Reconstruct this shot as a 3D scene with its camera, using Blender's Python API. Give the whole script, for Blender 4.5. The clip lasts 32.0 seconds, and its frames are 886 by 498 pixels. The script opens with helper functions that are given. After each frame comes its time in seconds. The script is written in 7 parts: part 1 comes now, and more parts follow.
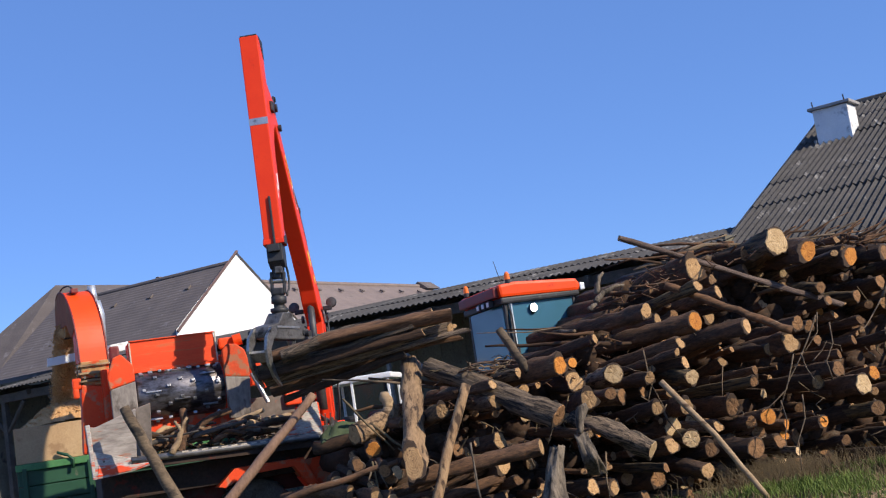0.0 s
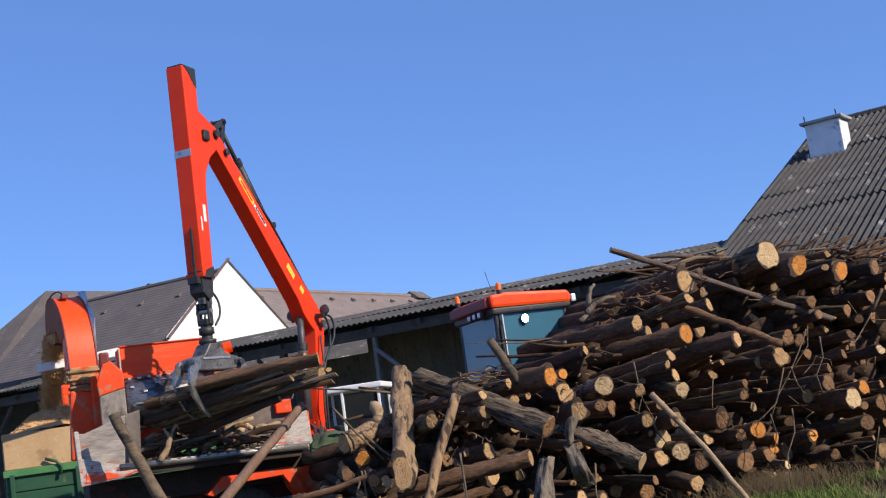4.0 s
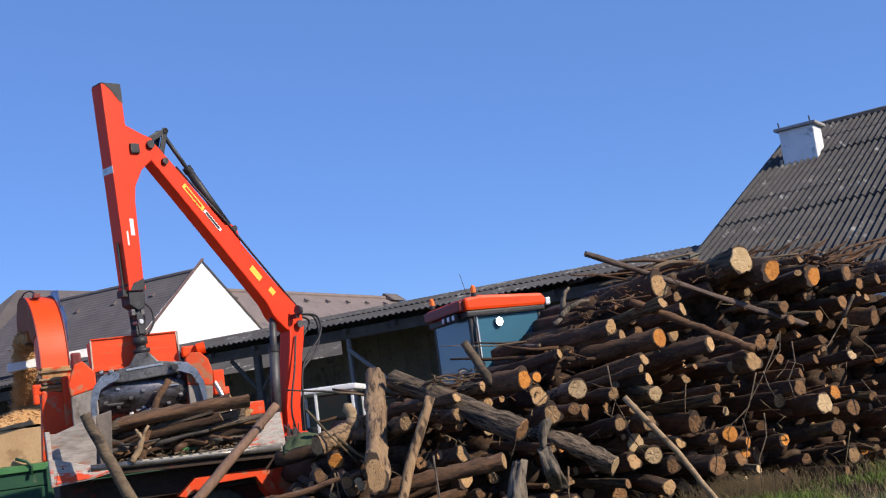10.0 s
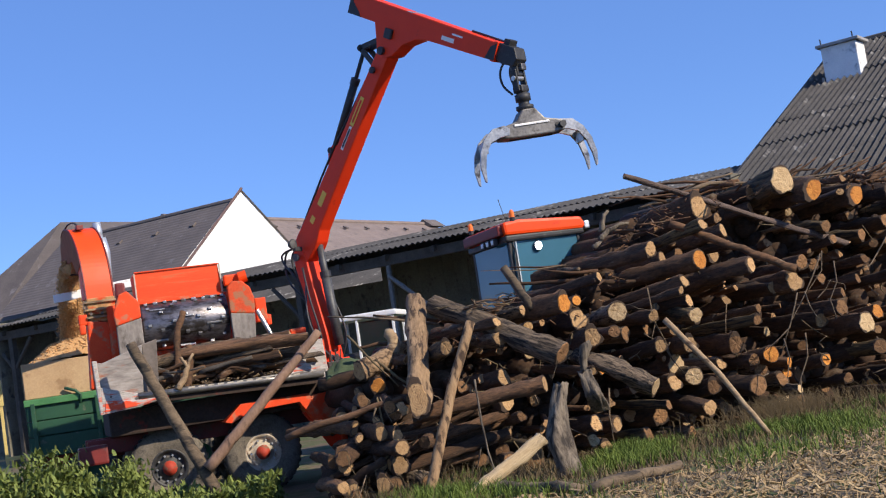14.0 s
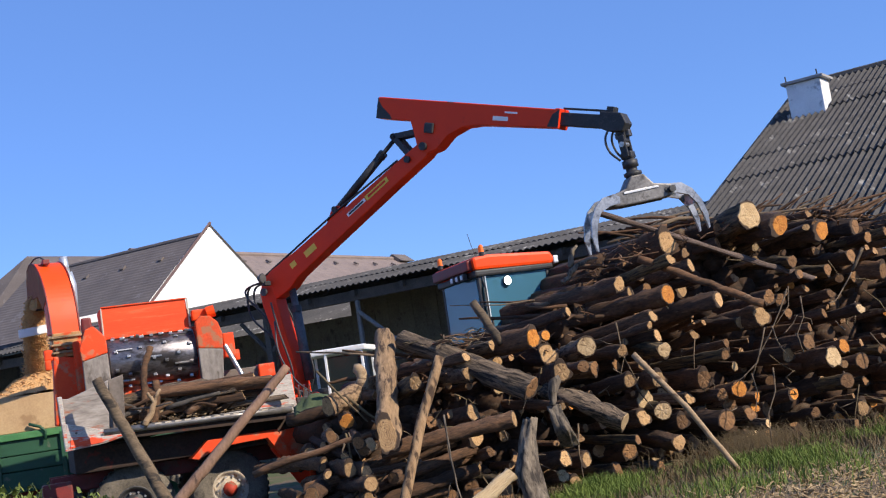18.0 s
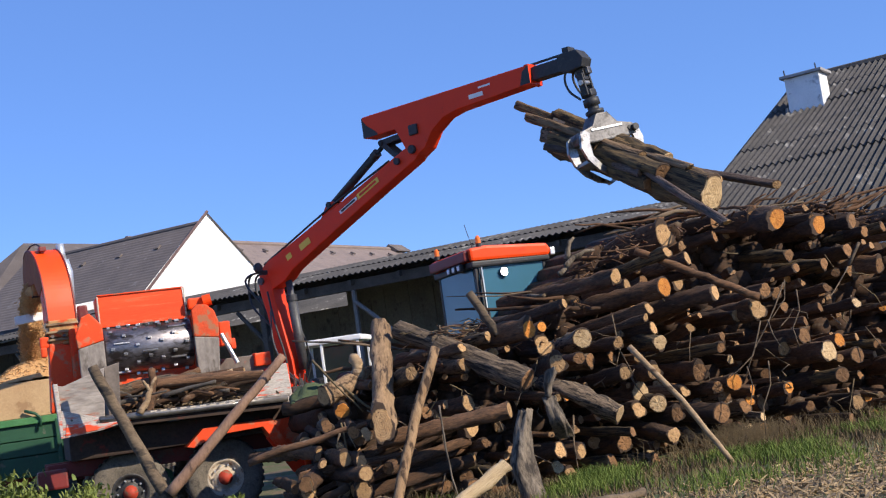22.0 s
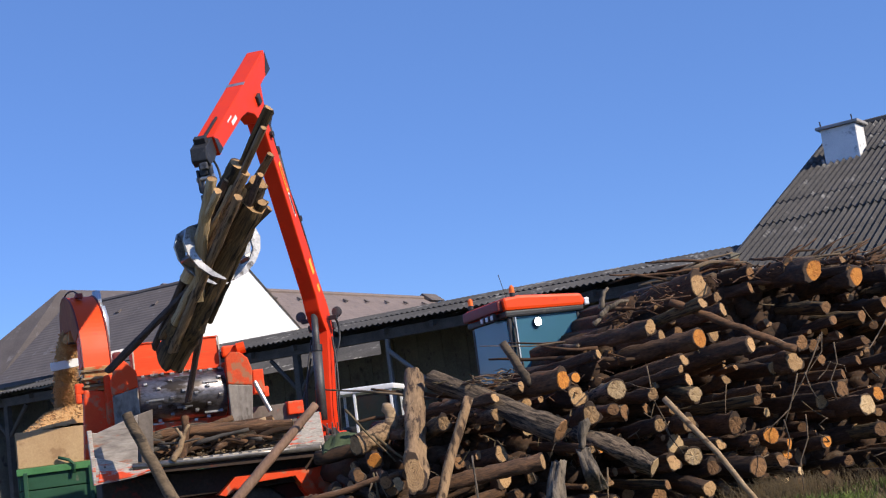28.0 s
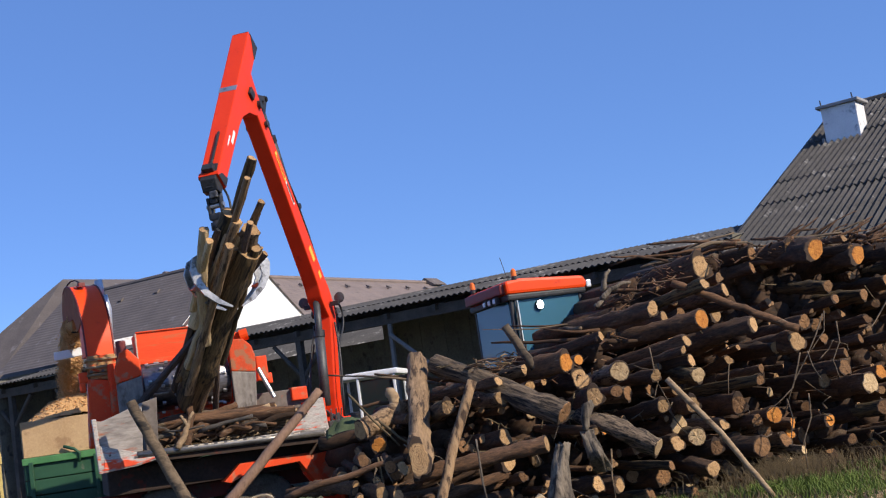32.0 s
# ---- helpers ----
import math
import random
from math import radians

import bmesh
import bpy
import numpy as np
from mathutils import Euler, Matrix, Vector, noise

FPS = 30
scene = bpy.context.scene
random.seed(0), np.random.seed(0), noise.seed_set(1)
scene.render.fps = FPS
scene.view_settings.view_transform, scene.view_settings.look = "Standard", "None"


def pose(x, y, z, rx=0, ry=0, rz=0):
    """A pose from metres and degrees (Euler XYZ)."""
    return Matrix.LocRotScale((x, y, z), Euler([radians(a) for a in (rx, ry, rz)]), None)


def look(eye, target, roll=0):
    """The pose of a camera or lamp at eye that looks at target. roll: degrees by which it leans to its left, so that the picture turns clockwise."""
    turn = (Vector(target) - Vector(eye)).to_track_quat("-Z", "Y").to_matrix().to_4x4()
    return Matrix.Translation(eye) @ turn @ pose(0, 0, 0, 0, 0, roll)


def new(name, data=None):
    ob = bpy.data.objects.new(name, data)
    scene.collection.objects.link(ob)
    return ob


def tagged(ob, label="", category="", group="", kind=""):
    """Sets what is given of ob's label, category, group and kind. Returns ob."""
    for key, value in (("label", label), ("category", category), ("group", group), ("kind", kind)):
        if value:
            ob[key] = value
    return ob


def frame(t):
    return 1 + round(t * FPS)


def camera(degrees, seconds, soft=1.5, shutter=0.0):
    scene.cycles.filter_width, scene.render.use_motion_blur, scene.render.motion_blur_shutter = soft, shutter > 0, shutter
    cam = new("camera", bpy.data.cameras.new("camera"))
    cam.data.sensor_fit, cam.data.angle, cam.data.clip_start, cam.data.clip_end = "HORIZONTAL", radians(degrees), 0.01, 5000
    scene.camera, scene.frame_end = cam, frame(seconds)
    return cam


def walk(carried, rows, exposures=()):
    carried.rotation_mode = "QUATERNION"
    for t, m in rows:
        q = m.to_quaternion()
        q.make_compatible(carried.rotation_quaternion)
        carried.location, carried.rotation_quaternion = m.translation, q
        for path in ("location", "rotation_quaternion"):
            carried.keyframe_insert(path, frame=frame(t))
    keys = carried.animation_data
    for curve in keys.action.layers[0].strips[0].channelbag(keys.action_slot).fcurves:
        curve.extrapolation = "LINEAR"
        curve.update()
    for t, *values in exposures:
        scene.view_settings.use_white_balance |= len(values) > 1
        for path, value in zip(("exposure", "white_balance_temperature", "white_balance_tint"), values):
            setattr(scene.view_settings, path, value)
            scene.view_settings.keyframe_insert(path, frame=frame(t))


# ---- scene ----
cam = camera(40.0, 32.0, soft=1.2)
EYE = 1.6
# seconds, yaw, pitch, lean: a hand-held camera that stays on its spot
ROWS = [
    (0, 0.027, 7.564, -8.729),
    (0.5, -0.155, 7.502, -8.640),
    (1, 0.157, 7.562, -8.143),
    (1.5, -0.084, 7.912, -8.285),
    (2, -0.276, 8.588, -8.143),
    (2.5, -0.239, 8.783, -7.748),
    (3, -0.278, 8.874, -8.181),
    (3.5, 0.245, 7.879, -8.388),
    (4, -0.425, 7.968, -8.142),
    (4.5, -0.773, 8.194, -8.299),
    (6.5, -0.771, 8.132, -8.257),
    (7, -0.679, 7.597, -8.410),
    (7.5, -0.636, 7.152, -8.573),
    (8, -0.500, 6.455, -9.026),
    (8.5, -0.357, 6.180, -9.192),
    (9, -0.487, 6.034, -9.205),
    (9.5, -1.340, 7.143, -7.786),
    (10, -1.613, 7.919, -7.808),
    (10.5, 0.136, 7.536, -7.561),
    (11, -0.500, 8.553, -7.705),
    (11.5, -0.835, 9.171, -8.014),
    (12, -0.159, 8.816, -8.932),
    (12.5, 0.459, 8.602, -8.908),
    (13, -0.010, 7.700, -8.675),
    (13.5, 0.351, 7.019, -8.623),
    (14, 0.688, 4.699, -8.521),
    (14.5, 0.377, 3.649, -8.552),
    (15, -0.171, 4.381, -9.123),
    (15.5, -1.154, 5.801, -8.865),
    (17.5, -0.879, 5.753, -8.556),
    (18, -0.992, 6.105, -8.621),
    (18.5, -0.932, 6.334, -8.661),
    (19, -0.823, 6.472, -8.326),
    (19.5, -1.227, 6.467, -8.031),
    (20, -1.119, 6.432, -8.013),
    (20.5, -1.268, 6.543, -8.339),
    (21, -1.217, 6.224, -8.416),
    (21.5, -1.130, 6.024, -8.225),
    (22, -1.073, 5.649, -8.116),
    (22.5, -0.972, 5.351, -8.314),
    (23, -0.770, 5.258, -8.616),
    (23.5, -0.836, 5.196, -8.637),
    (24, -0.828, 5.253, -8.558),
    (24.5, -0.722, 5.517, -8.542),
    (25, -0.905, 6.212, -8.850),
    (25.5, -0.738, 6.786, -8.668),
    (27.5, -0.383, 8.090, -8.224),
    (28, 0.197, 8.166, -7.601),
    (28.5, 0.449, 7.668, -7.581),
    (29, 1.011, 7.679, -7.704),
    (29.5, 0.959, 7.672, -7.937),
    (30, 0.751, 7.375, -8.041),
    (30.5, 0.635, 7.438, -8.247),
    (31, 0.616, 7.409, -8.251),
    (31.5, 0.528, 7.353, -8.379),
    (32, 0.366, 7.441, -8.361),
]
walk(cam, [(t, pose(0, 0, EYE, 90 + p, 0, y) @ pose(0, 0, 0, 0, 0, r)) for t, y, p, r in ROWS],
     exposures=[(0, 0.13), (9, 0.10), (13, 0.09), (15, 0.27), (17.5, 0.28), (25.5, 0.28), (28, 0.09), (32, 0.06)])

# ---- light ----
SUN_DIR = Vector((0.855, -0.535, 0.645)).normalized()
world = bpy.data.worlds.new("sky")
scene.world = world
world.use_nodes = True
wn, wl = world.node_tree.nodes, world.node_tree.links
sky = wn.new("ShaderNodeTexSky")
sky.sky_type = "NISHITA"
sky.sun_disc = False
sky.sun_elevation = math.asin(SUN_DIR.z)
sky.sun_rotation = math.atan2(SUN_DIR.x, SUN_DIR.y)
sky.air_density, sky.dust_density, sky.ozone_density = 1.0, 0.0, 6.0
sky.altitude = 1500
tint = wn.new("ShaderNodeMix")
tint.data_type, tint.blend_type = "RGBA", "MULTIPLY"
tint.inputs[0].default_value = 1.0
tint.inputs[7].default_value = (0.79, 0.87, 1.12, 1)
wl.new(sky.outputs[0], tint.inputs[6])
wl.new(tint.outputs[2], wn["Background"].inputs["Color"])
wn["Background"].inputs["Strength"].default_value = 0.075
even = wn.new("ShaderNodeBackground")
even.inputs["Color"].default_value = (0.072, 0.146, 0.345, 1)
both = wn.new("ShaderNodeAddShader")
wl.new(wn["Background"].outputs[0], both.inputs[0])
wl.new(even.outputs[0], both.inputs[1])
wl.new(both.outputs[0], wn["World Output"].inputs["Surface"])
sun = new("sun", bpy.data.lights.new("sun", "SUN"))
sun.data.energy, sun.data.angle, sun.data.color = 5.0, radians(0.6), (1.0, 0.885, 0.72)
sun.matrix_world = look(SUN_DIR * 60, (0, 0, 0))


# ---- materials ----
def mat(name, c1, c2, rough=0.7, metal=0.0, scale=4.0, fine=40.0, bump=0.25, wear=None, wear_at=0.62, vary=0.0, rough2=None, stretch=(1, 1, 1)):
    """A surface of two tones at two scales, with fine relief, an optional worn or dusty third tone in patches."""
    m = bpy.data.materials.new(name)
    m.use_nodes = True
    n, l = m.node_tree.nodes, m.node_tree.links
    b = n["Principled BSDF"]
    co, info, add = n.new("ShaderNodeTexCoord"), n.new("ShaderNodeObjectInfo"), n.new("ShaderNodeVectorMath")
    add.operation = "MULTIPLY_ADD"
    add.inputs[1].default_value = stretch
    off = n.new("ShaderNodeVectorMath")
    off.operation = "SCALE"
    off.inputs[0].default_value = (37.0, 23.0, 11.0)
    l.new(info.outputs["Random"], off.inputs["Scale"])
    l.new(co.outputs["Object"], add.inputs[0])
    l.new(off.outputs[0], add.inputs[2])

    def noise_at(s, detail=5.0):
        t = n.new("ShaderNodeTexNoise")
        t.inputs["Scale"].default_value, t.inputs["Detail"].default_value, t.inputs["Roughness"].default_value = s, detail, 0.62
        l.new(add.outputs[0], t.inputs["Vector"])
        return t.outputs["Fac"]

    def ramp(fac, lo, hi):
        r = n.new("ShaderNodeMapRange")
        r.inputs["From Min"].default_value, r.inputs["From Max"].default_value = lo, hi
        l.new(fac, r.inputs["Value"])
        return r.outputs["Result"]

    def mix(fac, a, c):
        x = n.new("ShaderNodeMix")
        x.data_type = "RGBA"
        l.new(fac, x.inputs[0])
        for sock, v in ((x.inputs[6], a), (x.inputs[7], c)):
            if isinstance(v, tuple):
                sock.default_value = (*v, 1)
            else:
                l.new(v, sock)
        return x.outputs[2]

    big, small = noise_at(scale), noise_at(fine, 3.0)
    both = n.new("ShaderNodeMath")
    both.operation = "MULTIPLY_ADD"
    both.inputs[1].default_value = 0.45
    l.new(small, both.inputs[0])
    half = n.new("ShaderNodeMath")
    half.operation = "MULTIPLY"
    half.inputs[1].default_value = 0.55
    l.new(big, half.inputs[0])
    l.new(half.outputs[0], both.inputs[2])
    col = mix(ramp(both.outputs[0], 0.36, 0.64), c1, c2)
    if wear:
        col = mix(ramp(noise_at(scale * 1.7, 8.0), wear_at - 0.04, wear_at + 0.05), col, wear)
    if vary:
        h = n.new("ShaderNodeHueSaturation")
        l.new(col, h.inputs["Color"])
        v = n.new("ShaderNodeMapRange")
        v.inputs["To Min"].default_value, v.inputs["To Max"].default_value = 1 - vary, 1 + vary
        l.new(info.outputs["Random"], v.inputs["Value"])
        l.new(v.outputs["Result"], h.inputs["Value"])
        col = h.outputs["Color"]
    l.new(col, b.inputs["Base Color"])
    b.inputs["Metallic"].default_value = metal
    r = n.new("ShaderNodeMapRange")
    r.inputs["To Min"].default_value, r.inputs["To Max"].default_value = rough, rough2 if rough2 is not None else min(1, rough + 0.2)
    l.new(big, r.inputs["Value"])
    l.new(r.outputs["Result"], b.inputs["Roughness"])
    if bump:
        bp = n.new("ShaderNodeBump")
        bp.inputs["Strength"].default_value, bp.inputs["Distance"].default_value = bump, 0.02
        l.new(both.outputs[0], bp.inputs["Height"])
        l.new(bp.outputs[0], b.inputs["Normal"])
    return m


def cut_wood(name, c1, c2, c3):
    """A sawn log end: rings round its axis, darker heart, cracks and stains."""
    m = mat(name, c1, c2, 0.85, 0, 1.6, 7, 0.5, c3, 0.62, 0.3)
    n, l = m.node_tree.nodes, m.node_tree.links
    b = n["Principled BSDF"]
    co, w = n.new("ShaderNodeTexCoord"), n.new("ShaderNodeTexWave")
    w.wave_type, w.rings_direction = "RINGS", "X"
    w.inputs["Scale"].default_value, w.inputs["Distortion"].default_value, w.inputs["Detail"].default_value = 2.2, 3.0, 3.0
    l.new(co.outputs["Object"], w.inputs["Vector"])
    x = n.new("ShaderNodeMix")
    x.data_type, x.blend_type = "RGBA", "MULTIPLY"
    x.inputs[0].default_value = 0.24
    l.new(b.inputs["Base Color"].links[0].from_socket, x.inputs[6])
    l.new(w.outputs["Color"], x.inputs[7])
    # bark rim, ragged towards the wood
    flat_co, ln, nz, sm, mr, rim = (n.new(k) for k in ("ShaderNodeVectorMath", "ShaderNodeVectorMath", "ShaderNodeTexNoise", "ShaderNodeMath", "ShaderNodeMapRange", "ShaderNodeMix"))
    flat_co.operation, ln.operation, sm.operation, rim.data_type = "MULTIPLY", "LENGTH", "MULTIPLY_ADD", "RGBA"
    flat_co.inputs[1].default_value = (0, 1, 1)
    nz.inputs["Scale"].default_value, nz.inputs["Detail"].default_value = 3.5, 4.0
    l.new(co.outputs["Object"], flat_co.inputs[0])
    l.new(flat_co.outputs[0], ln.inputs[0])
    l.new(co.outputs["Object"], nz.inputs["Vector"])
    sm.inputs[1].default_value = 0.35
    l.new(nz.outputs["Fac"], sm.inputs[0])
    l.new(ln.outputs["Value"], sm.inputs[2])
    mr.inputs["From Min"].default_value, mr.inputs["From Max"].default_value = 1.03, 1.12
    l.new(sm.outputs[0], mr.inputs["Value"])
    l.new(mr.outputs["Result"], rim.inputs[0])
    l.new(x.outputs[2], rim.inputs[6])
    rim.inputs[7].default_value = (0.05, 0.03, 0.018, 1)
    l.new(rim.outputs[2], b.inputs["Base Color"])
    return m


def glass(name, color, rough=0.03):
    m = bpy.data.materials.new(name)
    m.use_nodes = True
    b = m.node_tree.nodes["Principled BSDF"]
    b.inputs["Base Color"].default_value = (*color, 1)
    b.inputs["Roughness"].default_value, b.inputs["Transmission Weight"].default_value, b.inputs["IOR"].default_value = rough, 0.35, 1.28
    return m


def glow(name, color, power):
    m = bpy.data.materials.new(name)
    m.use_nodes = True
    b = m.node_tree.nodes["Principled BSDF"]
    b.inputs["Base Color"].default_value = b.inputs["Emission Color"].default_value = (*color, 1)
    b.inputs["Emission Strength"].default_value = power
    return m


BARK = mat("bark", (0.032, 0.018, 0.010), (0.150, 0.075, 0.036), 0.92, 0, 3, 26, 1.0, (0.20, 0.14, 0.09), 0.64, 0.55, stretch=(0.35, 1, 1))
BARK_GREY = mat("weathered_bark", (0.075, 0.052, 0.033), (0.24, 0.172, 0.108), 0.92, 0, 3, 30, 0.9, (0.04, 0.032, 0.025), 0.56, 0.35, stretch=(0.3, 1, 1))
BARK_SILVER = mat("silvery_dead_wood", (0.045, 0.033, 0.024), (0.25, 0.20, 0.145), 0.9, 0, 5, 34, 1.0, (0.035, 0.028, 0.022), 0.55, 0.1, stretch=(1.6, 1.6, 0.3))
BARK_TAN = mat("peeled_wood", (0.25, 0.16, 0.085), (0.42, 0.30, 0.18), 0.85, 0, 4, 34, 0.6, (0.10, 0.06, 0.035), 0.58, 0.3, stretch=(0.3, 1, 1))
SPLIT = mat("rotten_bark_wood", (0.10, 0.066, 0.032), (0.32, 0.215, 0.105), 0.85, 0, 3, 30, 0.8, (0.07, 0.045, 0.025), 0.52, 0.25, stretch=(0.2, 1, 1))
# bark of the logs, whose own space is one length by one radius
LOG_BARK = mat("log_bark", (0.027, 0.0155, 0.009), (0.140, 0.071, 0.035), 0.92, 0, 1.3, 5, 1.0, (0.17, 0.112, 0.068), 0.66, 0.6, stretch=(5, 1, 1))
LOG_GREY = mat("log_weathered_bark", (0.045, 0.031, 0.022), (0.27, 0.195, 0.13), 0.92, 0, 1.3, 6, 1.0, (0.02, 0.014, 0.010), 0.56, 0.4, stretch=(4, 1.3, 1.3))
LOG_ROTTEN = mat("log_rotten_streaked_wood", (0.028, 0.018, 0.010), (0.23, 0.145, 0.063), 0.9, 0, 1.3, 6, 1.0, (0.022, 0.015, 0.009), 0.555, 0.25, stretch=(1.3, 2.2, 2.2))
LOG_FURROW = mat("log_furrowed_bark", (0.026, 0.018, 0.012), (0.25, 0.178, 0.115), 0.92, 0, 1.2, 5, 1.0, (0.025, 0.018, 0.013), 0.54, 0.1, stretch=(2.5, 1.6, 1.6))
PEELING = mat("half_peeled_pole", (0.22, 0.125, 0.06), (0.40, 0.26, 0.14), 0.85, 0, 5, 34, 0.7, (0.06, 0.035, 0.02), 0.53, 0.1, stretch=(1.5, 1.5, 0.5))
BARK_RED = mat("reddish_smooth_pole", (0.17, 0.092, 0.058), (0.31, 0.19, 0.125), 0.75, 0, 4, 34, 0.4, (0.07, 0.04, 0.028), 0.6, 0.1, stretch=(1, 1, 0.4))
LOG_TAN = mat("log_peeled_wood", (0.14, 0.082, 0.04), (0.36, 0.235, 0.13), 0.85, 0, 1.2, 6, 0.7, (0.055, 0.032, 0.018), 0.56, 0.3, stretch=(4, 1, 1))
LOG_SPLIT = mat("log_mossy_bark", (0.020, 0.014, 0.008), (0.19, 0.122, 0.05), 0.9, 0, 1.1, 5, 1.0, (0.02, 0.014, 0.009), 0.54, 0.2, stretch=(3, 1.0, 1.0))
LOG_DARK = mat("log_dark_branch", (0.05, 0.034, 0.028), (0.15, 0.105, 0.085), 0.9, 0, 1.5, 6, 0.8, (0.03, 0.02, 0.015), 0.6, 0.3, stretch=(6, 1, 1))
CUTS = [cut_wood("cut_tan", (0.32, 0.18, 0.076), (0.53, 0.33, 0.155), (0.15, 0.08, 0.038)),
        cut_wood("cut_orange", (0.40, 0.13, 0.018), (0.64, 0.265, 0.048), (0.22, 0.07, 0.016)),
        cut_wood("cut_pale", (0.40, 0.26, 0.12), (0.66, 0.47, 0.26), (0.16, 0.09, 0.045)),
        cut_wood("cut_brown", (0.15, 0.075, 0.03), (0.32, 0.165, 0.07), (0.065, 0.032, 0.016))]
SAWN_ENDS = mat("small_sawn_ends", (0.22, 0.115, 0.05), (0.42, 0.25, 0.12), 0.85, 0, 9, 60, 0.4, (0.12, 0.065, 0.032), 0.6)
ORANGE = mat("orange_paint", (0.84, 0.060, 0.004), (0.90, 0.074, 0.006), 0.38, 0, 3, 70, 0.04, (0.68, 0.04, 0.008), 0.68)
CRANE_RED = mat("red_orange_crane_paint", (0.74, 0.036, 0.006), (0.82, 0.048, 0.008), 0.40, 0, 3, 70, 0.04, (0.60, 0.03, 0.008), 0.68)
ORANGE_WORN = mat("worn_orange_paint", (0.72, 0.052, 0.008), (0.80, 0.078, 0.014), 0.5, 0, 3, 50, 0.12, (0.50, 0.16, 0.08), 0.56)
ORANGE_FADED = mat("scratched_orange_paint", (0.74, 0.060, 0.010), (0.84, 0.085, 0.018), 0.45, 0, 2.5, 40, 0.08, (0.62, 0.12, 0.04), 0.60, stretch=(0.3, 1, 3))
ORANGE_RUST = mat("rusty_orange_paint", (0.50, 0.055, 0.015), (0.70, 0.085, 0.022), 0.6, 0, 4, 30, 0.2, (0.36, 0.14, 0.07), 0.52)
for paint in (ORANGE, CRANE_RED, ORANGE_WORN, ORANGE_FADED, ORANGE_RUST):
    paint.node_tree.nodes["Principled BSDF"].inputs["Specular IOR Level"].default_value = 0.3
RUST_DUST = mat("dust_caked_paint", (0.30, 0.16, 0.06), (0.52, 0.30, 0.13), 0.85, 0, 5, 30, 0.4, (0.55, 0.07, 0.015), 0.55)
CHUTE = mat("rust_brown_chute", (0.22, 0.055, 0.022), (0.38, 0.11, 0.04), 0.75, 0, 3, 30, 0.2, (0.30, 0.17, 0.07), 0.6, stretch=(1, 1, 0.4))
CHEEK = mat("scoured_dusty_steel", (0.15, 0.125, 0.105), (0.31, 0.27, 0.235), 0.55, 0.1, 2.2, 16, 0.12, (0.09, 0.07, 0.055), 0.58, stretch=(1.4, 1, 0.6))
PALE_STEEL = mat("pale_scraped_steel", (0.42, 0.36, 0.28), (0.62, 0.55, 0.44), 0.5, 0.1, 8, 50, 0.1)
ORANGE_SCRAPED = mat("scraped_orange_paint", (0.72, 0.055, 0.010), (0.78, 0.085, 0.02), 0.5, 0, 6, 40, 0.12, (0.45, 0.40, 0.36), 0.53, stretch=(0.5, 1, 2.5))
LIP = mat("polished_dark_lip", (0.10, 0.092, 0.086), (0.30, 0.28, 0.26), 0.28, 0.6, 4, 30, 0.08, (0.32, 0.30, 0.28), 0.62, rough2=0.42, stretch=(0.5, 2, 2))
STEEL_DUST = mat("dusty_steel", (0.10, 0.078, 0.062), (0.21, 0.172, 0.145), 0.55, 0.15, 1.8, 12, 0.12, (0.42, 0.08, 0.04), 0.69)
SCUFFED = mat("scuffed_panel_paint", (0.26, 0.225, 0.20), (0.58, 0.53, 0.48), 0.5, 0.05, 5, 40, 0.2, (0.60, 0.075, 0.025), 0.575, stretch=(0.5, 1, 2.2))
STEEL_BARE = mat("bare_steel", (0.42, 0.41, 0.40), (0.62, 0.61, 0.60), 0.3, 0.85, 5, 50, 0.12, (0.22, 0.19, 0.17), 0.6)
GRAPPLE_BODY = mat("scuffed_grey_plate", (0.075, 0.070, 0.069), (0.20, 0.192, 0.188), 0.38, 0.5, 4, 30, 0.15, (0.05, 0.045, 0.042), 0.60)
TABLE_STEEL = mat("bright_worn_table_steel", (0.24, 0.215, 0.19), (0.50, 0.46, 0.42), 0.4, 0.2, 2.5, 20, 0.12, (0.12, 0.10, 0.085), 0.6, stretch=(0.5, 1.6, 1))
# near-black for the shade beneath the feed table; also edges the spout flap
DULL_BLACK = mat("dull_brown_black", (0.024, 0.015, 0.011), (0.062, 0.038, 0.028), 0.9, 0, 3, 30, 0.3, (0.13, 0.022, 0.014), 0.64)
WING_STEEL = mat("polished_worn_sheet", (0.18, 0.15, 0.128), (0.42, 0.37, 0.325), 0.42, 0.3, 3, 14, 0.1, (0.34, 0.13, 0.07), 0.66, stretch=(0.5, 1, 2.2))
GRAPPLE = mat("scuffed_grey_steel", (0.20, 0.195, 0.19), (0.45, 0.44, 0.43), 0.24, 0.8, 4, 30, 0.12, (0.08, 0.07, 0.065), 0.60, rough2=0.42)
BLACK = mat("black_steel", (0.018, 0.018, 0.02), (0.045, 0.045, 0.048), 0.45, 0.2, 6, 50, 0.1, (0.09, 0.08, 0.07), 0.64)
DRUM = mat("worn_drum_steel", (0.10, 0.093, 0.10), (0.25, 0.235, 0.25), 0.24, 0.8, 4, 40, 0.15, (0.06, 0.05, 0.045), 0.54, rough2=0.5, stretch=(1, 0.4, 1))
PALE = mat("fresh_split_wood", (0.42, 0.29, 0.15), (0.62, 0.47, 0.28), 0.85, 0, 3, 30, 0.6, (0.2, 0.12, 0.06), 0.6, 0.2, stretch=(0.3, 1, 1))
DARK_STEEL = mat("dull_grey_steel", (0.055, 0.056, 0.058), (0.115, 0.116, 0.118), 0.45, 0.4, 5, 40, 0.1, (0.07, 0.065, 0.06), 0.6)
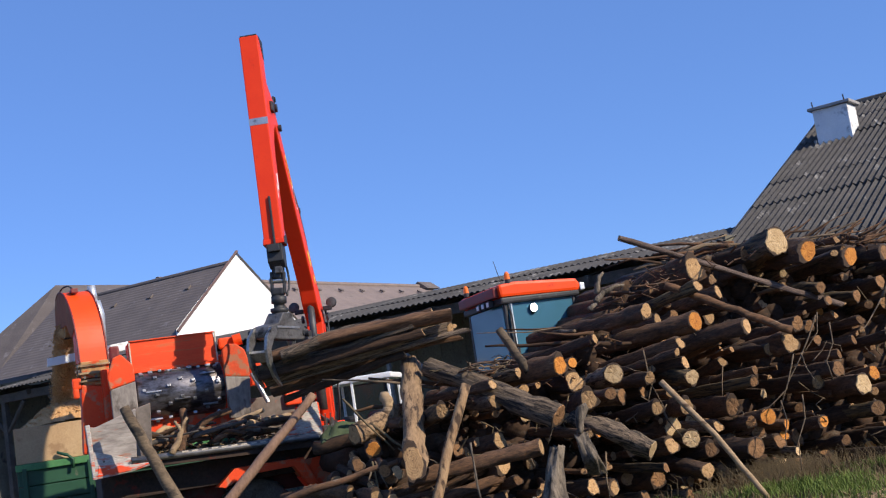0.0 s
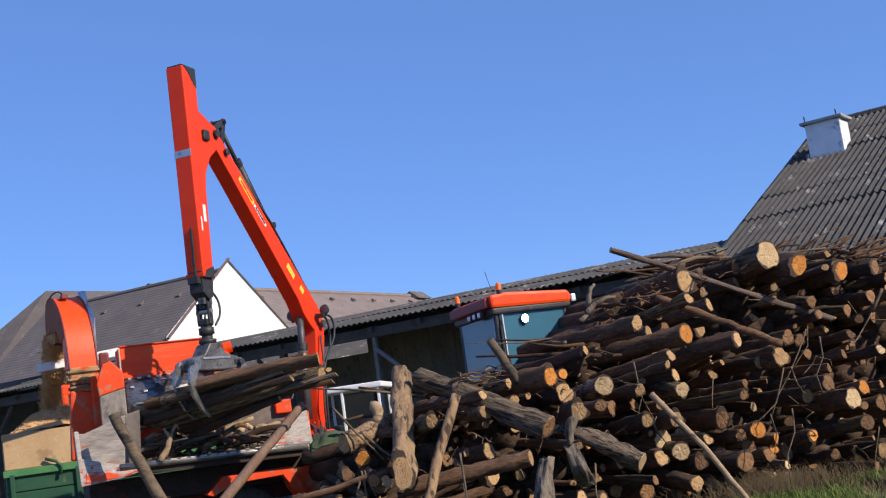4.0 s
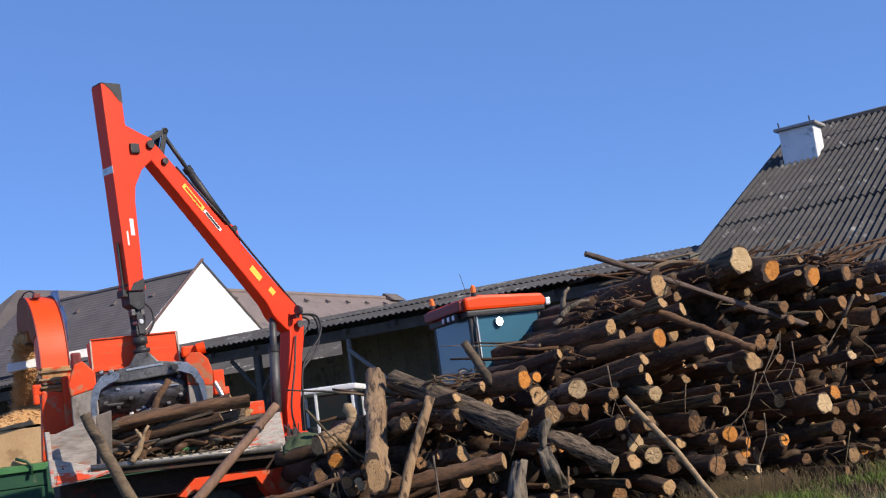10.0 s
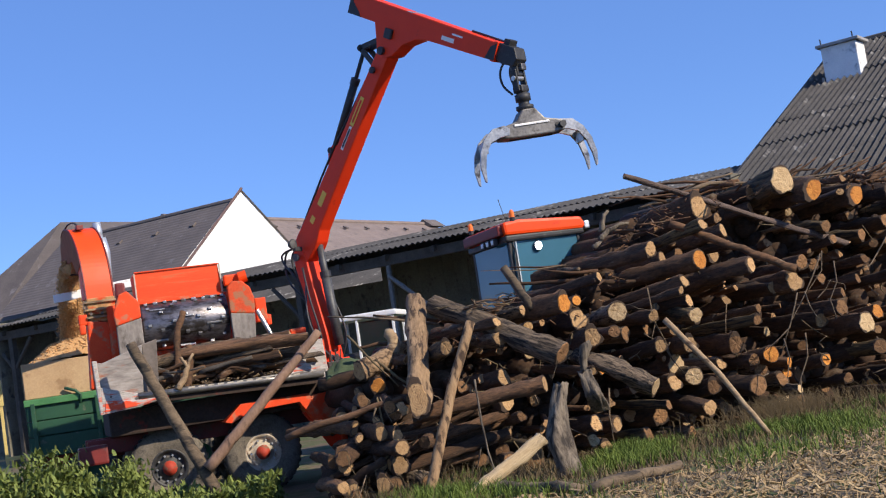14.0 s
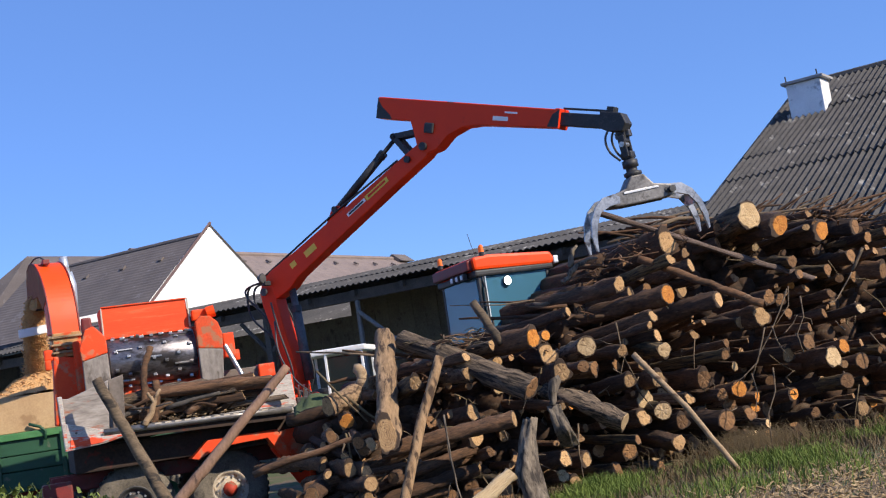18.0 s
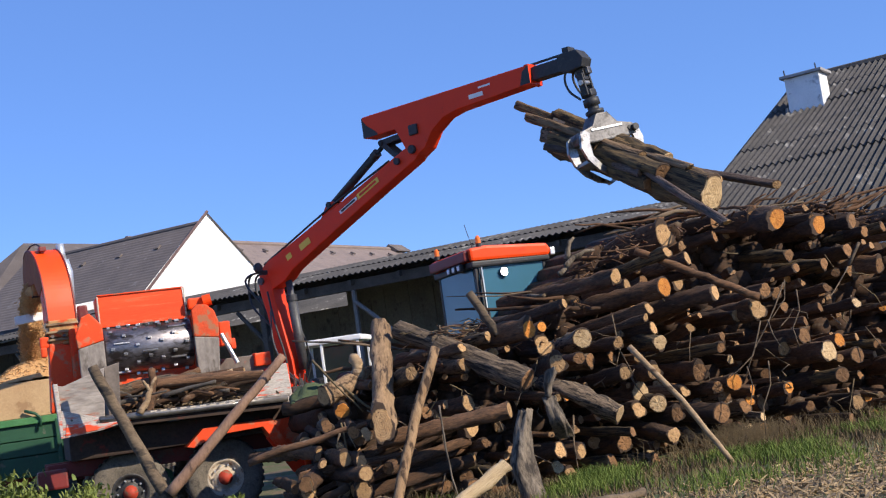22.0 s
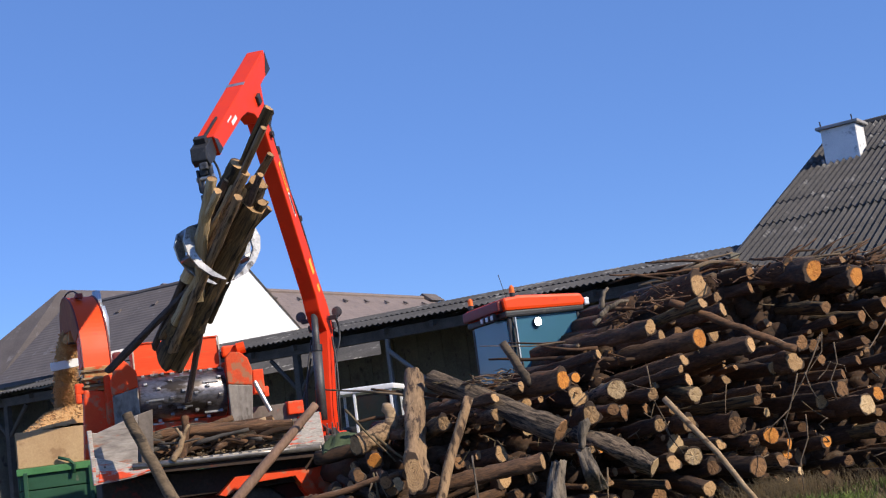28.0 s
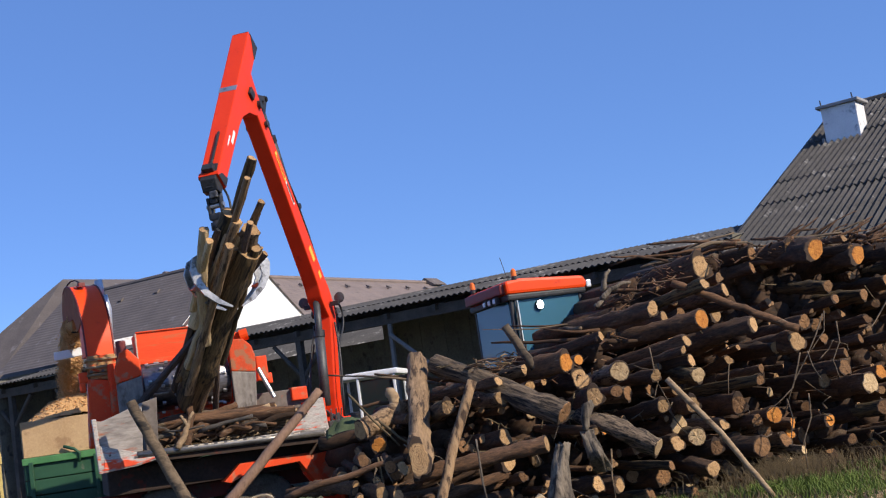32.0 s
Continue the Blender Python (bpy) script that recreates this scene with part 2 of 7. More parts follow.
STUD = mat("worn_stud_steel", (0.22, 0.21, 0.21), (0.50, 0.49, 0.48), 0.25, 0.85, 5, 50, 0.1)
RUBBER = mat("tyre_rubber", (0.02, 0.02, 0.021), (0.05, 0.048, 0.045), 0.85, 0, 5, 50, 0.3, (0.16, 0.135, 0.105), 0.55)
DUST_RUBBER = mat("dusty_tyre", (0.085, 0.072, 0.056), (0.20, 0.17, 0.135), 0.92, 0, 5, 50, 0.3, (0.07, 0.06, 0.05), 0.6)
RIM_WHITE = mat("dusty_cream_rim", (0.34, 0.28, 0.21), (0.58, 0.50, 0.40), 0.75, 0, 6, 40, 0.1, (0.24, 0.13, 0.075), 0.6)
HUB_RED = mat("dull_red_hub", (0.34, 0.030, 0.014), (0.46, 0.05, 0.022), 0.6, 0, 6, 40, 0.15, (0.20, 0.10, 0.06), 0.58)
RED_DARK = mat("dark_red_and_shaded_paint", (0.12, 0.012, 0.010), (0.21, 0.02, 0.014), 0.45, 0, 3, 50, 0.1, (0.12, 0.04, 0.03), 0.62)
GREEN = mat("green_paint", (0.011, 0.058, 0.028), (0.020, 0.090, 0.042), 0.5, 0, 3, 50, 0.1, (0.12, 0.13, 0.09), 0.65)
WHITE = mat("white_render", (0.80, 0.80, 0.79), (0.86, 0.86, 0.85), 0.8, 0, 2, 40, 0.1)
WHITE_DIRTY = mat("weathered_white_render", (0.68, 0.68, 0.68), (0.82, 0.81, 0.80), 0.85, 0, 2.5, 30, 0.2, (0.42, 0.42, 0.43), 0.62)
WHITE_PAINT = mat("white_paint", (0.76, 0.77, 0.78), (0.84, 0.84, 0.84), 0.4, 0, 3, 40, 0.05, (0.55, 0.54, 0.52), 0.66)
TILE_DARK = mat("dark_roof_tiles", (0.105, 0.086, 0.077), (0.162, 0.134, 0.119), 0.75, 0, 1.2, 22, 0.4, (0.21, 0.185, 0.175), 0.64)
TILE_BROWN = mat("brown_roof_tiles", (0.17, 0.13, 0.115), (0.25, 0.195, 0.17), 0.75, 0, 1.2, 22, 0.4, (0.12, 0.10, 0.09), 0.64)
FIBRE = mat("weathered_fibre_cement", (0.036, 0.034, 0.033), (0.088, 0.082, 0.078), 0.88, 0, 0.9, 18, 0.35, (0.26, 0.25, 0.235), 0.63)
TIMBER_DARK = mat("dark_timber", (0.045, 0.038, 0.032), (0.11, 0.093, 0.078), 0.85, 0, 3, 30, 0.4)
OLD_TIMBER = mat("weathered_timber", (0.13, 0.12, 0.11), (0.27, 0.25, 0.23), 0.85, 0, 3, 30, 0.4, stretch=(1, 1, 0.3))
TRIM = mat("brown_trim", (0.085, 0.05, 0.045), (0.14, 0.08, 0.072), 0.6, 0, 3, 40, 0.1)
WALL_DARK = mat("shed_boards_and_shaded_walls", (0.11, 0.10, 0.075), (0.20, 0.18, 0.135), 0.9, 0, 1.5, 20, 0.3, (0.06, 0.055, 0.05), 0.6)
CHIPS = mat("wood_chips", (0.45, 0.235, 0.088), (0.68, 0.41, 0.185), 0.9, 0, 5, 60, 1.0, (0.30, 0.165, 0.075), 0.62)
EARTH = mat("earth", (0.095, 0.067, 0.038), (0.19, 0.14, 0.08), 0.95, 0, 0.7, 14, 0.7, (0.075, 0.095, 0.03), 0.5)
GRASS = mat("grass", (0.060, 0.098, 0.010), (0.140, 0.190, 0.024), 0.7, 0, 1.5, 30, 0.0, (0.22, 0.20, 0.08), 0.66)
WEED = mat("weed_leaf", (0.085, 0.120, 0.018), (0.20, 0.235, 0.050), 0.65, 0, 2, 30, 0.0)
STRAW = mat("dry_straw", (0.24, 0.16, 0.075), (0.50, 0.36, 0.19), 0.85, 0, 2, 30, 0.1, (0.18, 0.13, 0.085), 0.55)
DEAD = mat("dead_stalk", (0.072, 0.050, 0.025), (0.18, 0.128, 0.064), 0.9, 0, 3, 30, 0.1)
CLOTH = mat("green_cloth", (0.035, 0.055, 0.025), (0.075, 0.10, 0.05), 0.9, 0, 4, 40, 0.3)
ZINC = mat("zinc_pipe", (0.50, 0.54, 0.58), (0.68, 0.72, 0.76), 0.35, 0.6, 4, 40, 0.05)
# tinted glass whose blue base colour also holds the reflected sky
GLASS = glass("cab_glass", (0.075, 0.20, 0.29), 0.05)
DARK_GLASS = glass("dark_glass", (0.03, 0.04, 0.042), 0.1)
LAMP = glow("lamp_lens", (1.0, 0.98, 0.94), 6.0)
# weak glow added for the highlight on the unlit beacon lenses
AMBER = glow("amber_lens", (0.80, 0.16, 0.02), 0.12)
YELLOW = mat("yellow_decal", (0.80, 0.52, 0.05), (0.86, 0.60, 0.08), 0.4, 0, 6, 50, 0.0)
DECAL = mat("white_decal", (0.80, 0.79, 0.76), (0.86, 0.85, 0.82), 0.4, 0, 6, 50, 0.0)
STRIPE = mat("striped_board_yellow", (0.55, 0.40, 0.12), (0.68, 0.52, 0.2), 0.6, 0, 6, 50, 0.1)


# ---- building helpers ----
def part(name, bm, material, parent=None, label="", smooth=False):
    me = bpy.data.meshes.new(name)
    bm.to_mesh(me)
    bm.free()
    for m in material if isinstance(material, (list, tuple)) else (material,):
        me.materials.append(m)
    if smooth:
        me.polygons.foreach_set("use_smooth", [True] * len(me.polygons))
    ob = new(name, me)
    ob.parent = parent
    return tagged(ob, label)


def thing(name, label, category, at=None, group=""):
    ob = new(name)
    ob.empty_display_size = 0.2
    if at is not None:
        ob.matrix_world = at
    return tagged(ob, label, category, group)


def box(bm, c, size, m=None, bevel=0.0):
    r = bmesh.ops.create_cube(bm, size=1.0, matrix=(m or Matrix()) @ Matrix.Translation(c) @ Matrix.Diagonal((*size, 1)))
    if bevel:
        es = list({e for v in r["verts"] for e in v.link_edges})
        bmesh.ops.bevel(bm, geom=es, offset=bevel, segments=2, affect="EDGES", profile=0.6)
    return bm


def boxes(*items, bevel=0.0):
    bm = bmesh.new()
    for c, s, *m in items:
        box(bm, c, s, m[0] if m else None, bevel)
    return bm


def tube(bm, pts, radii, seg=10, caps=True):
    """A tube along points; radii: one or one for each."""
    pts = [Vector(p) for p in pts]
    radii = radii if isinstance(radii, (list, tuple)) else [radii] * len(pts)
    rings, ref = [], None
    for i, p in enumerate(pts):
        d = (pts[min(i + 1, len(pts) - 1)] - pts[max(i - 1, 0)]).normalized()
        ref = ref if ref is not None else (Vector((0, 0, 1)) if abs(d.z) < 0.9 else Vector((1, 0, 0)))
        a = d.cross(ref).normalized()
        b = a.cross(d).normalized()
        ref = b
        rings.append([bm.verts.new(p + radii[i] * (math.cos(2 * math.pi * k / seg) * a + math.sin(2 * math.pi * k / seg) * b)) for k in range(seg)])
    for r0, r1 in zip(rings, rings[1:]):
        for k in range(seg):
            bm.faces.new((r0[k], r1[k], r1[(k + 1) % seg], r0[(k + 1) % seg]))
    if caps:
        bm.faces.new(rings[0])
        bm.faces.new(rings[-1][::-1])
    return bm


def bend(pts, n=7):
    """A smooth line through the points."""
    P = [Vector(p) for p in pts]
    P = [P[0] * 2 - P[1]] + P + [P[-1] * 2 - P[-2]]
    out = []
    for a, b, c, d in zip(P, P[1:], P[2:], P[3:]):
        for k in range(n):
            u = k / n
            out.append(0.5 * (2 * b + (c - a) * u + (2 * a - 5 * b + 4 * c - d) * u * u + (3 * b - a - 3 * c + d) * u ** 3))
    return out + [P[-2]]


def rod(p0, p1, r, seg=12):
    return tube(bmesh.new(), [p0, p1], r, seg)


def prism(poly, y0, y1, bevel=0.0, bm=None):
    """A plate or beam: an outline in the xz plane from y0 to y1."""
    bm = bm or bmesh.new()
    lo = [bm.verts.new((x, y0, z)) for x, z in poly]
    hi = [bm.verts.new((x, y1, z)) for x, z in poly]
    k = len(poly)
    fs = [bm.faces.new(lo), bm.faces.new(hi[::-1])]
    for i in range(k):
        fs.append(bm.faces.new((lo[i], hi[i], hi[(i + 1) % k], lo[(i + 1) % k])))
    bmesh.ops.recalc_face_normals(bm, faces=fs)
    if bevel:
        bmesh.ops.bevel(bm, geom=list({e for f in fs for e in f.edges}), offset=bevel, segments=2, affect="EDGES", profile=0.6)
    return bm


def lathe(profile, seg=32, bm=None):
    """A turned form about the y axis: (radius, y) pairs."""
    bm = bm or bmesh.new()
    rings = [[bm.verts.new((r * math.cos(2 * math.pi * k / seg), y, r * math.sin(2 * math.pi * k / seg))) for k in range(seg)] for r, y in profile]
    for r0, r1 in zip(rings, rings[1:]):
        for k in range(seg):
            bm.faces.new((r0[k], r0[(k + 1) % seg], r1[(k + 1) % seg], r1[k]))
    return bm


def grid_sheet(o, du, dv, nu, nv, height):
    """A sheet from o along du and dv, each point raised by height(i, j) along the normal."""
    o, du, dv = Vector(o), Vector(du), Vector(dv)
    nn = du.cross(dv).normalized()
    bm = bmesh.new()
    vs = [[bm.verts.new(o + du * (i / nu) + dv * (j / nv) + nn * height(i, j)) for j in range(nv + 1)] for i in range(nu + 1)]
    for i in range(nu):
        for j in range(nv):
            bm.faces.new((vs[i][j], vs[i + 1][j], vs[i + 1][j + 1], vs[i][j + 1]))
    return bm


def axes(o, heading, x_up=0.0):
    """A frame at o whose x axis points to that heading (degrees from +x) and rises by x_up degrees."""
    return Matrix.Translation(o) @ pose(0, 0, 0, 0, -x_up, heading)


def glide(rows, t):
    """Smooth value of keyed numbers at time t, without overshoot."""
    if t <= rows[0][0]:
        return np.array(rows[0][1:], float)
    if t >= rows[-1][0]:
        return np.array(rows[-1][1:], float)
    i = max(k for k in range(len(rows)) if rows[k][0] <= t)
    T = [r[0] for r in rows]
    V = np.array([r[1:] for r in rows], float)
    h = T[i + 1] - T[i]

    def slope(k):
        if k <= 0 or k >= len(T) - 1:
            return np.zeros(V.shape[1])
        d0, d1 = (V[k] - V[k - 1]) / (T[k] - T[k - 1]), (V[k + 1] - V[k]) / (T[k + 1] - T[k])
        return np.where(d0 * d1 > 0, 2 * d0 * d1 / np.where(np.abs(d0 + d1) > 1e-9, d0 + d1, 1), 0)

    u = (t - T[i]) / h
    return (2 * u**3 - 3 * u**2 + 1) * V[i] + (u**3 - 2 * u**2 + u) * h * slope(i) + (-2 * u**3 + 3 * u**2) * V[i + 1] + (u**3 - u**2) * h * slope(i + 1)


CUBE = [Vector((x, y, z)) for x in (-0.5, 0.5) for y in (-0.5, 0.5) for z in (-0.5, 0.5)]
CUBE_FACES = [(0, 1, 3, 2), (4, 6, 7, 5), (0, 4, 5, 1), (2, 3, 7, 6), (0, 2, 6, 4), (1, 5, 7, 3)]


def bits_mesh(name, bits, material):
    """Many small flat pieces in one mesh: (pose, size) each."""
    vs, fs = [], []
    for m, size in bits:
        k = len(vs)
        vs += [m @ Vector((c.x * size[0], c.y * size[1], c.z * size[2])) for c in CUBE]
        fs += [tuple(k + i for i in f) for f in CUBE_FACES]
    me = bpy.data.meshes.new(name)
    me.from_pydata(vs, [], fs)
    me.materials.append(material)
    return new(name, me)


def blades_mesh(name, blades, material):
    """Many grass blades or leaves in one mesh: foot, lean, half-width vector, bend."""
    vs, fs = [], []
    for foot, lean, w, bend in blades:
        k = len(vs)
        mid = foot + lean * 0.55
        vs += [foot - w, foot + w, mid + w * 0.8, mid - w * 0.8, foot + lean + bend]
        fs += [(k, k + 1, k + 2, k + 3), (k + 3, k + 2, k + 4)]
    me = bpy.data.meshes.new(name)
    me.from_pydata(vs, [], fs)
    me.materials.append(material)
    return new(name, me)


# ---- ground ----
def rough_ground():
    def h(i, j):
        x, y = -200 + 400 * i / 100, -60 + 400 * j / 100
        return 0.0
    bm = grid_sheet((-200, -60, 0), (400, 0, 0), (0, 400, 0), 100, 100, h)
    return tagged(part("ground", bm, EARTH), "bare farmyard earth with thin grass", "ground", kind="structure")


rough_ground()

# directions of the farm buildings: along the shed's eave, and away from the yard
ALONG = Vector((math.cos(radians(29)), -math.sin(radians(29)), 0))
AWAY = Vector((math.sin(radians(29)), math.cos(radians(29)), 0))
UP = Vector((0, 0, 1))


def corrugated(name, o, du, dv, pitch, depth, material, parent, rows=3, label=""):
    """Corrugated sheeting laid in overlapping rows from o, waves running up dv."""
    du, dv = Vector(du), Vector(dv)
    nn = du.cross(dv).normalized()
    waves = int(du.length / pitch)
    for r in range(rows):
        a, b = r / rows, min(1.0, (r + 1) / rows + 0.02)
        bm = grid_sheet(Vector(o) + dv * a + nn * (0.03 if r == 0 else 0.03 - 0.0), du, dv * (b - a), waves * 4, 1,
                        lambda i, j: depth * math.sin(i * math.pi / 2) + (0.022 if j == 0 else 0.0) + 0.012 * math.sin(i * 0.013 + r * 2.1))
        ob = part(name, bm, material, parent, label)
        mod = ob.modifiers.new("thickness", "SOLIDIFY")
        mod.thickness = 0.012


def open_shed():
    eave = Vector((-1.57, 30.0, 4.25))
    s = thing("open_shed", "long open timber shed with a low corrugated roof", "shed")
    a0, a1, deep = -15.0, 8.6, 4.0
    up = AWAY * deep + UP * 0.70
    o = eave + ALONG * a0
    corrugated("roof_sheet", o, ALONG * (a1 - a0), up, 0.165, 0.025, FIBRE, s, 2, "weathered grey corrugated sheeting")
    m = Matrix.Translation(eave) @ pose(0, 0, 0, 0, 0, -29)
    ob = part("eave_beam", boxes(((-3.2, 0.35, -0.22), (23.4, 0.16, 0.26)), bevel=0.02), TIMBER_DARK, s)
    ob.matrix_local = m
    ob = part("ridge_beam", boxes(((-3.2, 3.9, 0.38), (23.4, 0.16, 0.24)), bevel=0.02), TIMBER_DARK, s)
    ob.matrix_local = m
    for i in range(17):
        ob = part("rafter", prism([(0.1, -0.10), (4.0, 0.50), (4.0, 0.36), (0.1, -0.24)], -0.05, 0.05), TIMBER_DARK, s)
        ob.matrix_local = m @ Matrix.Translation((-14.6 + i * 1.42, 0, 0)) @ pose(0, 0, 0, 0, 0, 90)
    for x in (-14.4, -11.6, -8.9, -6.2, -3.3, 4.6, 8.4):
        ob = part("post", boxes(((x, 0.35, -2.3), (0.17, 0.17, 3.95)), bevel=0.02), TIMBER_DARK, s)
        ob.matrix_local = m
        for sx in (-1, 1):
            ob = part("brace", rod((x + 0.06 * sx, 0.35, -1.25), (x + 0.85 * sx, 0.35, -0.38), 0.06, 8), TIMBER_DARK, s)
            ob.matrix_local = m
    ob = part("pipe_brace", rod((-0.42, 0.26, -0.62), (0.80, 0.26, -1.66), 0.055, 10), OLD_TIMBER, s, "grey weathered pole brace")
    ob.matrix_local = m
    ob = part("pale_post", boxes(((-0.42, 0.30, -2.2), (0.10, 0.10, 3.7)), bevel=0.02), OLD_TIMBER, s, "grey weathered post")
    ob.matrix_local = m
    # boarded back, low wall and a second lean-to roof inside
    for i in range(59):
        low = i < 30
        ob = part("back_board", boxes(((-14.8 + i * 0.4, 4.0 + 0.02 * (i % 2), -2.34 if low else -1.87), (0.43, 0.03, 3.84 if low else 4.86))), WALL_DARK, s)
        ob.matrix_local = m
    corrugated("inner_roof", eave + ALONG * -17 + AWAY * 4.8 - UP * 0.50, ALONG * 13.7, AWAY * 4.0 + UP * 1.25, 0.165, 0.025, FIBRE, s, 1, "grey corrugated lean-to roof")
    ob = part("end_wall", boxes(((8.5, 2.2, -2.0), (0.12, 4.0, 4.4))), WALL_DARK, s)
    ob.matrix_local = m
    ob = part("end_wall", boxes(((-14.95, 2.2, -2.0), (0.12, 4.0, 4.4))), WALL_DARK, s)
    ob.matrix_local = m
    return s


open_shed()


def tiled_slope(name, o, du, dv, material, parent, courses, label=""):
    """A tiled roof slope: stepped courses, each proud of the one above."""
    du, dv = Vector(du), Vector(dv)
    nn = du.cross(dv).normalized()
    bm = grid_sheet(Vector(o) + nn * 0.02, du, dv, 1, courses * 2, lambda i, j: 0.013 if j % 2 == 0 else 0.0)
    return part(name, bm, material, parent, label)


def gable_house():
    """A white-gabled house behind the shed, with a cross wing and a hipped wing."""
    G = Vector((-7.75, 45.0, 8.71))
    P = lambda a, b, z: G + ALONG * a + AWAY * b + UP * (z - 8.71)
    h = thing("farmhouse", "white-gabled farmhouse with dark tiled roofs", "house")
    half, drop = 3.8, 3.0
    eave_z = 8.71 - drop
    # wing with the white gable
    tiled_slope("roof_slope", P(-9.5, -half, eave_z - 0.42), ALONG * 9.45, AWAY * half + UP * drop, TILE_DARK, h, 26, "dark grey roof tiles")
    tiled_slope("roof_slope", P(-0.05, half, eave_z - 0.42), ALONG * -9.6, AWAY * -half + UP * drop, TILE_DARK, h, 26)
    bm = bmesh.new()
    for a, low in ((0.0, 0.0), (-0.25, 0.55)):
        bm.faces.new([bm.verts.new(P(a, b, z - low)) for b, z in ((-3.7, low), (3.75, low), (3.75, eave_z + 0.02), (0, 8.64), (-3.7, eave_z + 0.06))])
    part("gable_wall", bm, WHITE, h, "bright white rendered gable wall")
    for sgn, wide, paint in ((-1, 0.06, TRIM), (1, 0.045, TILE_DARK)):
        bm = bmesh.new()
        out = 0.12 if sgn < 0 else 0.03
        tube(bm, [P(out, sgn * (half - 0.05), eave_z - 0.01), P(out, 0, 8.67)], wide, 4)
        part("bargeboard", bm, paint, h, "brown painted bargeboard" if sgn < 0 else "dark verge strip")
    bm = bmesh.new()
    tube(bm, [P(-9.5, 0, 8.30), P(-0.05, 0, 8.30)], 0.10, 8)
    part("ridge", bm, TILE_DARK, h)
    # side wall below the eave: shade put into a dark brown colour
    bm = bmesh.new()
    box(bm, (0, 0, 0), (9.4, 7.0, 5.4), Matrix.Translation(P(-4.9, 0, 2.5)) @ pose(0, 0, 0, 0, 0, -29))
    part("wall", bm, WALL_DARK, h, "side wall, shade put into its brown colour")
    # cross wing, brown tiles
    rz, hw, dz, ra = 8.40, 4.3, 2.6, -4.4
    tiled_slope("wing_roof", P(ra + hw, 3.2, rz - dz), AWAY * 18.1, ALONG * -hw + UP * dz, TILE_BROWN, h, 22, "brown roof tiles")
    tiled_slope("wing_roof", P(ra - hw, 21.3, rz - dz), AWAY * -19.3, ALONG * hw + UP * dz, TILE_BROWN, h, 22)
    bm = bmesh.new()
    tube(bm, [P(ra, 0.5, rz + 0.04), P(ra, 21.3, rz + 0.04)], 0.12, 8)
    part("ridge", bm, TILE_BROWN, h)
    bm = bmesh.new()
    box(bm, (0, 0, 0), (8.2, 16.0, 5.7), Matrix.Translation(P(ra, 13.2, 2.85)) @ pose(0, 0, 0, 0, 0, -29))
    part("wall", bm, WHITE, h)
    bm = bmesh.new()
    bm.faces.new([bm.verts.new(P(a, 21.0, z)) for a, z in ((ra - 4.1, 5.7), (ra + 4.1, 5.7), (ra, rz))])
    part("gable_wall", bm, WHITE, h)
    # small raised end of the ridge
    part("ridge_cap", prism([(-0.6, -0.15), (0.6, -0.15), (0, 0.30)], -0.7, 0.7), TILE_DARK, h).matrix_local = Matrix.Translation(P(ra, 21.2, rz)) @ pose(0, 0, 0, 0, 0, -29)
    for k in range(9):
        mv = Matrix.Translation(P(ra + 0.9, 4.6 + 1.8 * k, rz - 0.46)) @ pose(0, 0, 0, 0, 31, -29)
        part("roof_vent", boxes(((0, 0, 0.05), (0.22, 0.18, 0.08)), bevel=0.01), TILE_DARK, h).matrix_local = mv
    for k in range(4):
        mv = Matrix.Translation(P(-1.6 - 1.9 * k, -0.95, 8.29 - 0.75)) @ pose(0, 0, 0, 0, 0, -29) @ pose(0, 0, 0, 38, 0, 0)
        part("roof_vent", boxes(((0, 0, 0.05), (0.18, 0.22, 0.08)), bevel=0.01), TILE_DARK, h).matrix_local = mv
    # hipped wing behind, to the far side
    c = [Vector((-16.81, 52.0, 9.51)), Vector((-14.2, 62.0, 10.16))]
    e = [Vector((-23.2, 50.0, 4.6)), P(-12.0, -2.5, 4.6), P(-2.0, 4.0, 4.6), P(-4, 18.0, 4.6), Vector((-22.0, 66.0, 4.6))]
    bm = bmesh.new()
    cv, ev = [bm.verts.new(v) for v in c], [bm.verts.new(v) for v in e]
    for f in ((ev[0], ev[1], cv[0]), (ev[1], ev[2], cv[1], cv[0]), (ev[2], ev[3], cv[1]), (ev[3], ev[4], cv[0], cv[1]), (ev[4], ev[0], cv[0])):
        bm.faces.new(f)
    bmesh.ops.recalc_face_normals(bm, faces=bm.faces)
    part("hip_roof", bm, TILE_DARK, h, "dark grey hipped tile roof")
    # this wall gets the same brown, with shade put into it
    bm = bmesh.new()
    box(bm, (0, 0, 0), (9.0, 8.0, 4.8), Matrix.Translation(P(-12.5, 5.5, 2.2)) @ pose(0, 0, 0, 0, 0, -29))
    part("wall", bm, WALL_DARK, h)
    return h


gable_house()


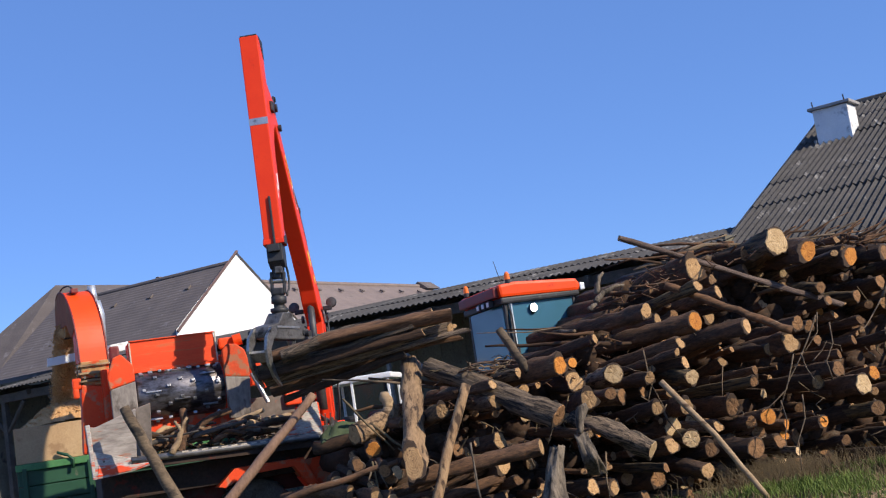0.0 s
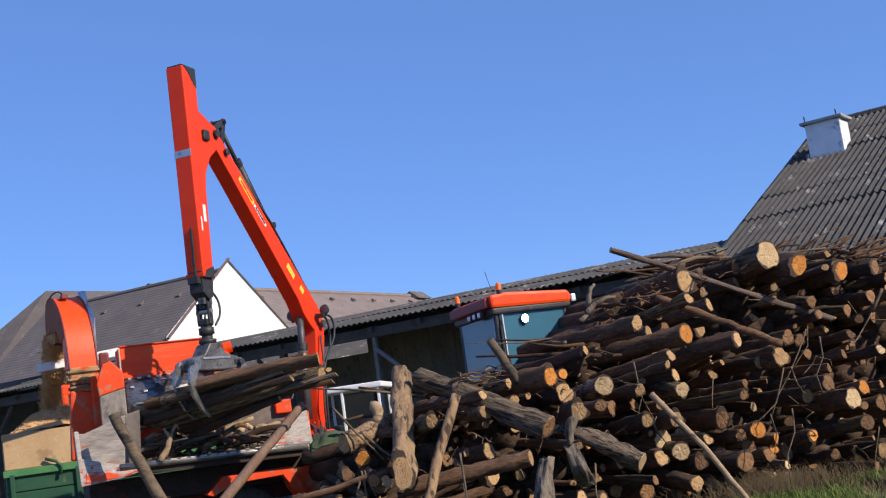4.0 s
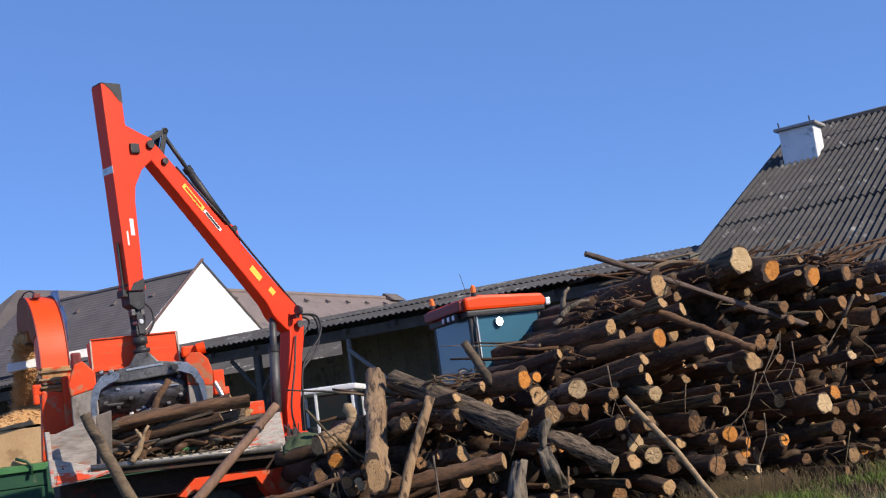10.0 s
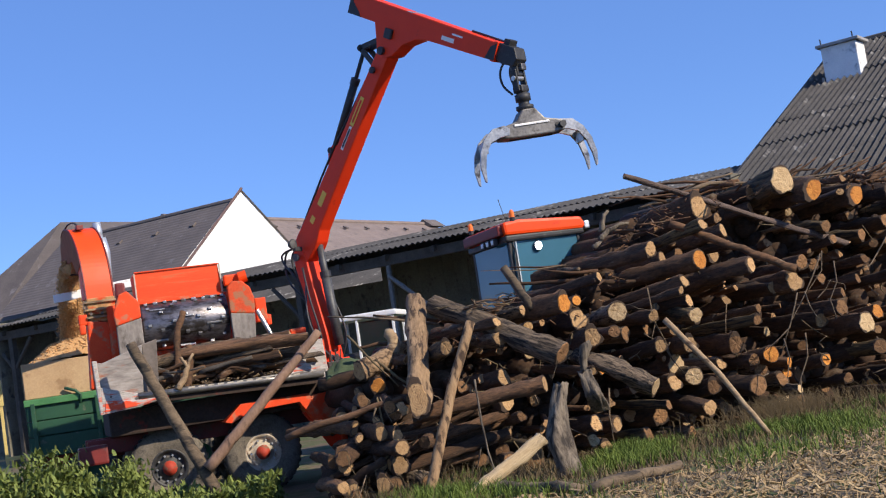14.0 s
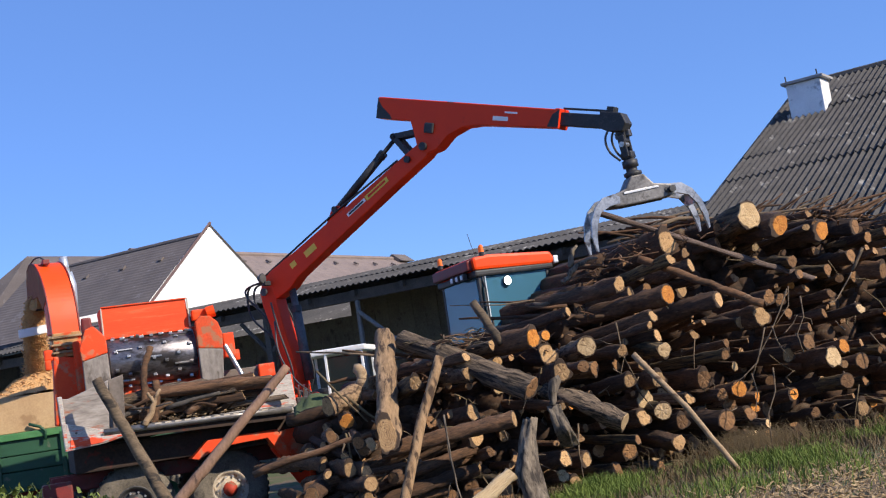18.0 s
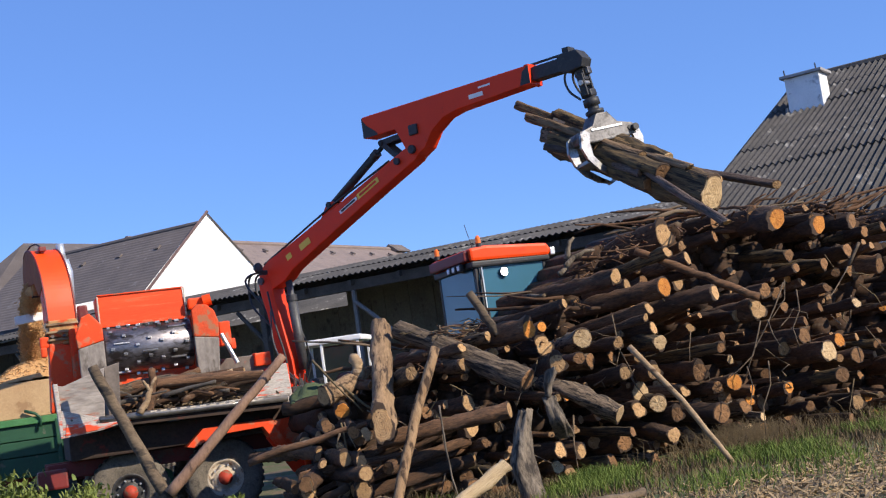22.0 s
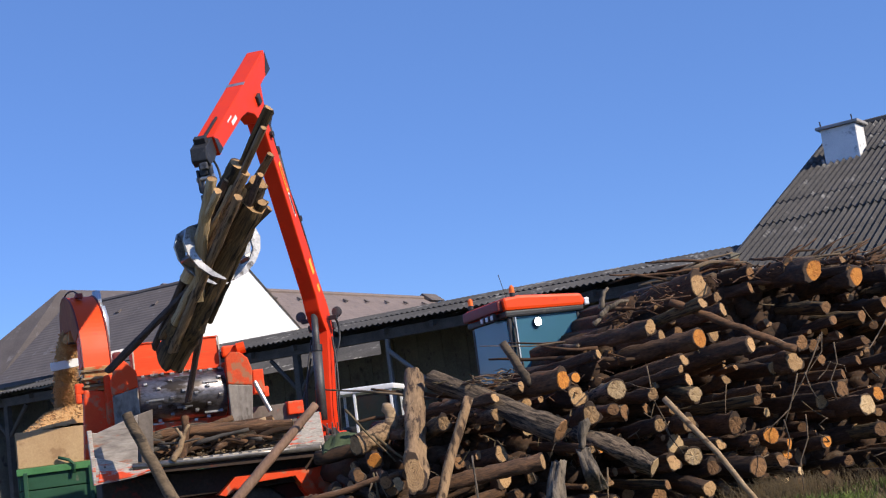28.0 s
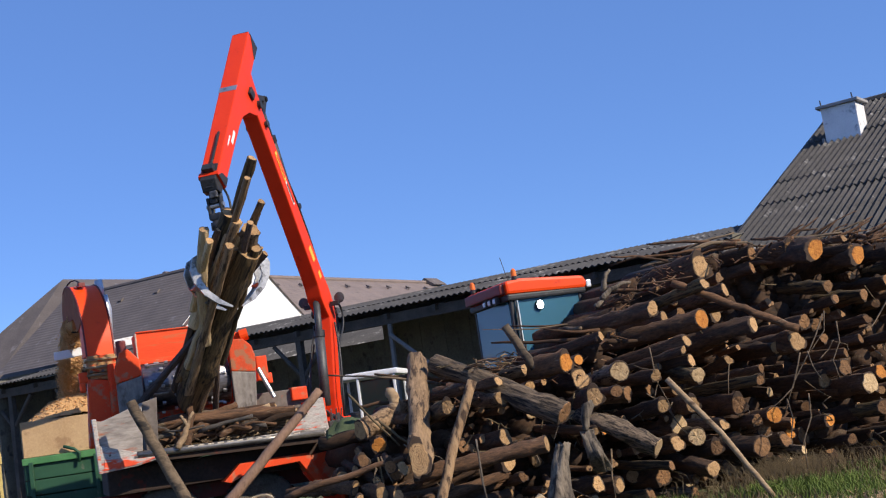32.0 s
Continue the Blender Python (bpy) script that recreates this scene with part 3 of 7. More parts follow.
def barn():
    """The large barn with a corrugated roof and a white chimney."""
    al = Vector((math.cos(radians(35)), -math.sin(radians(35)), 0))
    aw = Vector((math.sin(radians(35)), math.cos(radians(35)), 0))
    up = (aw * math.cos(radians(24)) + UP * math.sin(radians(24)))
    Q = Vector((6.17, 26.56, 4.3))
    b = thing("barn", "large barn with a grey corrugated roof and white chimney", "barn")
    corrugated("roof_sheet", Q - up * 2.6, al * 14.0, up * 12.4, 0.165, 0.045, FIBRE, b, 8, "weathered grey corrugated sheeting")
    top = Q + up * 9.8
    corrugated("roof_sheet", top + aw * 9 - UP * 4.2 + al * 14.0, al * -14.0, -(aw * 9 - UP * 4.2), 0.20, 0.034, FIBRE, b, 3)
    bm = bmesh.new()
    tube(bm, [Q - up * 2.6 - al * 0.06 - UP * 0.06, top - al * 0.06 - UP * 0.06], 0.09, 6)
    part("verge_board", bm, FIBRE, b)
    bm = bmesh.new()
    tube(bm, [top, top + al * 14], 0.14, 8)
    part("ridge_cap", bm, FIBRE, b)
    w = Q - up * 2.3
    m = Matrix.Translation(w) @ pose(0, 0, 0, 0, 0, -35)
    zt = w.z - 0.1
    part("front_wall", boxes(((6.9, 0.4, -w.z + zt / 2), (13.5, 0.3, zt))), WHITE_DIRTY, b).matrix_local = m
    bm = prism([(0, -w.z), (20.0, -w.z), (20.0, 0.4), (11.05, 4.70), (0, -0.25)], -0.15, 0.15)
    part("gable_wall", bm, WHITE_DIRTY, b).matrix_local = m @ Matrix.Translation((0.25, 0.2, 0)) @ pose(0, 0, 0, 0, 0, 90)
    # chimney: body, capping slab, two iron pins, lead flashing
    c = Q + up * 6.4 + al * 1.02
    mc = Matrix.Translation(c) @ pose(0, 0, 0, 0, 0, -35)
    part("chimney", boxes(((0, 0.35, 0.25), (0.90, 0.72, 1.3)), bevel=0.015), WHITE_DIRTY, b, "weathered white rendered chimney").matrix_local = mc
    part("chimney_cap", boxes(((0, 0.35, 0.945), (1.10, 0.92, 0.075)), bevel=0.012), mat("concrete_slab", (0.26, 0.25, 0.25), (0.38, 0.37, 0.36), 0.9, 0, 4, 40, 0.3), b, "grey concrete slab").matrix_local = mc
    for x in (-0.42, 0.40):
        part("pin", rod((x, 0.0, 0.97), (x - 0.01, 0.0, 1.14), 0.018, 6), BLACK, b).matrix_local = mc
    part("flashing", boxes(((0, -0.06, -0.17), (1.0, 0.06, 0.2)), ((-0.50, 0.3, 0.0), (0.06, 0.75, 0.28))), mat("lead", (0.16, 0.17, 0.18), (0.24, 0.25, 0.26), 0.6, 0.3, 5, 40, 0.2), b).matrix_local = mc
    return b


barn()


# ---- wood chipper ----
CHIP_AT = Matrix.Translation((-4.27, 16.4, 0)) @ pose(0, 0, 0, 0, 0, 20) @ Matrix.Diagonal((0.965, 0.965, 0.987, 1))
chipper = thing("wood_chipper", "orange towed wood chipper with feed table and drum", "wood chipper", CHIP_AT)


HEAD = {}


def wheel_at(x, y, z, r, parent, dusty, cream):
    tyre = lathe([(r * 0.47, -0.12), (r * 0.74, -0.175), (r * 0.95, -0.155), (r, -0.10), (r, 0.10), (r * 0.95, 0.155), (r * 0.80, 0.17), (r * 0.47, 0.13)], 40)
    w = part("wheel", tyre, DUST_RUBBER if dusty else RUBBER, parent, "dusty truck tyre on a steel rim", True)
    w.matrix_local = Matrix.Translation((x, y, z))
    # cream rims on the right; left rims black, the table's shade put into them
    part("rim", lathe([(r * 0.48, -0.12), (r * 0.45, -0.135), (r * 0.40, -0.07), (r * 0.28, -0.05), (r * 0.25, -0.10), (r * 0.001, -0.10)], 32), RIM_WHITE if cream else BLACK, w, "", True)
    part("hub", lathe([(r * 0.19, -0.09), (r * 0.175, -0.14), (r * 0.12, -0.155), (r * 0.10, -0.175), (r * 0.001, -0.178)], 20), HUB_RED, w, "dull red hub", True)
    nut = None
    for k in range(10):
        a = 2 * math.pi * k / 10
        if nut is None:
            nut = part("wheel_nut", rod((0, -0.075, 0), (0, -0.12, 0), 0.016, 6), STEEL_BARE, w)
            nut.location = (r * 0.32, 0, 0)
        else:
            o = new("wheel_nut", nut.data)
            o.parent, o.location = w, (r * 0.32 * math.cos(a), 0, r * 0.32 * math.sin(a))
    for k in range(36):
        a = 2 * math.pi * k / 36
        if k == 0:
            lug = part("tread_block", boxes(((0, 0, 0), (0.022, 0.2, 0.055))), RUBBER, w)
            o = lug
        else:
            o = new("tread_block", lug.data)
            o.parent = w
        o.matrix_local = pose(0, 0, 0, 0, -math.degrees(a), 0) @ Matrix.Translation((r + 0.004, 0, 0))
    return w


def build_chipper():
    c = chipper
    # chassis
    part("chassis_rail", boxes(((1.3, 0.86, 0.98), (4.6, 0.12, 0.22)), bevel=0.015), RED_DARK, c, "dark red steel rail")
    part("chassis_rail", boxes(((1.3, 1.55, 0.98), (4.6, 0.12, 0.22)), bevel=0.015), RED_DARK, c)
    for x in (-0.9, 0.0, 1.3, 2.6, 3.6):
        part("cross_member", boxes(((x, 1.1, 0.95), (0.12, 0.9, 0.16)), bevel=0.01), RED_DARK, c)
    part("drawbar", boxes(((-0.95, 0.5, 0.90), (0.4, 0.3, 0.26)), bevel=0.03), RED_DARK, c, "dark red rear corner")
    for x in (0.07, 1.42):
        for y in (0.60, 1.78):
            wheel_at(x, y, 0.56, 0.56, c, True, x > 1)
        part("axle", rod((x, 0.62, 0.56), (x, 1.75, 0.56), 0.07), BLACK, c)
    # orange mudguards and side frame by the crane foot
    part("mudguard", prism([(0.95, 1.05), (1.25, 1.18), (1.95, 1.20), (2.25, 0.72), (2.35, 0.72), (2.1, 1.30), (1.1, 1.30), (0.85, 1.08)], -0.02, 0.36, 0.008), ORANGE_WORN, c, "worn orange mudguard")
    part("side_plate", prism([(1.9, 1.25), (2.95, 1.32), (2.95, 1.05), (2.45, 0.92), (2.2, 0.75), (2.05, 1.1)], 0.05, 0.12, 0.01), ORANGE_WORN, c)
    part("side_plate", prism([(2.3, 1.2), (3.3, 1.25), (3.2, 1.0), (2.6, 0.88)], 0.35, 0.45, 0.01), ORANGE, c)
    part("crane_base_plate", prism([(2.0, 1.04), (3.25, 1.10), (3.2, 0.66), (2.75, 0.45), (2.35, 0.50), (2.2, 0.74)], 0.13, 0.17, 0.008), CRANE_RED, c, "red crane base plate in the shade")
    part("crane_base_rib", boxes(((2.55, 0.10, 0.80), (0.06, 0.08, 0.5)), ((2.98, 0.10, 0.85), (0.06, 0.08, 0.45)), bevel=0.008), ORANGE_WORN, c)
    part("step_block", boxes(((2.75, 0.3, 0.95), (0.22, 0.3, 0.3)), ((3.05, 0.25, 1.15), (0.16, 0.2, 0.2)), bevel=0.02), ORANGE_WORN, c)
    # the shade under the table is put into this body's near-black
    part("underbody", boxes(((1.1, 0.95, 1.28), (3.6, 1.5, 0.34)), bevel=0.03), DULL_BLACK, c, "dark underbody, shade put into its colour")
    part("stabiliser", boxes(((2.72, 0.05, 0.75), (0.2, 0.22, 1.1)), ((2.72, 0.05, 0.12), (0.4, 0.36, 0.06)), bevel=0.015), BLACK, c, "black stabiliser leg")
    # feed table: floor, front lip, scuffed front panel, end plates
    part("table_floor", boxes(((0.85, 0.55, 1.60), (3.0, 1.55, 0.06)), bevel=0.01), TABLE_STEEL, c, "dusty scuffed steel feed table")
    part("front_lip", tube(bmesh.new(), [(-0.30, -0.25, 1.615), (0.4, -0.25, 1.60), (1.4, -0.25, 1.575), (2.30, -0.25, 1.55)], 0.048, 14), LIP, c, "dark worn rolled steel lip", True)
    # dark strip below the lip: its cast shade put into the colour
    part("lip_plate", prism([(-0.2, 1.50), (2.34, 1.42), (2.34, 1.54), (-0.2, 1.60)], -0.22, -0.19, 0.006), DULL_BLACK, c)
    for k in range(12):
        part("lip_slot", boxes(((0.42 + k * 0.135, -0.282, 1.628 - k * 0.0035), (0.088, 0.03, 0.02)), bevel=0.004), PALE_STEEL, c)
    part("front_panel", prism([(-0.80, 1.44), (-0.30, 1.475), (0.10, 1.55), (0.12, 1.60), (-0.22, 1.63), (-0.78, 1.80)], -0.27, -0.19, 0.012), SCUFFED, c, "scuffed orange and grey front panel")
    part("corner_plate", prism([(-0.76, 1.47), (-0.34, 1.49), (-0.02, 1.55), (-0.40, 1.57), (-0.73, 1.62)], -0.282, -0.272, 0.004), ORANGE_SCRAPED, c, "scraped orange corner plate")
    part("wing_plate", prism([(-0.80, 1.70), (-0.22, 1.62), (-0.16, 2.30), (-0.72, 2.12), (-0.83, 2.14)], -0.17, -0.12, 0.01), WING_STEEL, c, "dusty polished steel wing plate")
    part("wing_edge", prism([(-0.85, 2.16), (-0.79, 2.16), (-0.77, 1.44), (-0.82, 1.44)], -0.27, -0.1, 0.01), SCUFFED, c, "scraped pale wing edge with orange left in it")
    part("wing_plate", prism([(-0.16, 1.62), (0.0, 1.62), (0.05, 2.35), (-0.16, 2.30)], -0.12, 0.55, 0.01), STEEL_DUST, c)
    part("end_panel", prism([(1.75, 1.62), (2.40, 1.46), (2.36, 2.04), (2.22, 2.02)], -0.22, -0.16, 0.01), SCUFFED, c, "scraped white and orange end panel")
    part("end_panel", boxes(((2.36, 0.5, 1.78), (0.06, 1.4, 0.5)), bevel=0.01), ORANGE_WORN, c)
    part("back_panel", boxes(((1.9, 1.3, 1.95), (1.0, 0.06, 0.62)), bevel=0.01), STEEL_DUST, c)
    # infeed housing: side cheeks, hood, orange arms
    part("side_cheek", prism([(-0.42, 1.9), (-0.06, 1.9), (-0.06, 2.70), (-0.42, 2.62)], 0.50, 0.62, 0.015), CHEEK, c, "dust-scoured steel side cheek of the infeed")
    part("cheek_top", prism([(-0.42, 2.624), (-0.06, 2.704), (-0.06, 2.92), (-0.22, 3.10), (-0.34, 3.06), (-0.44, 2.80)], 0.50, 0.62, 0.02), ORANGE_WORN, c, "rubbed orange top of the side cheek")
    part("side_cheek", prism([(1.22, 2.0), (1.52, 1.95), (1.58, 2.55), (1.22, 2.60)], 0.50, 0.62, 0.015), CHEEK, c)
    part("cheek_top", prism([(1.22, 2.604), (1.58, 2.554), (1.60, 2.78), (1.55, 2.95), (1.44, 3.05), (1.30, 3.06), (1.22, 2.98)], 0.50, 0.62, 0.02), ORANGE_RUST, c, "rusty orange rounded top of the side cheek")
    part("cheek_arm", boxes(((-0.30, 0.62, 3.10), (0.14, 0.14, 0.26)), bevel=0.03), RED_DARK, c, "dark red pivot arm")
    part("cheek_arm", boxes(((1.34, 0.72, 3.09), (0.26, 0.14, 0.16)), bevel=0.03), ORANGE, c, "orange pivot arm")
    part("pivot_cap", rod((1.42, 0.62, 3.10), (1.54, 0.60, 3.12), 0.085, 14), ORANGE, c)
    hood = HEAD["hood"] = part("hood", prism([(-0.05, 2.91), (1.19, 2.93), (1.165, 3.365), (-0.07, 3.355)], 0.80, 1.45, 0.012), ORANGE_FADED, c, "orange hood over the drum with scratched paint")
    part("hood_rim", boxes(((0.57, 0.785, 2.925), (1.26, 0.03, 0.045)), bevel=0.006), ORANGE_WORN, hood)
    part("hood_rim", boxes(((1.185, 0.79, 3.15), (0.022, 0.03, 0.44)), bevel=0.006), PALE_STEEL, hood, "bare steel edge of the hood")
    part("hood_rim", boxes(((-0.065, 0.79, 3.13), (0.022, 0.03, 0.44)), bevel=0.006), PALE_STEEL, hood)
    part("hood_lip", boxes(((0.555, 0.80, 3.365), (1.24, 0.05, 0.018)), bevel=0.005), ORANGE_WORN, hood)
    for k in range(9):
        part("hood_bolt", boxes(((0.04 + k * 0.14, 0.76, 2.885 + 0.006 * (k % 3)), (0.05 + 0.02 * (k % 2), 0.05, 0.035)), bevel=0.006), STUD, hood)
    part("rear_housing", boxes(((0.45, 1.35, 2.35), (1.9, 0.9, 1.2)), bevel=0.04), ORANGE_WORN, c, "orange chipping housing")
    part("side_box", boxes(((1.76, 1.1, 2.62), (0.17, 0.3, 0.36)), ((1.87, 1.1, 2.46), (0.08, 0.2, 0.16)), bevel=0.02), ORANGE_WORN, c)
    part("control_box", boxes(((2.33, 1.3, 2.18), (0.25, 0.25, 0.2)), bevel=0.02), ORANGE_WORN, c, "orange control box")
    part("hydraulic_ram", rod((1.62, 0.55, 2.6), (1.80, 0.5, 2.15), 0.035), STEEL_BARE, c)
    part("white_beam", prism([(-1.17, 3.23), (0.10, 3.35), (0.10, 3.48), (-1.17, 3.36)], 2.78, 2.86, 0.008), WHITE_PAINT, c, "white painted beam")
    for k in range(4):
        y = 0.30 + 0.05 * k
        part("hose", tube(bmesh.new(), bend([(2.45, y + 0.2, 1.95 - 0.05 * k), (2.62 + 0.05 * k, y, 1.72), (2.72, y - 0.1, 1.42), (2.60 + 0.06 * k, y, 1.15)]), 0.017, 7), BLACK, c, "black hydraulic hose", True)
    part("valve_block", boxes(((2.62, 0.28, 1.62), (0.26, 0.2, 0.16)), ((2.56, 0.26, 1.74), (0.05, 0.05, 0.12)), ((2.66, 0.26, 1.74), (0.05, 0.05, 0.12)), bevel=0.012), BLACK, c, "black hydraulic valve block")
    for k in range(3):
        part("lever", rod((2.54 + 0.07 * k, 0.2, 1.68), (2.52 + 0.08 * k, 0.06, 1.86), 0.01, 6), STEEL_BARE, c)
    part("bracket", prism([(2.45, 1.05), (2.62, 1.45), (2.80, 1.50), (2.95, 1.12), (2.80, 1.08), (2.70, 1.30)], 0.10, 0.16, 0.01), ORANGE_WORN, c)
    part("bracket", prism([(2.90, 0.95), (3.10, 1.35), (3.22, 1.32), (3.20, 0.92)], 0.16, 0.24, 0.01), ORANGE, c)
    part("chain", tube(bmesh.new(), bend([(2.36, -0.18, 1.50), (2.46, -0.2, 1.20), (2.60, -0.12, 1.32)]), 0.016, 6), STEEL_DUST, c, "hanging steel chain", True)
    for k in range(2):
        part("panel_bolt", rod((-0.66 + k * 0.34, -0.28, 1.66 - 0.06 * k), (-0.66 + k * 0.34, -0.29, 1.66 - 0.06 * k), 0.016, 8), STEEL_DUST, c)
    # blower: casing, column, curved discharge spout
    part("blower_casing", prism([(-0.85, 1.8), (-0.20, 1.8), (-0.24, 2.55), (-0.42, 2.72), (-0.78, 2.78)], 1.0, 1.45, 0.03), ORANGE_WORN, c, "orange blower casing")
    part("spout_collar", boxes(((-0.56, 1.22, 2.98), (0.40, 0.40, 0.24)), ((-0.55, 1.22, 2.80), (0.38, 0.38, 0.1)), bevel=0.02), RUST_DUST, c, "dust-caked spout collar")
    for z, w in ((2.82, 0.42), (2.93, 0.45), (3.04, 0.43)):
        part("dusty_ring", boxes(((-0.56, 1.0, z), (w, 0.04, 0.03)), ((-0.56 - w / 2, 1.2, z), (0.04, 0.42, 0.03)), ((-0.56 + w / 2, 1.2, z), (0.04, 0.42, 0.03)), bevel=0.008), BARK_TAN, c, "dust-caked collar ring")
    for x in (-0.72, -0.56, -0.40):
        part("collar_bolt", rod((x, 1.01, 2.87), (x, 0.97, 2.87), 0.022, 8), STEEL_DUST, c)
    part("turning_gear", boxes(((-0.84, 1.1, 2.80), (0.13, 0.16, 0.16)), ((-0.86, 1.05, 2.66), (0.09, 0.12, 0.14)), bevel=0.03), ORANGE_WORN, c)
    # the spout turns away over the trailer: its rounded back towards the yard
    turn = Matrix.Translation((-0.585, 1.26, 0)) @ pose(0, 0, 0, 0, 0, 100)
    back = [(-0.16, 3.10), (-0.13, 3.36), (-0.06, 3.62), (0.08, 3.87), (0.28, 4.07), (0.52, 4.20), (0.78, 4.24), (1.00, 4.17)]
    inside = [(0.95, 4.02), (0.75, 4.06), (0.52, 4.02), (0.33, 3.90), (0.20, 3.66), (0.15, 3.40), (0.15, 3.10)]
    back = [(p.x, p.y) for p in bend([(a, b, 0) for a, b in back], 4)]
    sp = part("spout", prism(back + inside, -0.20, 0.20, 0.006), ORANGE, c, "curved orange discharge spout")
    sp.matrix_local = turn
    for y in (-0.205, 0.205):
        part("spout_flange", tube(bmesh.new(), [(u - 0.004, y, z + 0.002) for u, z in back], 0.014, 6), RED_DARK, sp)
        # brown holds the dirt and also the shade on the spout's side
        part("spout_side", prism([(u + 0.02, z - 0.008) for u, z in back[8:]] + [(1.13, 4.00), (1.18, 3.72), (0.45, 3.72), (0.22, 3.50)], y - 0.006, y + 0.006), CHUTE, sp, "rust-brown dirt-caked spout side with shade put into its colour")
    part("spout_hood", prism([(1.00, 4.17), (1.13, 4.01), (1.19, 3.72), (1.15, 3.72), (1.08, 3.99), (0.94, 4.11)], -0.205, 0.205, 0.006), RED_DARK, sp)
    part("spout_flap", prism([(0.62, 3.76), (1.18, 3.76), (1.14, 3.56), (0.70, 3.56)], -0.18, 0.19, 0.01), RUST_DUST, sp, "rusty chip-dusted spout flap")
    part("flap_edge", boxes(((0.92, 0.0, 3.555), (0.46, 0.39, 0.02)), bevel=0.004), DULL_BLACK, sp)
    part("flap_hinge", boxes(((0.40, 0.05, 4.215), (0.10, 0.10, 0.07)), ((0.48, 0.06, 4.22), (0.16, 0.05, 0.04)), bevel=0.01), RED_DARK, sp)
    part("flap_cable", tube(bmesh.new(), bend([(0.42, 0.06, 4.25), (0.60, 0.10, 4.32), (0.80, 0.16, 4.29), (1.04, 0.20, 4.12)], 5), 0.012, 6), BLACK, sp)
    ex = part("exhaust", tube(bmesh.new(), [(-0.36, 1.9, 3.0), (-0.36, 1.9, 3.86), (-0.40, 1.9, 4.05)], [0.05, 0.085, 0.085], 16), ZINC, c, "silver exhaust stack", True)
    part("exhaust_tip", tube(bmesh.new(), [(-0.41, 1.9, 4.03), (-0.43, 1.9, 4.30)], [0.062, 0.06], 16), ZINC, ex, "", True)
    part("engine_cover", boxes(((0.3, 2.0, 2.15), (1.4, 0.7, 0.8)), bevel=0.05), ORANGE_WORN, c)
    return c


build_chipper()


def build_drum():
    d = part("feed_drum", lathe([(0.06, -0.63), (0.355, -0.63), (0.365, -0.61), (0.365, 0.61), (0.355, 0.63), (0.06, 0.63)], 48), DRUM, chipper, "polished steel feed drum with welded studs", True)
    stud = bar = None
    for r in range(9):
        for k in range(7):
            a, y = 2 * math.pi * (r + 0.45 * (k % 2) + 0.12 * (k % 3)) / 9, -0.53 + 0.177 * k
            if stud is None:
                o = stud = part("stud", prism([(-0.022, -0.01), (0.024, -0.01), (0.014, 0.036), (-0.02, 0.034)], -0.026, 0.026, 0.004), STUD, d)
            else:
                o = new("stud", stud.data)
                o.parent = d
            o.matrix_local = pose(0, 0, 0, 0, math.degrees(a), 0) @ Matrix.Translation((0, y, 0.365))
    # welded grip bars between the studs
    for r in range(5):
        for k in range(3):
            a, y = 2 * math.pi * (r + 0.31 * k + 0.2) / 5, -0.40 + 0.40 * k
            if bar is None:
                o = bar = part("grip_bar", prism([(-0.014, -0.01), (0.016, -0.01), (0.010, 0.026), (-0.010, 0.026)], -0.11, 0.11, 0.003), STUD, d)
            else:
                o = new("grip_bar", bar.data)
                o.parent = d
            o.matrix_local = pose(0, 0, 0, 0, math.degrees(a), 0) @ Matrix.Translation((0, y, 0.365))
    return d


drum = build_drum()
DRUM_AT = Matrix.Translation((0.585, 0.95, 2.57)) @ pose(0, 0, 0, 0, 0, 90)

# ---- loader crane ----
CRANE_AT = Vector((-2.191, 19.0, 0))
SHOULDER, BACK, BOOM, RISE, NOSE = 3.378, -0.290, 3.627, 0.519, 2.125
crane = thing("loader_crane", "orange timber loader crane with a grey log grapple", "crane", Matrix.Translation(CRANE_AT))
CR = {}


def decal_bar(parent, x0, x1, z, y, h, material, name):
    ob = part(name, boxes((((x0 + x1) / 2, y, z), (x1 - x0, 0.006, h)), bevel=0.002), material, parent)
    return ob


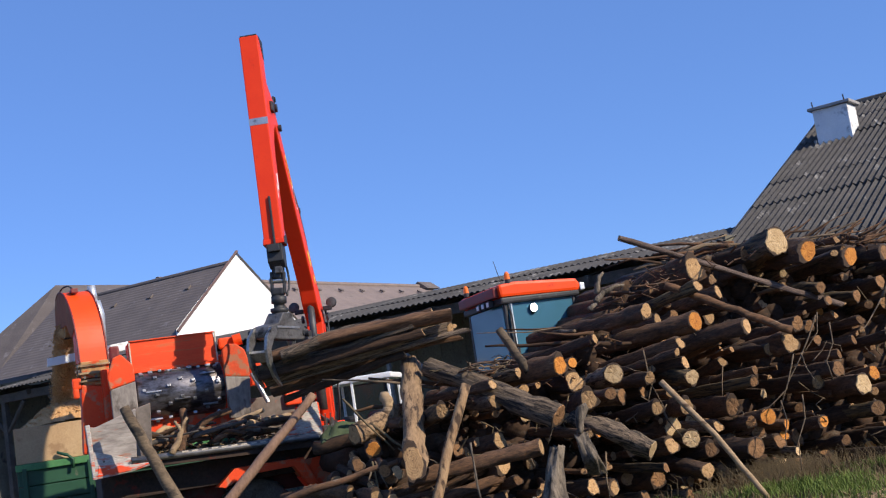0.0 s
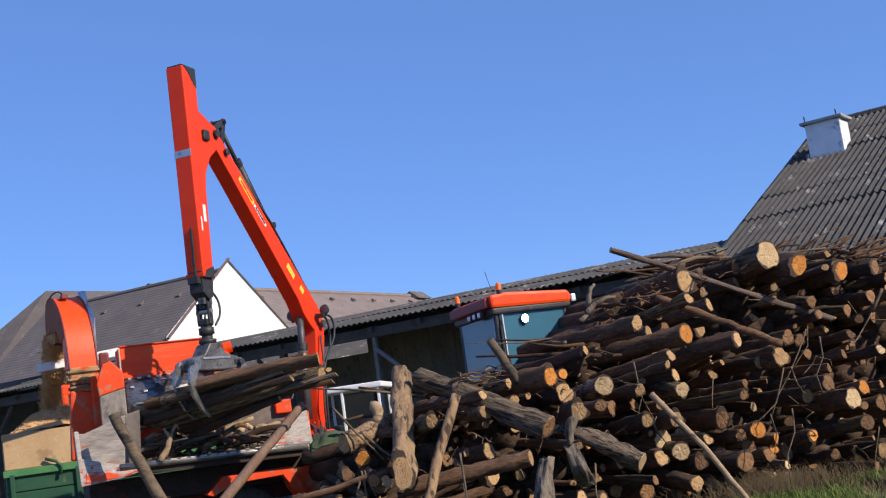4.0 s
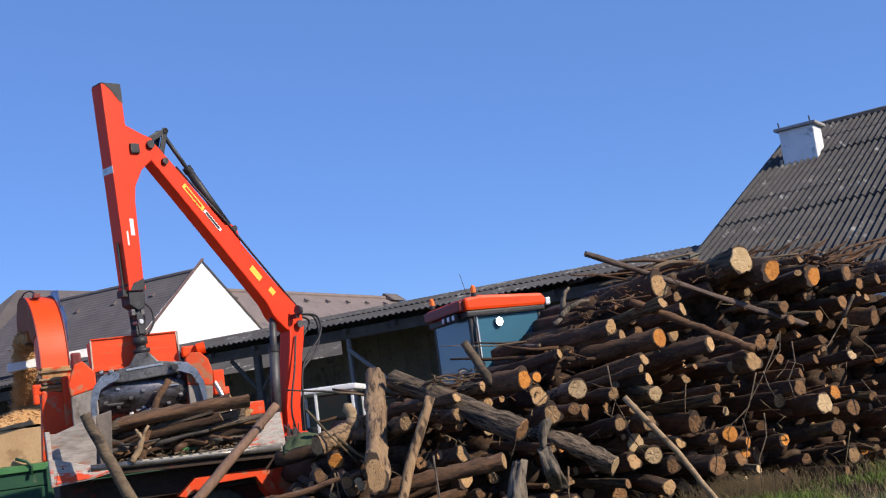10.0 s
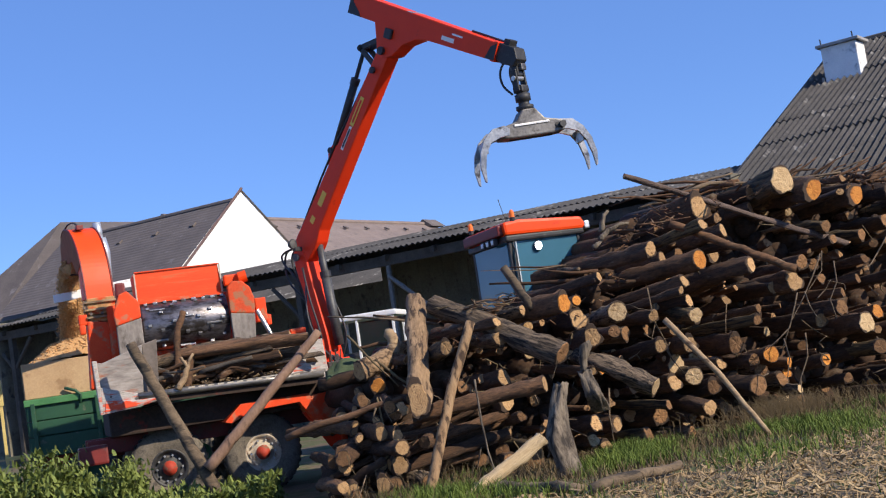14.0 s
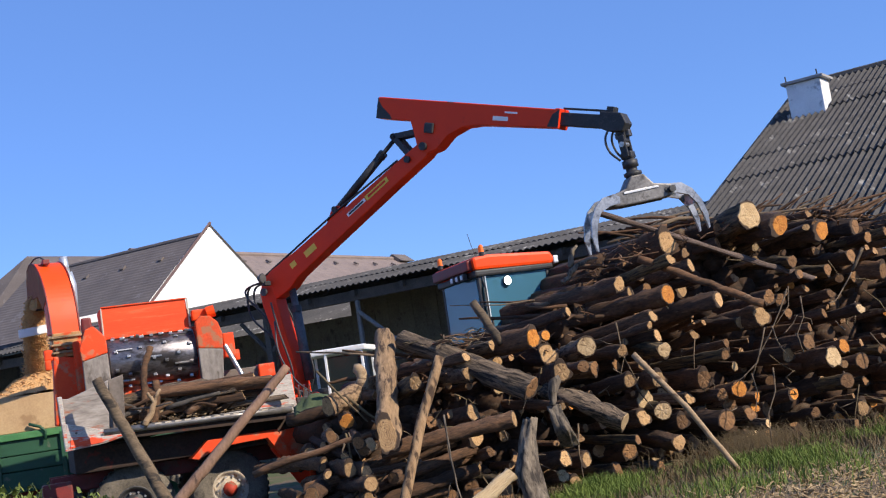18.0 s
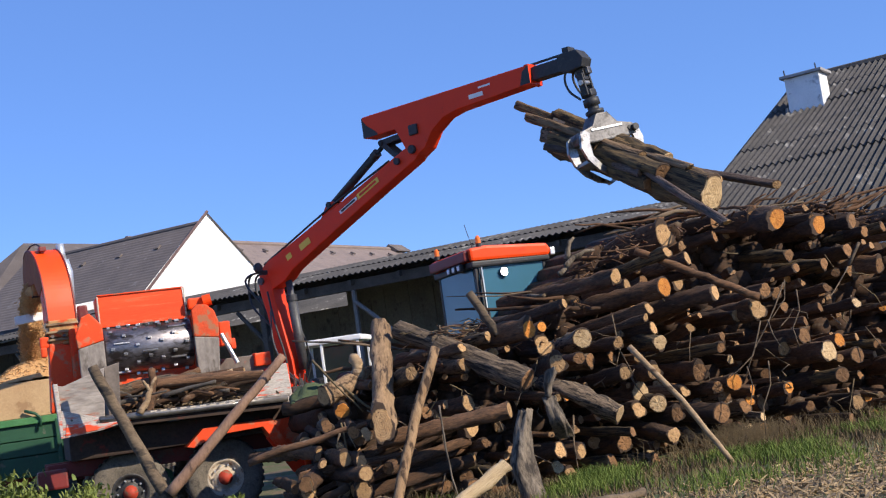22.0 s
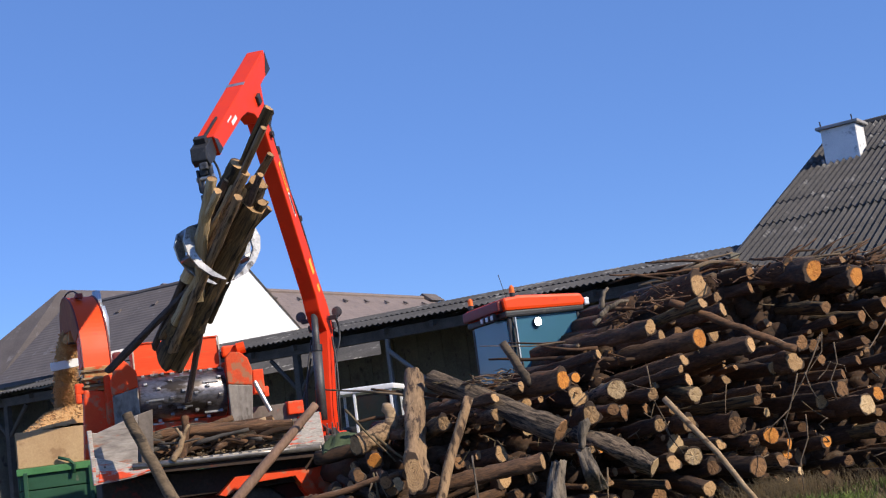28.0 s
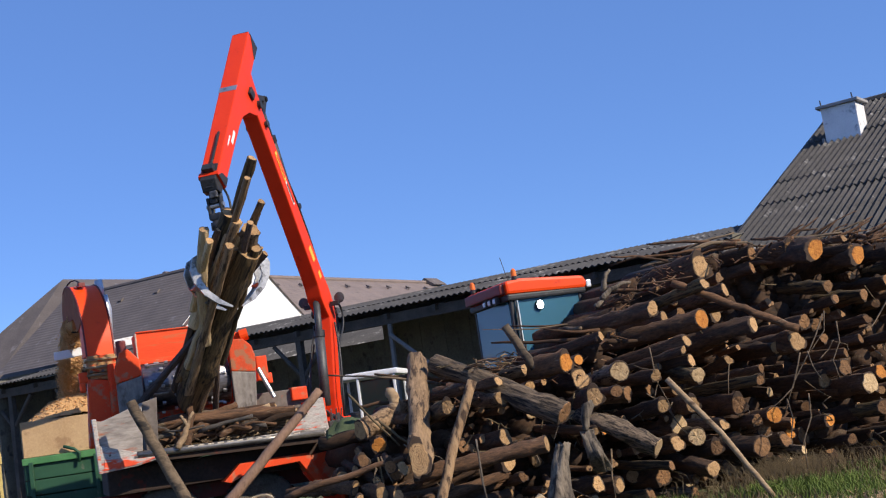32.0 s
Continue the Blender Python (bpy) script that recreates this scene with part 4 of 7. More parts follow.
def build_crane():
    c = crane
    part("crane_foot", boxes(((0, 0, 1.38), (0.75, 0.75, 0.34)), bevel=0.03), CRANE_RED, c, "orange crane foot")
    part("slew_housing", boxes(((0.0, 0, 1.16), (1.3, 0.5, 0.22)), bevel=0.03), ORANGE_WORN, c)
    col = CR["column"] = part("column", prism([(-0.14, 1.5), (0.15, 1.5), (0.10, 2.1), (-0.10, 3.05), (-0.13, 3.25), (-0.16, 3.44), (-0.26, 3.51), (-0.38, 3.50), (-0.43, 3.36), (-0.40, 3.15), (-0.33, 2.9), (-0.17, 2.1)], -0.13, 0.13, 0.02), CRANE_RED, c, "orange slewing column")
    part("collar", lathe([(0.27, -0.1), (0.3, -0.06), (0.3, 0.06), (0.27, 0.1)], 28), CRANE_RED, col, "", True).matrix_local = Matrix.Translation((0, 0, 1.62)) @ pose(0, 0, 0, 90, 0, 0)
    for y in (-0.18, 0.18):
        part("pivot_pin", rod((BACK, y, SHOULDER), (BACK, y * 1.2, SHOULDER), 0.06, 16), DARK_STEEL, col)
    for y in (-0.30, 0.30):
        lp = part("work_lamp", lathe([(0.001, 0.07), (0.06, 0.06), (0.085, 0.0), (0.075, -0.012)], 18), BLACK, col, "black round work lamp")
        lp.matrix_local = Matrix.Translation((BACK + 0.10, y, SHOULDER + 0.20)) @ pose(0, 0, 0, 0, 0, 90)
        part("lamp_glass", lathe([(0.072, -0.013), (0.03, -0.02), (0.001, -0.022)], 18), DARK_STEEL, lp)
        part("lamp_arm", boxes(((BACK + 0.10, y * 0.75, SHOULDER + 0.12), (0.07, 0.14, 0.07)), bevel=0.01), BLACK, col)
    for sy in (-1, 1):
        part("hose", tube(bmesh.new(), bend([(-0.2, 0.17 * sy, 3.2), (-0.05, 0.24 * sy, 2.7), (0.12, 0.26 * sy, 2.1), (0.02, 0.2 * sy, 1.7)]), 0.016, 7), BLACK, col, "black hydraulic hose", True)
    part("hose", tube(bmesh.new(), bend([(-0.15, -0.2, 2.9), (-0.05, -0.32, 2.4), (0.3, -0.45, 1.95), (0.62, -0.5, 1.72)]), 0.014, 7), DARK_STEEL, col, "grey hydraulic hose", True)
    for k, (a, bz) in enumerate(((0.24, 2.75), (0.32, 2.6), (0.18, 2.9))):
        part("hose", tube(bmesh.new(), bend([(-0.35, 0.10 - 0.1 * k, 3.55), (-0.60 - 0.5 * a, 0.12 - 0.11 * k, 3.50), (-0.62 - 0.5 * a, 0.13 - 0.12 * k, bz + 0.45), (-0.34, 0.12 - 0.12 * k, bz), (-0.24, 0.12 - 0.1 * k, 2.2), (-0.22, 0.1 - 0.1 * k, 1.6)]), 0.018, 7), BLACK, col, "black hydraulic hose", True)
    boom = CR["boom"] = part("boom", prism([(-0.15, -0.12), (-0.12, 0.08), (0.02, 0.20), (0.25, 0.23), (0.6, 0.20), (1.5, 0.17), (2.0, 0.15), (2.8, 0.13), (3.47, 0.11), (3.70, 0.09), (3.75, -0.08), (3.57, -0.14), (2.8, -0.14), (1.2, -0.16), (0.62, -0.17), (0.42, -0.22), (0.30, -0.22), (0.1, -0.2)], -0.12, 0.12, 0.02), CRANE_RED, c, "orange main boom")
    part("bracket", prism([(1.48, 0.14), (1.98, 0.13), (1.88, 0.27), (1.80, 0.31), (1.73, 0.29)], -0.09, 0.09, 0.01), CRANE_RED, boom)
    part("bracket_pin", rod((1.80, -0.12, 0.26), (1.80, 0.12, 0.26), 0.045, 14), BLACK, boom)
    part("weld_plate", prism([(0.2, 0.195), (0.75, 0.195), (0.62, 0.235), (0.3, 0.235)], -0.07, 0.07, 0.006), CRANE_RED, boom)
    for sy in (-1, 1):
        decal_bar(boom, 1.95, 2.35, 0.02, sy * 0.124, 0.055, DECAL, "white_label")
        decal_bar(boom, 2.37, 2.85, 0.02, sy * 0.124, 0.08, YELLOW, "yellow_label")
        decal_bar(boom, 0.95, 1.20, 0.02, sy * 0.124, 0.10, YELLOW, "warning_label")
        decal_bar(boom, 0.62, 0.74, 0.04, sy * 0.124, 0.09, YELLOW, "warning_label")
        part("label_bar", boxes(((2.61, sy * 0.129, 0.02), (0.38, 0.004, 0.035))), CRANE_RED, boom)
        part("label_bar", boxes(((2.15, sy * 0.129, 0.02), (0.32, 0.004, 0.03))), BLACK, boom)
        part("pin", rod((BOOM, sy * 0.13, 0), (BOOM, sy * 0.18, 0), 0.06, 14), BLACK, boom)
        part("pin", rod((3.30, sy * 0.13, 0.02), (3.30, sy * 0.17, 0.02), 0.05, 14), BLACK, boom)
    part("pipe", tube(bmesh.new(), [(0.05, 0.06, 0.27), (0.7, 0.07, 0.25), (1.3, 0.10, 0.22), (1.9, 0.10, 0.22), (3.1, 0.06, 0.17)], 0.017, 8), BLACK, boom, "", True)
    part("pipe", tube(bmesh.new(), [(0.05, -0.03, 0.27), (0.7, -0.07, 0.24), (1.3, -0.10, 0.22), (1.9, -0.10, 0.21), (3.1, -0.03, 0.17)], 0.017, 8), BLACK, boom, "", True)
    jib = CR["jib"] = part("jib", prism([(-0.877, RISE - 0.16), (-0.877, RISE + 0.16), (NOSE, RISE + 0.125), (NOSE, RISE - 0.125), (0.85, RISE - 0.16), (0.62, RISE - 0.2), (0.38, 0.18), (0.22, -0.02), (0.05, -0.10), (-0.10, -0.06), (-0.16, 0.10), (-0.28, RISE - 0.16)], -0.13, 0.13, 0.015), CRANE_RED, c, "orange knuckle jib")
    part("tail_cap", boxes(((-0.888, 0, RISE), (0.02, 0.24, 0.3)), bevel=0.006), BLACK, jib, "black tail cap")
    for sy in (-1, 1):
        part("tail_patch", prism([(-0.884, RISE - 0.158), (-0.884, RISE + 0.13), (-0.80, RISE + 0.02), (-0.64, RISE - 0.10), (-0.60, RISE - 0.158)], sy * 0.1335 - 0.002, sy * 0.1335 + 0.002), BLACK, jib)
        part("nose_patch", prism([(NOSE - 0.16, RISE - 0.12), (NOSE + 0.004, RISE - 0.12), (NOSE + 0.004, RISE + 0.12), (NOSE - 0.10, RISE + 0.05)], sy * 0.1455 - 0.002, sy * 0.1455 + 0.002), BLACK, jib)
    part("scrape_band", boxes(((0.38, 0, RISE + 0.143), (0.1, 0.266, 0.008))), STEEL_BARE, jib)
    part("nose_plate", boxes(((NOSE - 0.03, 0, RISE), (0.07, 0.285, 0.275)), bevel=0.01), CRANE_RED, jib)
    for sy in (-1, 1):
        part("jib_pin", boxes(((0.07, sy * 0.15, 0.27), (0.15, 0.05, 0.15)), bevel=0.02), BLACK, jib)
        part("model_mark", boxes(((1.22, sy * 0.133, RISE - 0.05), (0.24, 0.004, 0.06)), ((1.38, sy * 0.133, RISE + 0.04), (0.2, 0.004, 0.025))), DECAL, jib, "white lettering bars")
    ext = CR["ext"] = part("extension", boxes(((-0.72, 0, 0), (1.5, 0.18, 0.18)), bevel=0.012), BLACK, c, "black telescopic extension")
    part("ext_head", prism([(-0.10, -0.13), (0.10, -0.11), (0.14, 0.0), (0.05, 0.13), (-0.25, 0.13), (-0.25, -0.09)], -0.11, 0.11, 0.015), BLACK, ext)
    part("hose_guide", boxes(((-0.12, 0, 0.16), (0.10, 0.16, 0.09)), ((-0.5, 0.02, 0.15), (0.7, 0.03, 0.03)), bevel=0.008), BLACK, ext)
    link = CR["link"] = part("hanger", prism([(-0.07, 0.06), (0.07, 0.06), (0.11, -0.06), (0.05, -0.14), (0.045, -0.27), (-0.045, -0.27), (-0.05, -0.14), (-0.10, -0.06)], -0.055, 0.055, 0.012), BLACK, c, "black hanger link")
    for sy in (-1, 1):
        part("link_plate", boxes(((0, sy * 0.085, -0.33), (0.10, 0.035, 0.30)), bevel=0.014), BLACK, link)
        part("side_valve", boxes(((sy * 0.075, 0.03, -0.16), (0.06, 0.10, 0.09)), bevel=0.012), GRAPPLE_BODY, link)
    part("knuckle", boxes(((0, 0, -0.45), (0.16, 0.16, 0.10)), bevel=0.025), BLACK, link)
    part("rotator", lathe([(0.001, 0.09), (0.07, 0.09), (0.075, 0.05), (0.105, 0.04), (0.105, -0.05), (0.075, -0.06), (0.075, -0.11), (0.12, -0.12), (0.12, -0.16), (0.08, -0.2), (0.001, -0.2)], 24), BLACK, link, "black hydraulic rotator", True).matrix_local = Matrix.Translation((0, 0, -0.56)) @ pose(0, 0, 0, 90, 0, 0)
    part("link_bolt", rod((0, -0.12, -0.3), (0, 0.12, -0.3), 0.035), STEEL_BARE, link)
    for sy in (-1, 1):
        part("hose", tube(bmesh.new(), bend([(-0.04, sy * 0.07, 0.04), (-0.20, sy * 0.10, -0.14), (-0.19, sy * 0.12, -0.34), (-0.08, sy * 0.10, -0.50)], 5), 0.016, 7), BLACK, link, "", True)
    for nm, ln, r in (("lift_barrel", 1.15, 0.075), ("jib_barrel", 1.15, 0.062)):
        CR[nm] = part("cylinder_barrel", rod((0, 0, 0), (ln, 0, 0), r, 16), DARK_STEEL if nm == "lift_barrel" else BLACK, c, "grey hydraulic cylinder" if nm == "lift_barrel" else "black hydraulic cylinder", True)
        part("gland", rod((ln - 0.08, 0, 0), (ln + 0.02, 0, 0), r * 1.15, 16), BLACK, CR[nm])
    for nm, ln, r in (("lift_rod", 0.85, 0.055), ("jib_rod", 1.0, 0.032)):
        CR[nm] = part("piston_rod", rod((-ln, 0, 0), (0, 0, 0), r, 12), DARK_STEEL if nm == "lift_rod" else BLACK, c, "", True)
    for nm, ln in (("knuckle_a", 0.47), ("knuckle_b", 0.68)):
        bm = boxes(((ln / 2, -0.09, 0), (ln + 0.08, 0.03, 0.085)), ((ln / 2, 0.09, 0), (ln + 0.08, 0.03, 0.085)), bevel=0.01)
        tube(bm, [(ln, -0.12, 0), (ln, 0.12, 0)], 0.04, 12)
        CR[nm] = part("knuckle_link", bm, BLACK, c, "black knuckle link")
    g = CR["grapple"] = part("grapple", prism([(-0.47, -0.25), (-0.42, -0.18), (-0.20, -0.13), (-0.09, 0.02), (0.09, 0.02), (0.20, -0.13), (0.42, -0.18), (0.47, -0.25), (0.45, -0.33), (0.30, -0.345), (-0.30, -0.345), (-0.45, -0.33)], -0.13, 0.13, 0.02), GRAPPLE_BODY, c, "scuffed dark grey log grapple")
    for sx in (-1, 1):
        part("claw_pin", rod((sx * 0.41, -0.2, -0.26), (sx * 0.41, 0.2, -0.26), 0.045, 14), BLACK, g)
    for y in (-0.137, 0.137):
        part("rib", boxes(((0, y, -0.185), (0.5, 0.012, 0.03)), bevel=0.004), STEEL_BARE, g)
        for sx in (-1, 1):
            part("boss", rod((sx * 0.36, y * 0.9, -0.25), (sx * 0.36, y * 1.06, -0.25), 0.035, 14), BLACK, g)
    part("grapple_ram", rod((-0.3, 0, -0.3), (0.3, 0, -0.3), 0.06), BLACK, g)
    for nm, ys in (("claw_l", (-0.19, 0.10)), ("claw_r", (-0.10, 0.19))):
        s = -1 if nm == "claw_l" else 1
        prof = [(0.0, 0.085), (0.17, 0.06), (0.30, -0.05), (0.39, -0.22), (0.425, -0.42), (0.40, -0.60), (0.38, -0.615), (0.36, -0.44), (0.315, -0.26), (0.225, -0.115), (0.08, -0.06), (-0.05, -0.05), (-0.07, 0.03)]
        bm = bmesh.new()
        for y in ys:
            prism([(s * x, z) for x, z in (prof if s > 0 else prof[::-1])], y - 0.022, y + 0.022, 0, bm)
        box(bm, (s * 0.30, (ys[0] + ys[1]) / 2, -0.16), (0.05, 0.28, 0.16), None, 0)
        CR[nm] = part("claw", bm, GRAPPLE, g, "curved bright worn steel claw")
    return c


build_crane()


# ---- tractor behind the pile ----
def tractor():
    t = thing("tractor", "orange-roofed farm tractor with a glazed cab", "tractor", Matrix.Translation((0.80, 18.7, 0.06)) @ pose(0, 0, 0, 0, 0, 20) @ Matrix.Diagonal((0.86, 1, 1, 1)))
    # origin under the nearest cab corner; x along the near side, y away
    part("cab_roof", prism([(-0.10, 3.13), (1.45, 3.10), (1.50, 3.19), (1.42, 3.30), (0.2, 3.36), (-0.12, 3.33)], -0.1, 1.65, 0.05), ORANGE, t, "orange cab roof")
    part("roof_underside", boxes(((0.68, 0.78, 3.08), (1.55, 1.72, 0.10)), bevel=0.03), BLACK, t)
    # rear end of the orange roof, its shade put into a dark red
    part("roof_rear", boxes(((-0.12, 0.78, 3.22), (0.16, 1.6, 0.16)), bevel=0.03), RED_DARK, t)
    for x, y in ((0.0, 0.0), (1.35, 0.0), (0.0, 1.55), (1.35, 1.55), (0.02, 0.5)):
        part("pillar", boxes(((x, y, 2.35), (0.06, 0.07, 1.5)), bevel=0.015), BLACK, t)
    for x in (0.055, 0.10):
        part("door_frame", boxes(((x, -0.045, 2.35), (0.022, 0.02, 1.4)), bevel=0.005), ZINC if x > 0.06 else DARK_STEEL, t)
    for nm, (cx, cy, sx, sy) in {"side": (0.68, -0.01, 1.28, 0.02), "rear": (-0.01, 0.8, 0.02, 1.45), "far": (0.68, 1.57, 1.28, 0.02), "front": (1.36, 0.8, 0.02, 1.45)}.items():
        g = part("window_pane", boxes(((cx, cy, 2.42), (sx, sy, 1.26))), GLASS, t, "tinted cab glass, reflected sky put into its blue")
        g.visible_shadow = False
    part("cab_floor", boxes(((0.68, 0.78, 1.62), (1.4, 1.6, 0.2)), bevel=0.02), BLACK, t)
    part("seat", boxes(((0.62, 0.8, 1.95), (0.5, 0.5, 0.14)), ((0.38, 0.8, 2.3), (0.14, 0.48, 0.7)), bevel=0.05), BLACK, t)
    part("steering_column", tube(bmesh.new(), [(1.15, 0.8, 1.7), (1.02, 0.8, 2.25)], 0.05, 10), BLACK, t)
    part("door_handle", boxes(((0.12, -0.05, 2.30), (0.03, 0.05, 0.14)), bevel=0.008), BLACK, t)
    part("grab_rail", tube(bmesh.new(), [(0.06, -0.06, 2.05), (0.06, -0.09, 2.2), (0.06, -0.09, 2.85), (0.06, -0.04, 2.95)], 0.014, 8), BLACK, t)
    for x, y in ((-0.10, 1.35), (0.10, -0.05)):
        b = part("beacon", tube(bmesh.new(), [(x, y, 3.34), (x, y, 3.40)], 0.048, 14), BLACK, t)
        part("beacon_lens", tube(bmesh.new(), [(x, y, 3.40), (x, y, 3.49), (x, y, 3.52)], [0.05, 0.045, 0.018], 14), AMBER, b, "amber beacon lens")
    for k in range(3):
        wl_ob = part("work_lamp", boxes(((-0.17, 0.25 + 0.22 * k, 3.07), (0.08, 0.15, 0.11)), bevel=0.015), BLACK, t)
        part("lamp_lens", boxes(((-0.215, 0.25 + 0.22 * k, 3.07), (0.02, 0.09, 0.07)), bevel=0.01), ZINC, wl_ob)
    part("aerial", rod((0.15, 0.3, 3.35), (0.05, 0.3, 3.75), 0.006, 5), BLACK, t)
    l = part("front_lamp", lathe([(0.001, 0.06), (0.07, 0.05), (0.08, 0.0), (0.07, -0.01)], 20), BLACK, t)
    l.matrix_local = Matrix.Translation((0.52, -0.06, 2.92))
    part("lamp_lens", lathe([(0.068, -0.012), (0.03, -0.02), (0.001, -0.022)], 20), LAMP, l, "lit round work lamp")
    part("mirror", boxes(((1.62, -0.25, 2.85), (0.06, 0.2, 0.34)), bevel=0.02), BLACK, t)
    part("mirror_arm", tube(bmesh.new(), [(1.36, 0.0, 3.0), (1.6, -0.25, 3.0)], 0.02, 8), BLACK, t)
    part("side_lamp", boxes(((1.52, -0.02, 3.16), (0.1, 0.16, 0.12)), bevel=0.02), ZINC, t)
    part("bonnet", boxes(((2.6, 0.78, 1.75), (2.3, 0.95, 0.8)), bevel=0.12), ORANGE, t)
    part("body", boxes(((1.6, 0.78, 0.95), (4.0, 0.7, 0.7)), bevel=0.05), BLACK, t)
    for x, y, r, w in ((0.35, -0.35, 0.92, 0.26), (0.35, 1.9, 0.92, 0.26), (3.2, -0.15, 0.66, 0.2), (3.2, 1.7, 0.66, 0.2)):
        o = part("wheel", lathe([(r * 0.55, -w), (r * 0.9, -w), (r, -w * 0.7), (r, w * 0.7), (r * 0.9, w), (r * 0.55, w)], 36), RUBBER, t, "", True)
        o.matrix_local = Matrix.Translation((x, y, r))
        part("rim", lathe([(r * 0.56, -w * 0.8), (r * 0.5, -w * 0.3), (r * 0.001, -w * 0.3)], 28), ORANGE_WORN, o, "", True)
    part("fender", prism([(-0.65, 1.3), (-0.45, 1.85), (0.1, 2.02), (0.75, 1.95), (1.1, 1.5), (1.02, 1.48), (0.7, 1.86), (0.1, 1.93), (-0.4, 1.78), (-0.58, 1.3)], -0.62, -0.05, 0.01), ORANGE_WORN, t)
    return t


tractor()


# ---- small white-roofed vehicle under the shed ----
def white_cab():
    t = thing("utility_cart", "small utility vehicle with a white canopy roof", "vehicle", Matrix.Translation((-2.61, 23.2, 0)) @ pose(0, 0, 0, 0, 0, -6))
    part("canopy", boxes(((0.62, 0.6, 2.46), (1.34, 1.3, 0.11)), bevel=0.03), WHITE_PAINT, t, "white canopy roof")
    for x, y in ((0.5, 0.0), (1.2, 0.0), (0.06, 0.0), (0.06, 1.2), (1.2, 1.2)):
        part("canopy_post", boxes(((x, y, 1.85), (0.05, 0.05, 1.16)), bevel=0.01), WHITE_PAINT, t)
    # dark pane that puts the shade beneath the canopy into the glass colour
    g = part("windscreen", boxes(((0.85, 0.02, 2.0), (0.62, 0.015, 0.7))), DARK_GLASS, t)
    g.visible_shadow = False
    part("body", boxes(((0.62, 0.6, 1.0), (1.5, 1.3, 0.85)), bevel=0.08), GREEN, t, "dark green body")
    part("seat", boxes(((0.35, 0.6, 1.55), (0.4, 1.0, 0.5)), bevel=0.06), BLACK, t)
    for x in (0.1, 1.2):
        for y in (-0.05, 1.25):
            part("wheel", lathe([(0.16, -0.1), (0.3, -0.1), (0.33, -0.06), (0.33, 0.06), (0.3, 0.1), (0.16, 0.1)], 24), RUBBER, t, "", True).matrix_local = Matrix.Translation((x, y, 0.33))
    return t


white_cab()


# ---- green trailer full of chips ----
TRAILER_AT = Matrix.Translation((-7.22, 19.50, 0)) @ pose(0, 0, 0, 0, 0, 14)


def trailer():
    t = thing("chip_trailer", "green farm trailer with pale extension boards beside the chipper", "trailer", TRAILER_AT)
    # sunlight on the top rails is put into this lighter green
    sunlit_green = mat("sunlit_green_paint", (0.045, 0.17, 0.055), (0.08, 0.24, 0.085), 0.5, 0, 4, 40, 0.1)
    ply = mat("pale_plywood", (0.42, 0.27, 0.14), (0.55, 0.38, 0.21), 0.85, 0, 2, 40, 0.3, (0.34, 0.21, 0.11), 0.6)
    for z in (1.06, 1.31, 1.56):
        for y in (0, 2.2):
            part("side_board", boxes(((1.7, y, z), (3.4, 0.05, 0.235)), bevel=0.01), GREEN, t, "green painted side board")
        for x in (0.0, 3.4):
            part("end_board", boxes(((x, 1.1, z), (0.05, 2.15, 0.235)), bevel=0.01), GREEN, t)
    part("top_rail", boxes(((1.7, -0.03, 1.735), (3.46, 0.10, 0.11)), bevel=0.012), sunlit_green, t, "green top rail with sunlight put into its colour")
    part("top_rail", boxes(((1.7, 2.23, 1.735), (3.46, 0.10, 0.11)), bevel=0.012), sunlit_green, t)
    part("extension_board", boxes(((1.7, 0, 2.08), (3.4, 0.04, 0.57)), bevel=0.008), ply, t, "pale plywood extension board")
    part("extension_board", boxes(((1.7, 2.2, 2.08), (3.4, 0.04, 0.57)), bevel=0.008), ply, t)
    part("extension_board", boxes(((0.0, 1.1, 2.08), (0.04, 2.14, 0.57)), bevel=0.008), ply, t)
    part("extension_board", boxes(((3.4, 1.1, 2.08), (0.04, 2.14, 0.57)), bevel=0.008), ply, t)
    for x in (0.1, 1.1, 2.2, 3.3):
        part("stake", boxes(((x, -0.06, 1.32), (0.07, 0.05, 0.8)), bevel=0.01), GREEN, t)
    part("latch", tube(bmesh.new(), [(0.62, -0.08, 1.9), (0.78, -0.10, 1.84), (0.86, -0.10, 1.76), (0.84, -0.1, 1.62)], 0.025, 8), GREEN, t, "dark green latch bar", True)
    part("bed", boxes(((1.7, 1.1, 0.90), (3.4, 2.25, 0.1)), bevel=0.02), GREEN, t)
    part("frame", boxes(((1.7, 0.5, 0.76), (3.2, 0.1, 0.18)), ((1.7, 1.7, 0.76), (3.2, 0.1, 0.18)), bevel=0.01), RED_DARK, t)
    for x in (0.9, 2.6):
        for y in (0.1, 2.1):
            w = part("wheel", lathe([(0.24, -0.13), (0.40, -0.14), (0.45, -0.09), (0.45, 0.09), (0.40, 0.14), (0.24, 0.13)], 32), RUBBER, t, "", True)
            w.matrix_local = Matrix.Translation((x, y, 0.45))
            part("rim", lathe([(0.25, -0.12), (0.2, -0.04), (0.001, -0.04)], 24), GREEN, w, "", True)
    part("marker_board", boxes(((-0.42, 0.3, 1.97), (0.09, 0.03, 0.42)), ((-0.42, 0.32, 1.3), (0.05, 0.03, 1.0)), ((-0.2, 0.32, 0.9), (0.5, 0.04, 0.06)), bevel=0.005), STRIPE, t, "yellow marker board")
    return t


trailer()


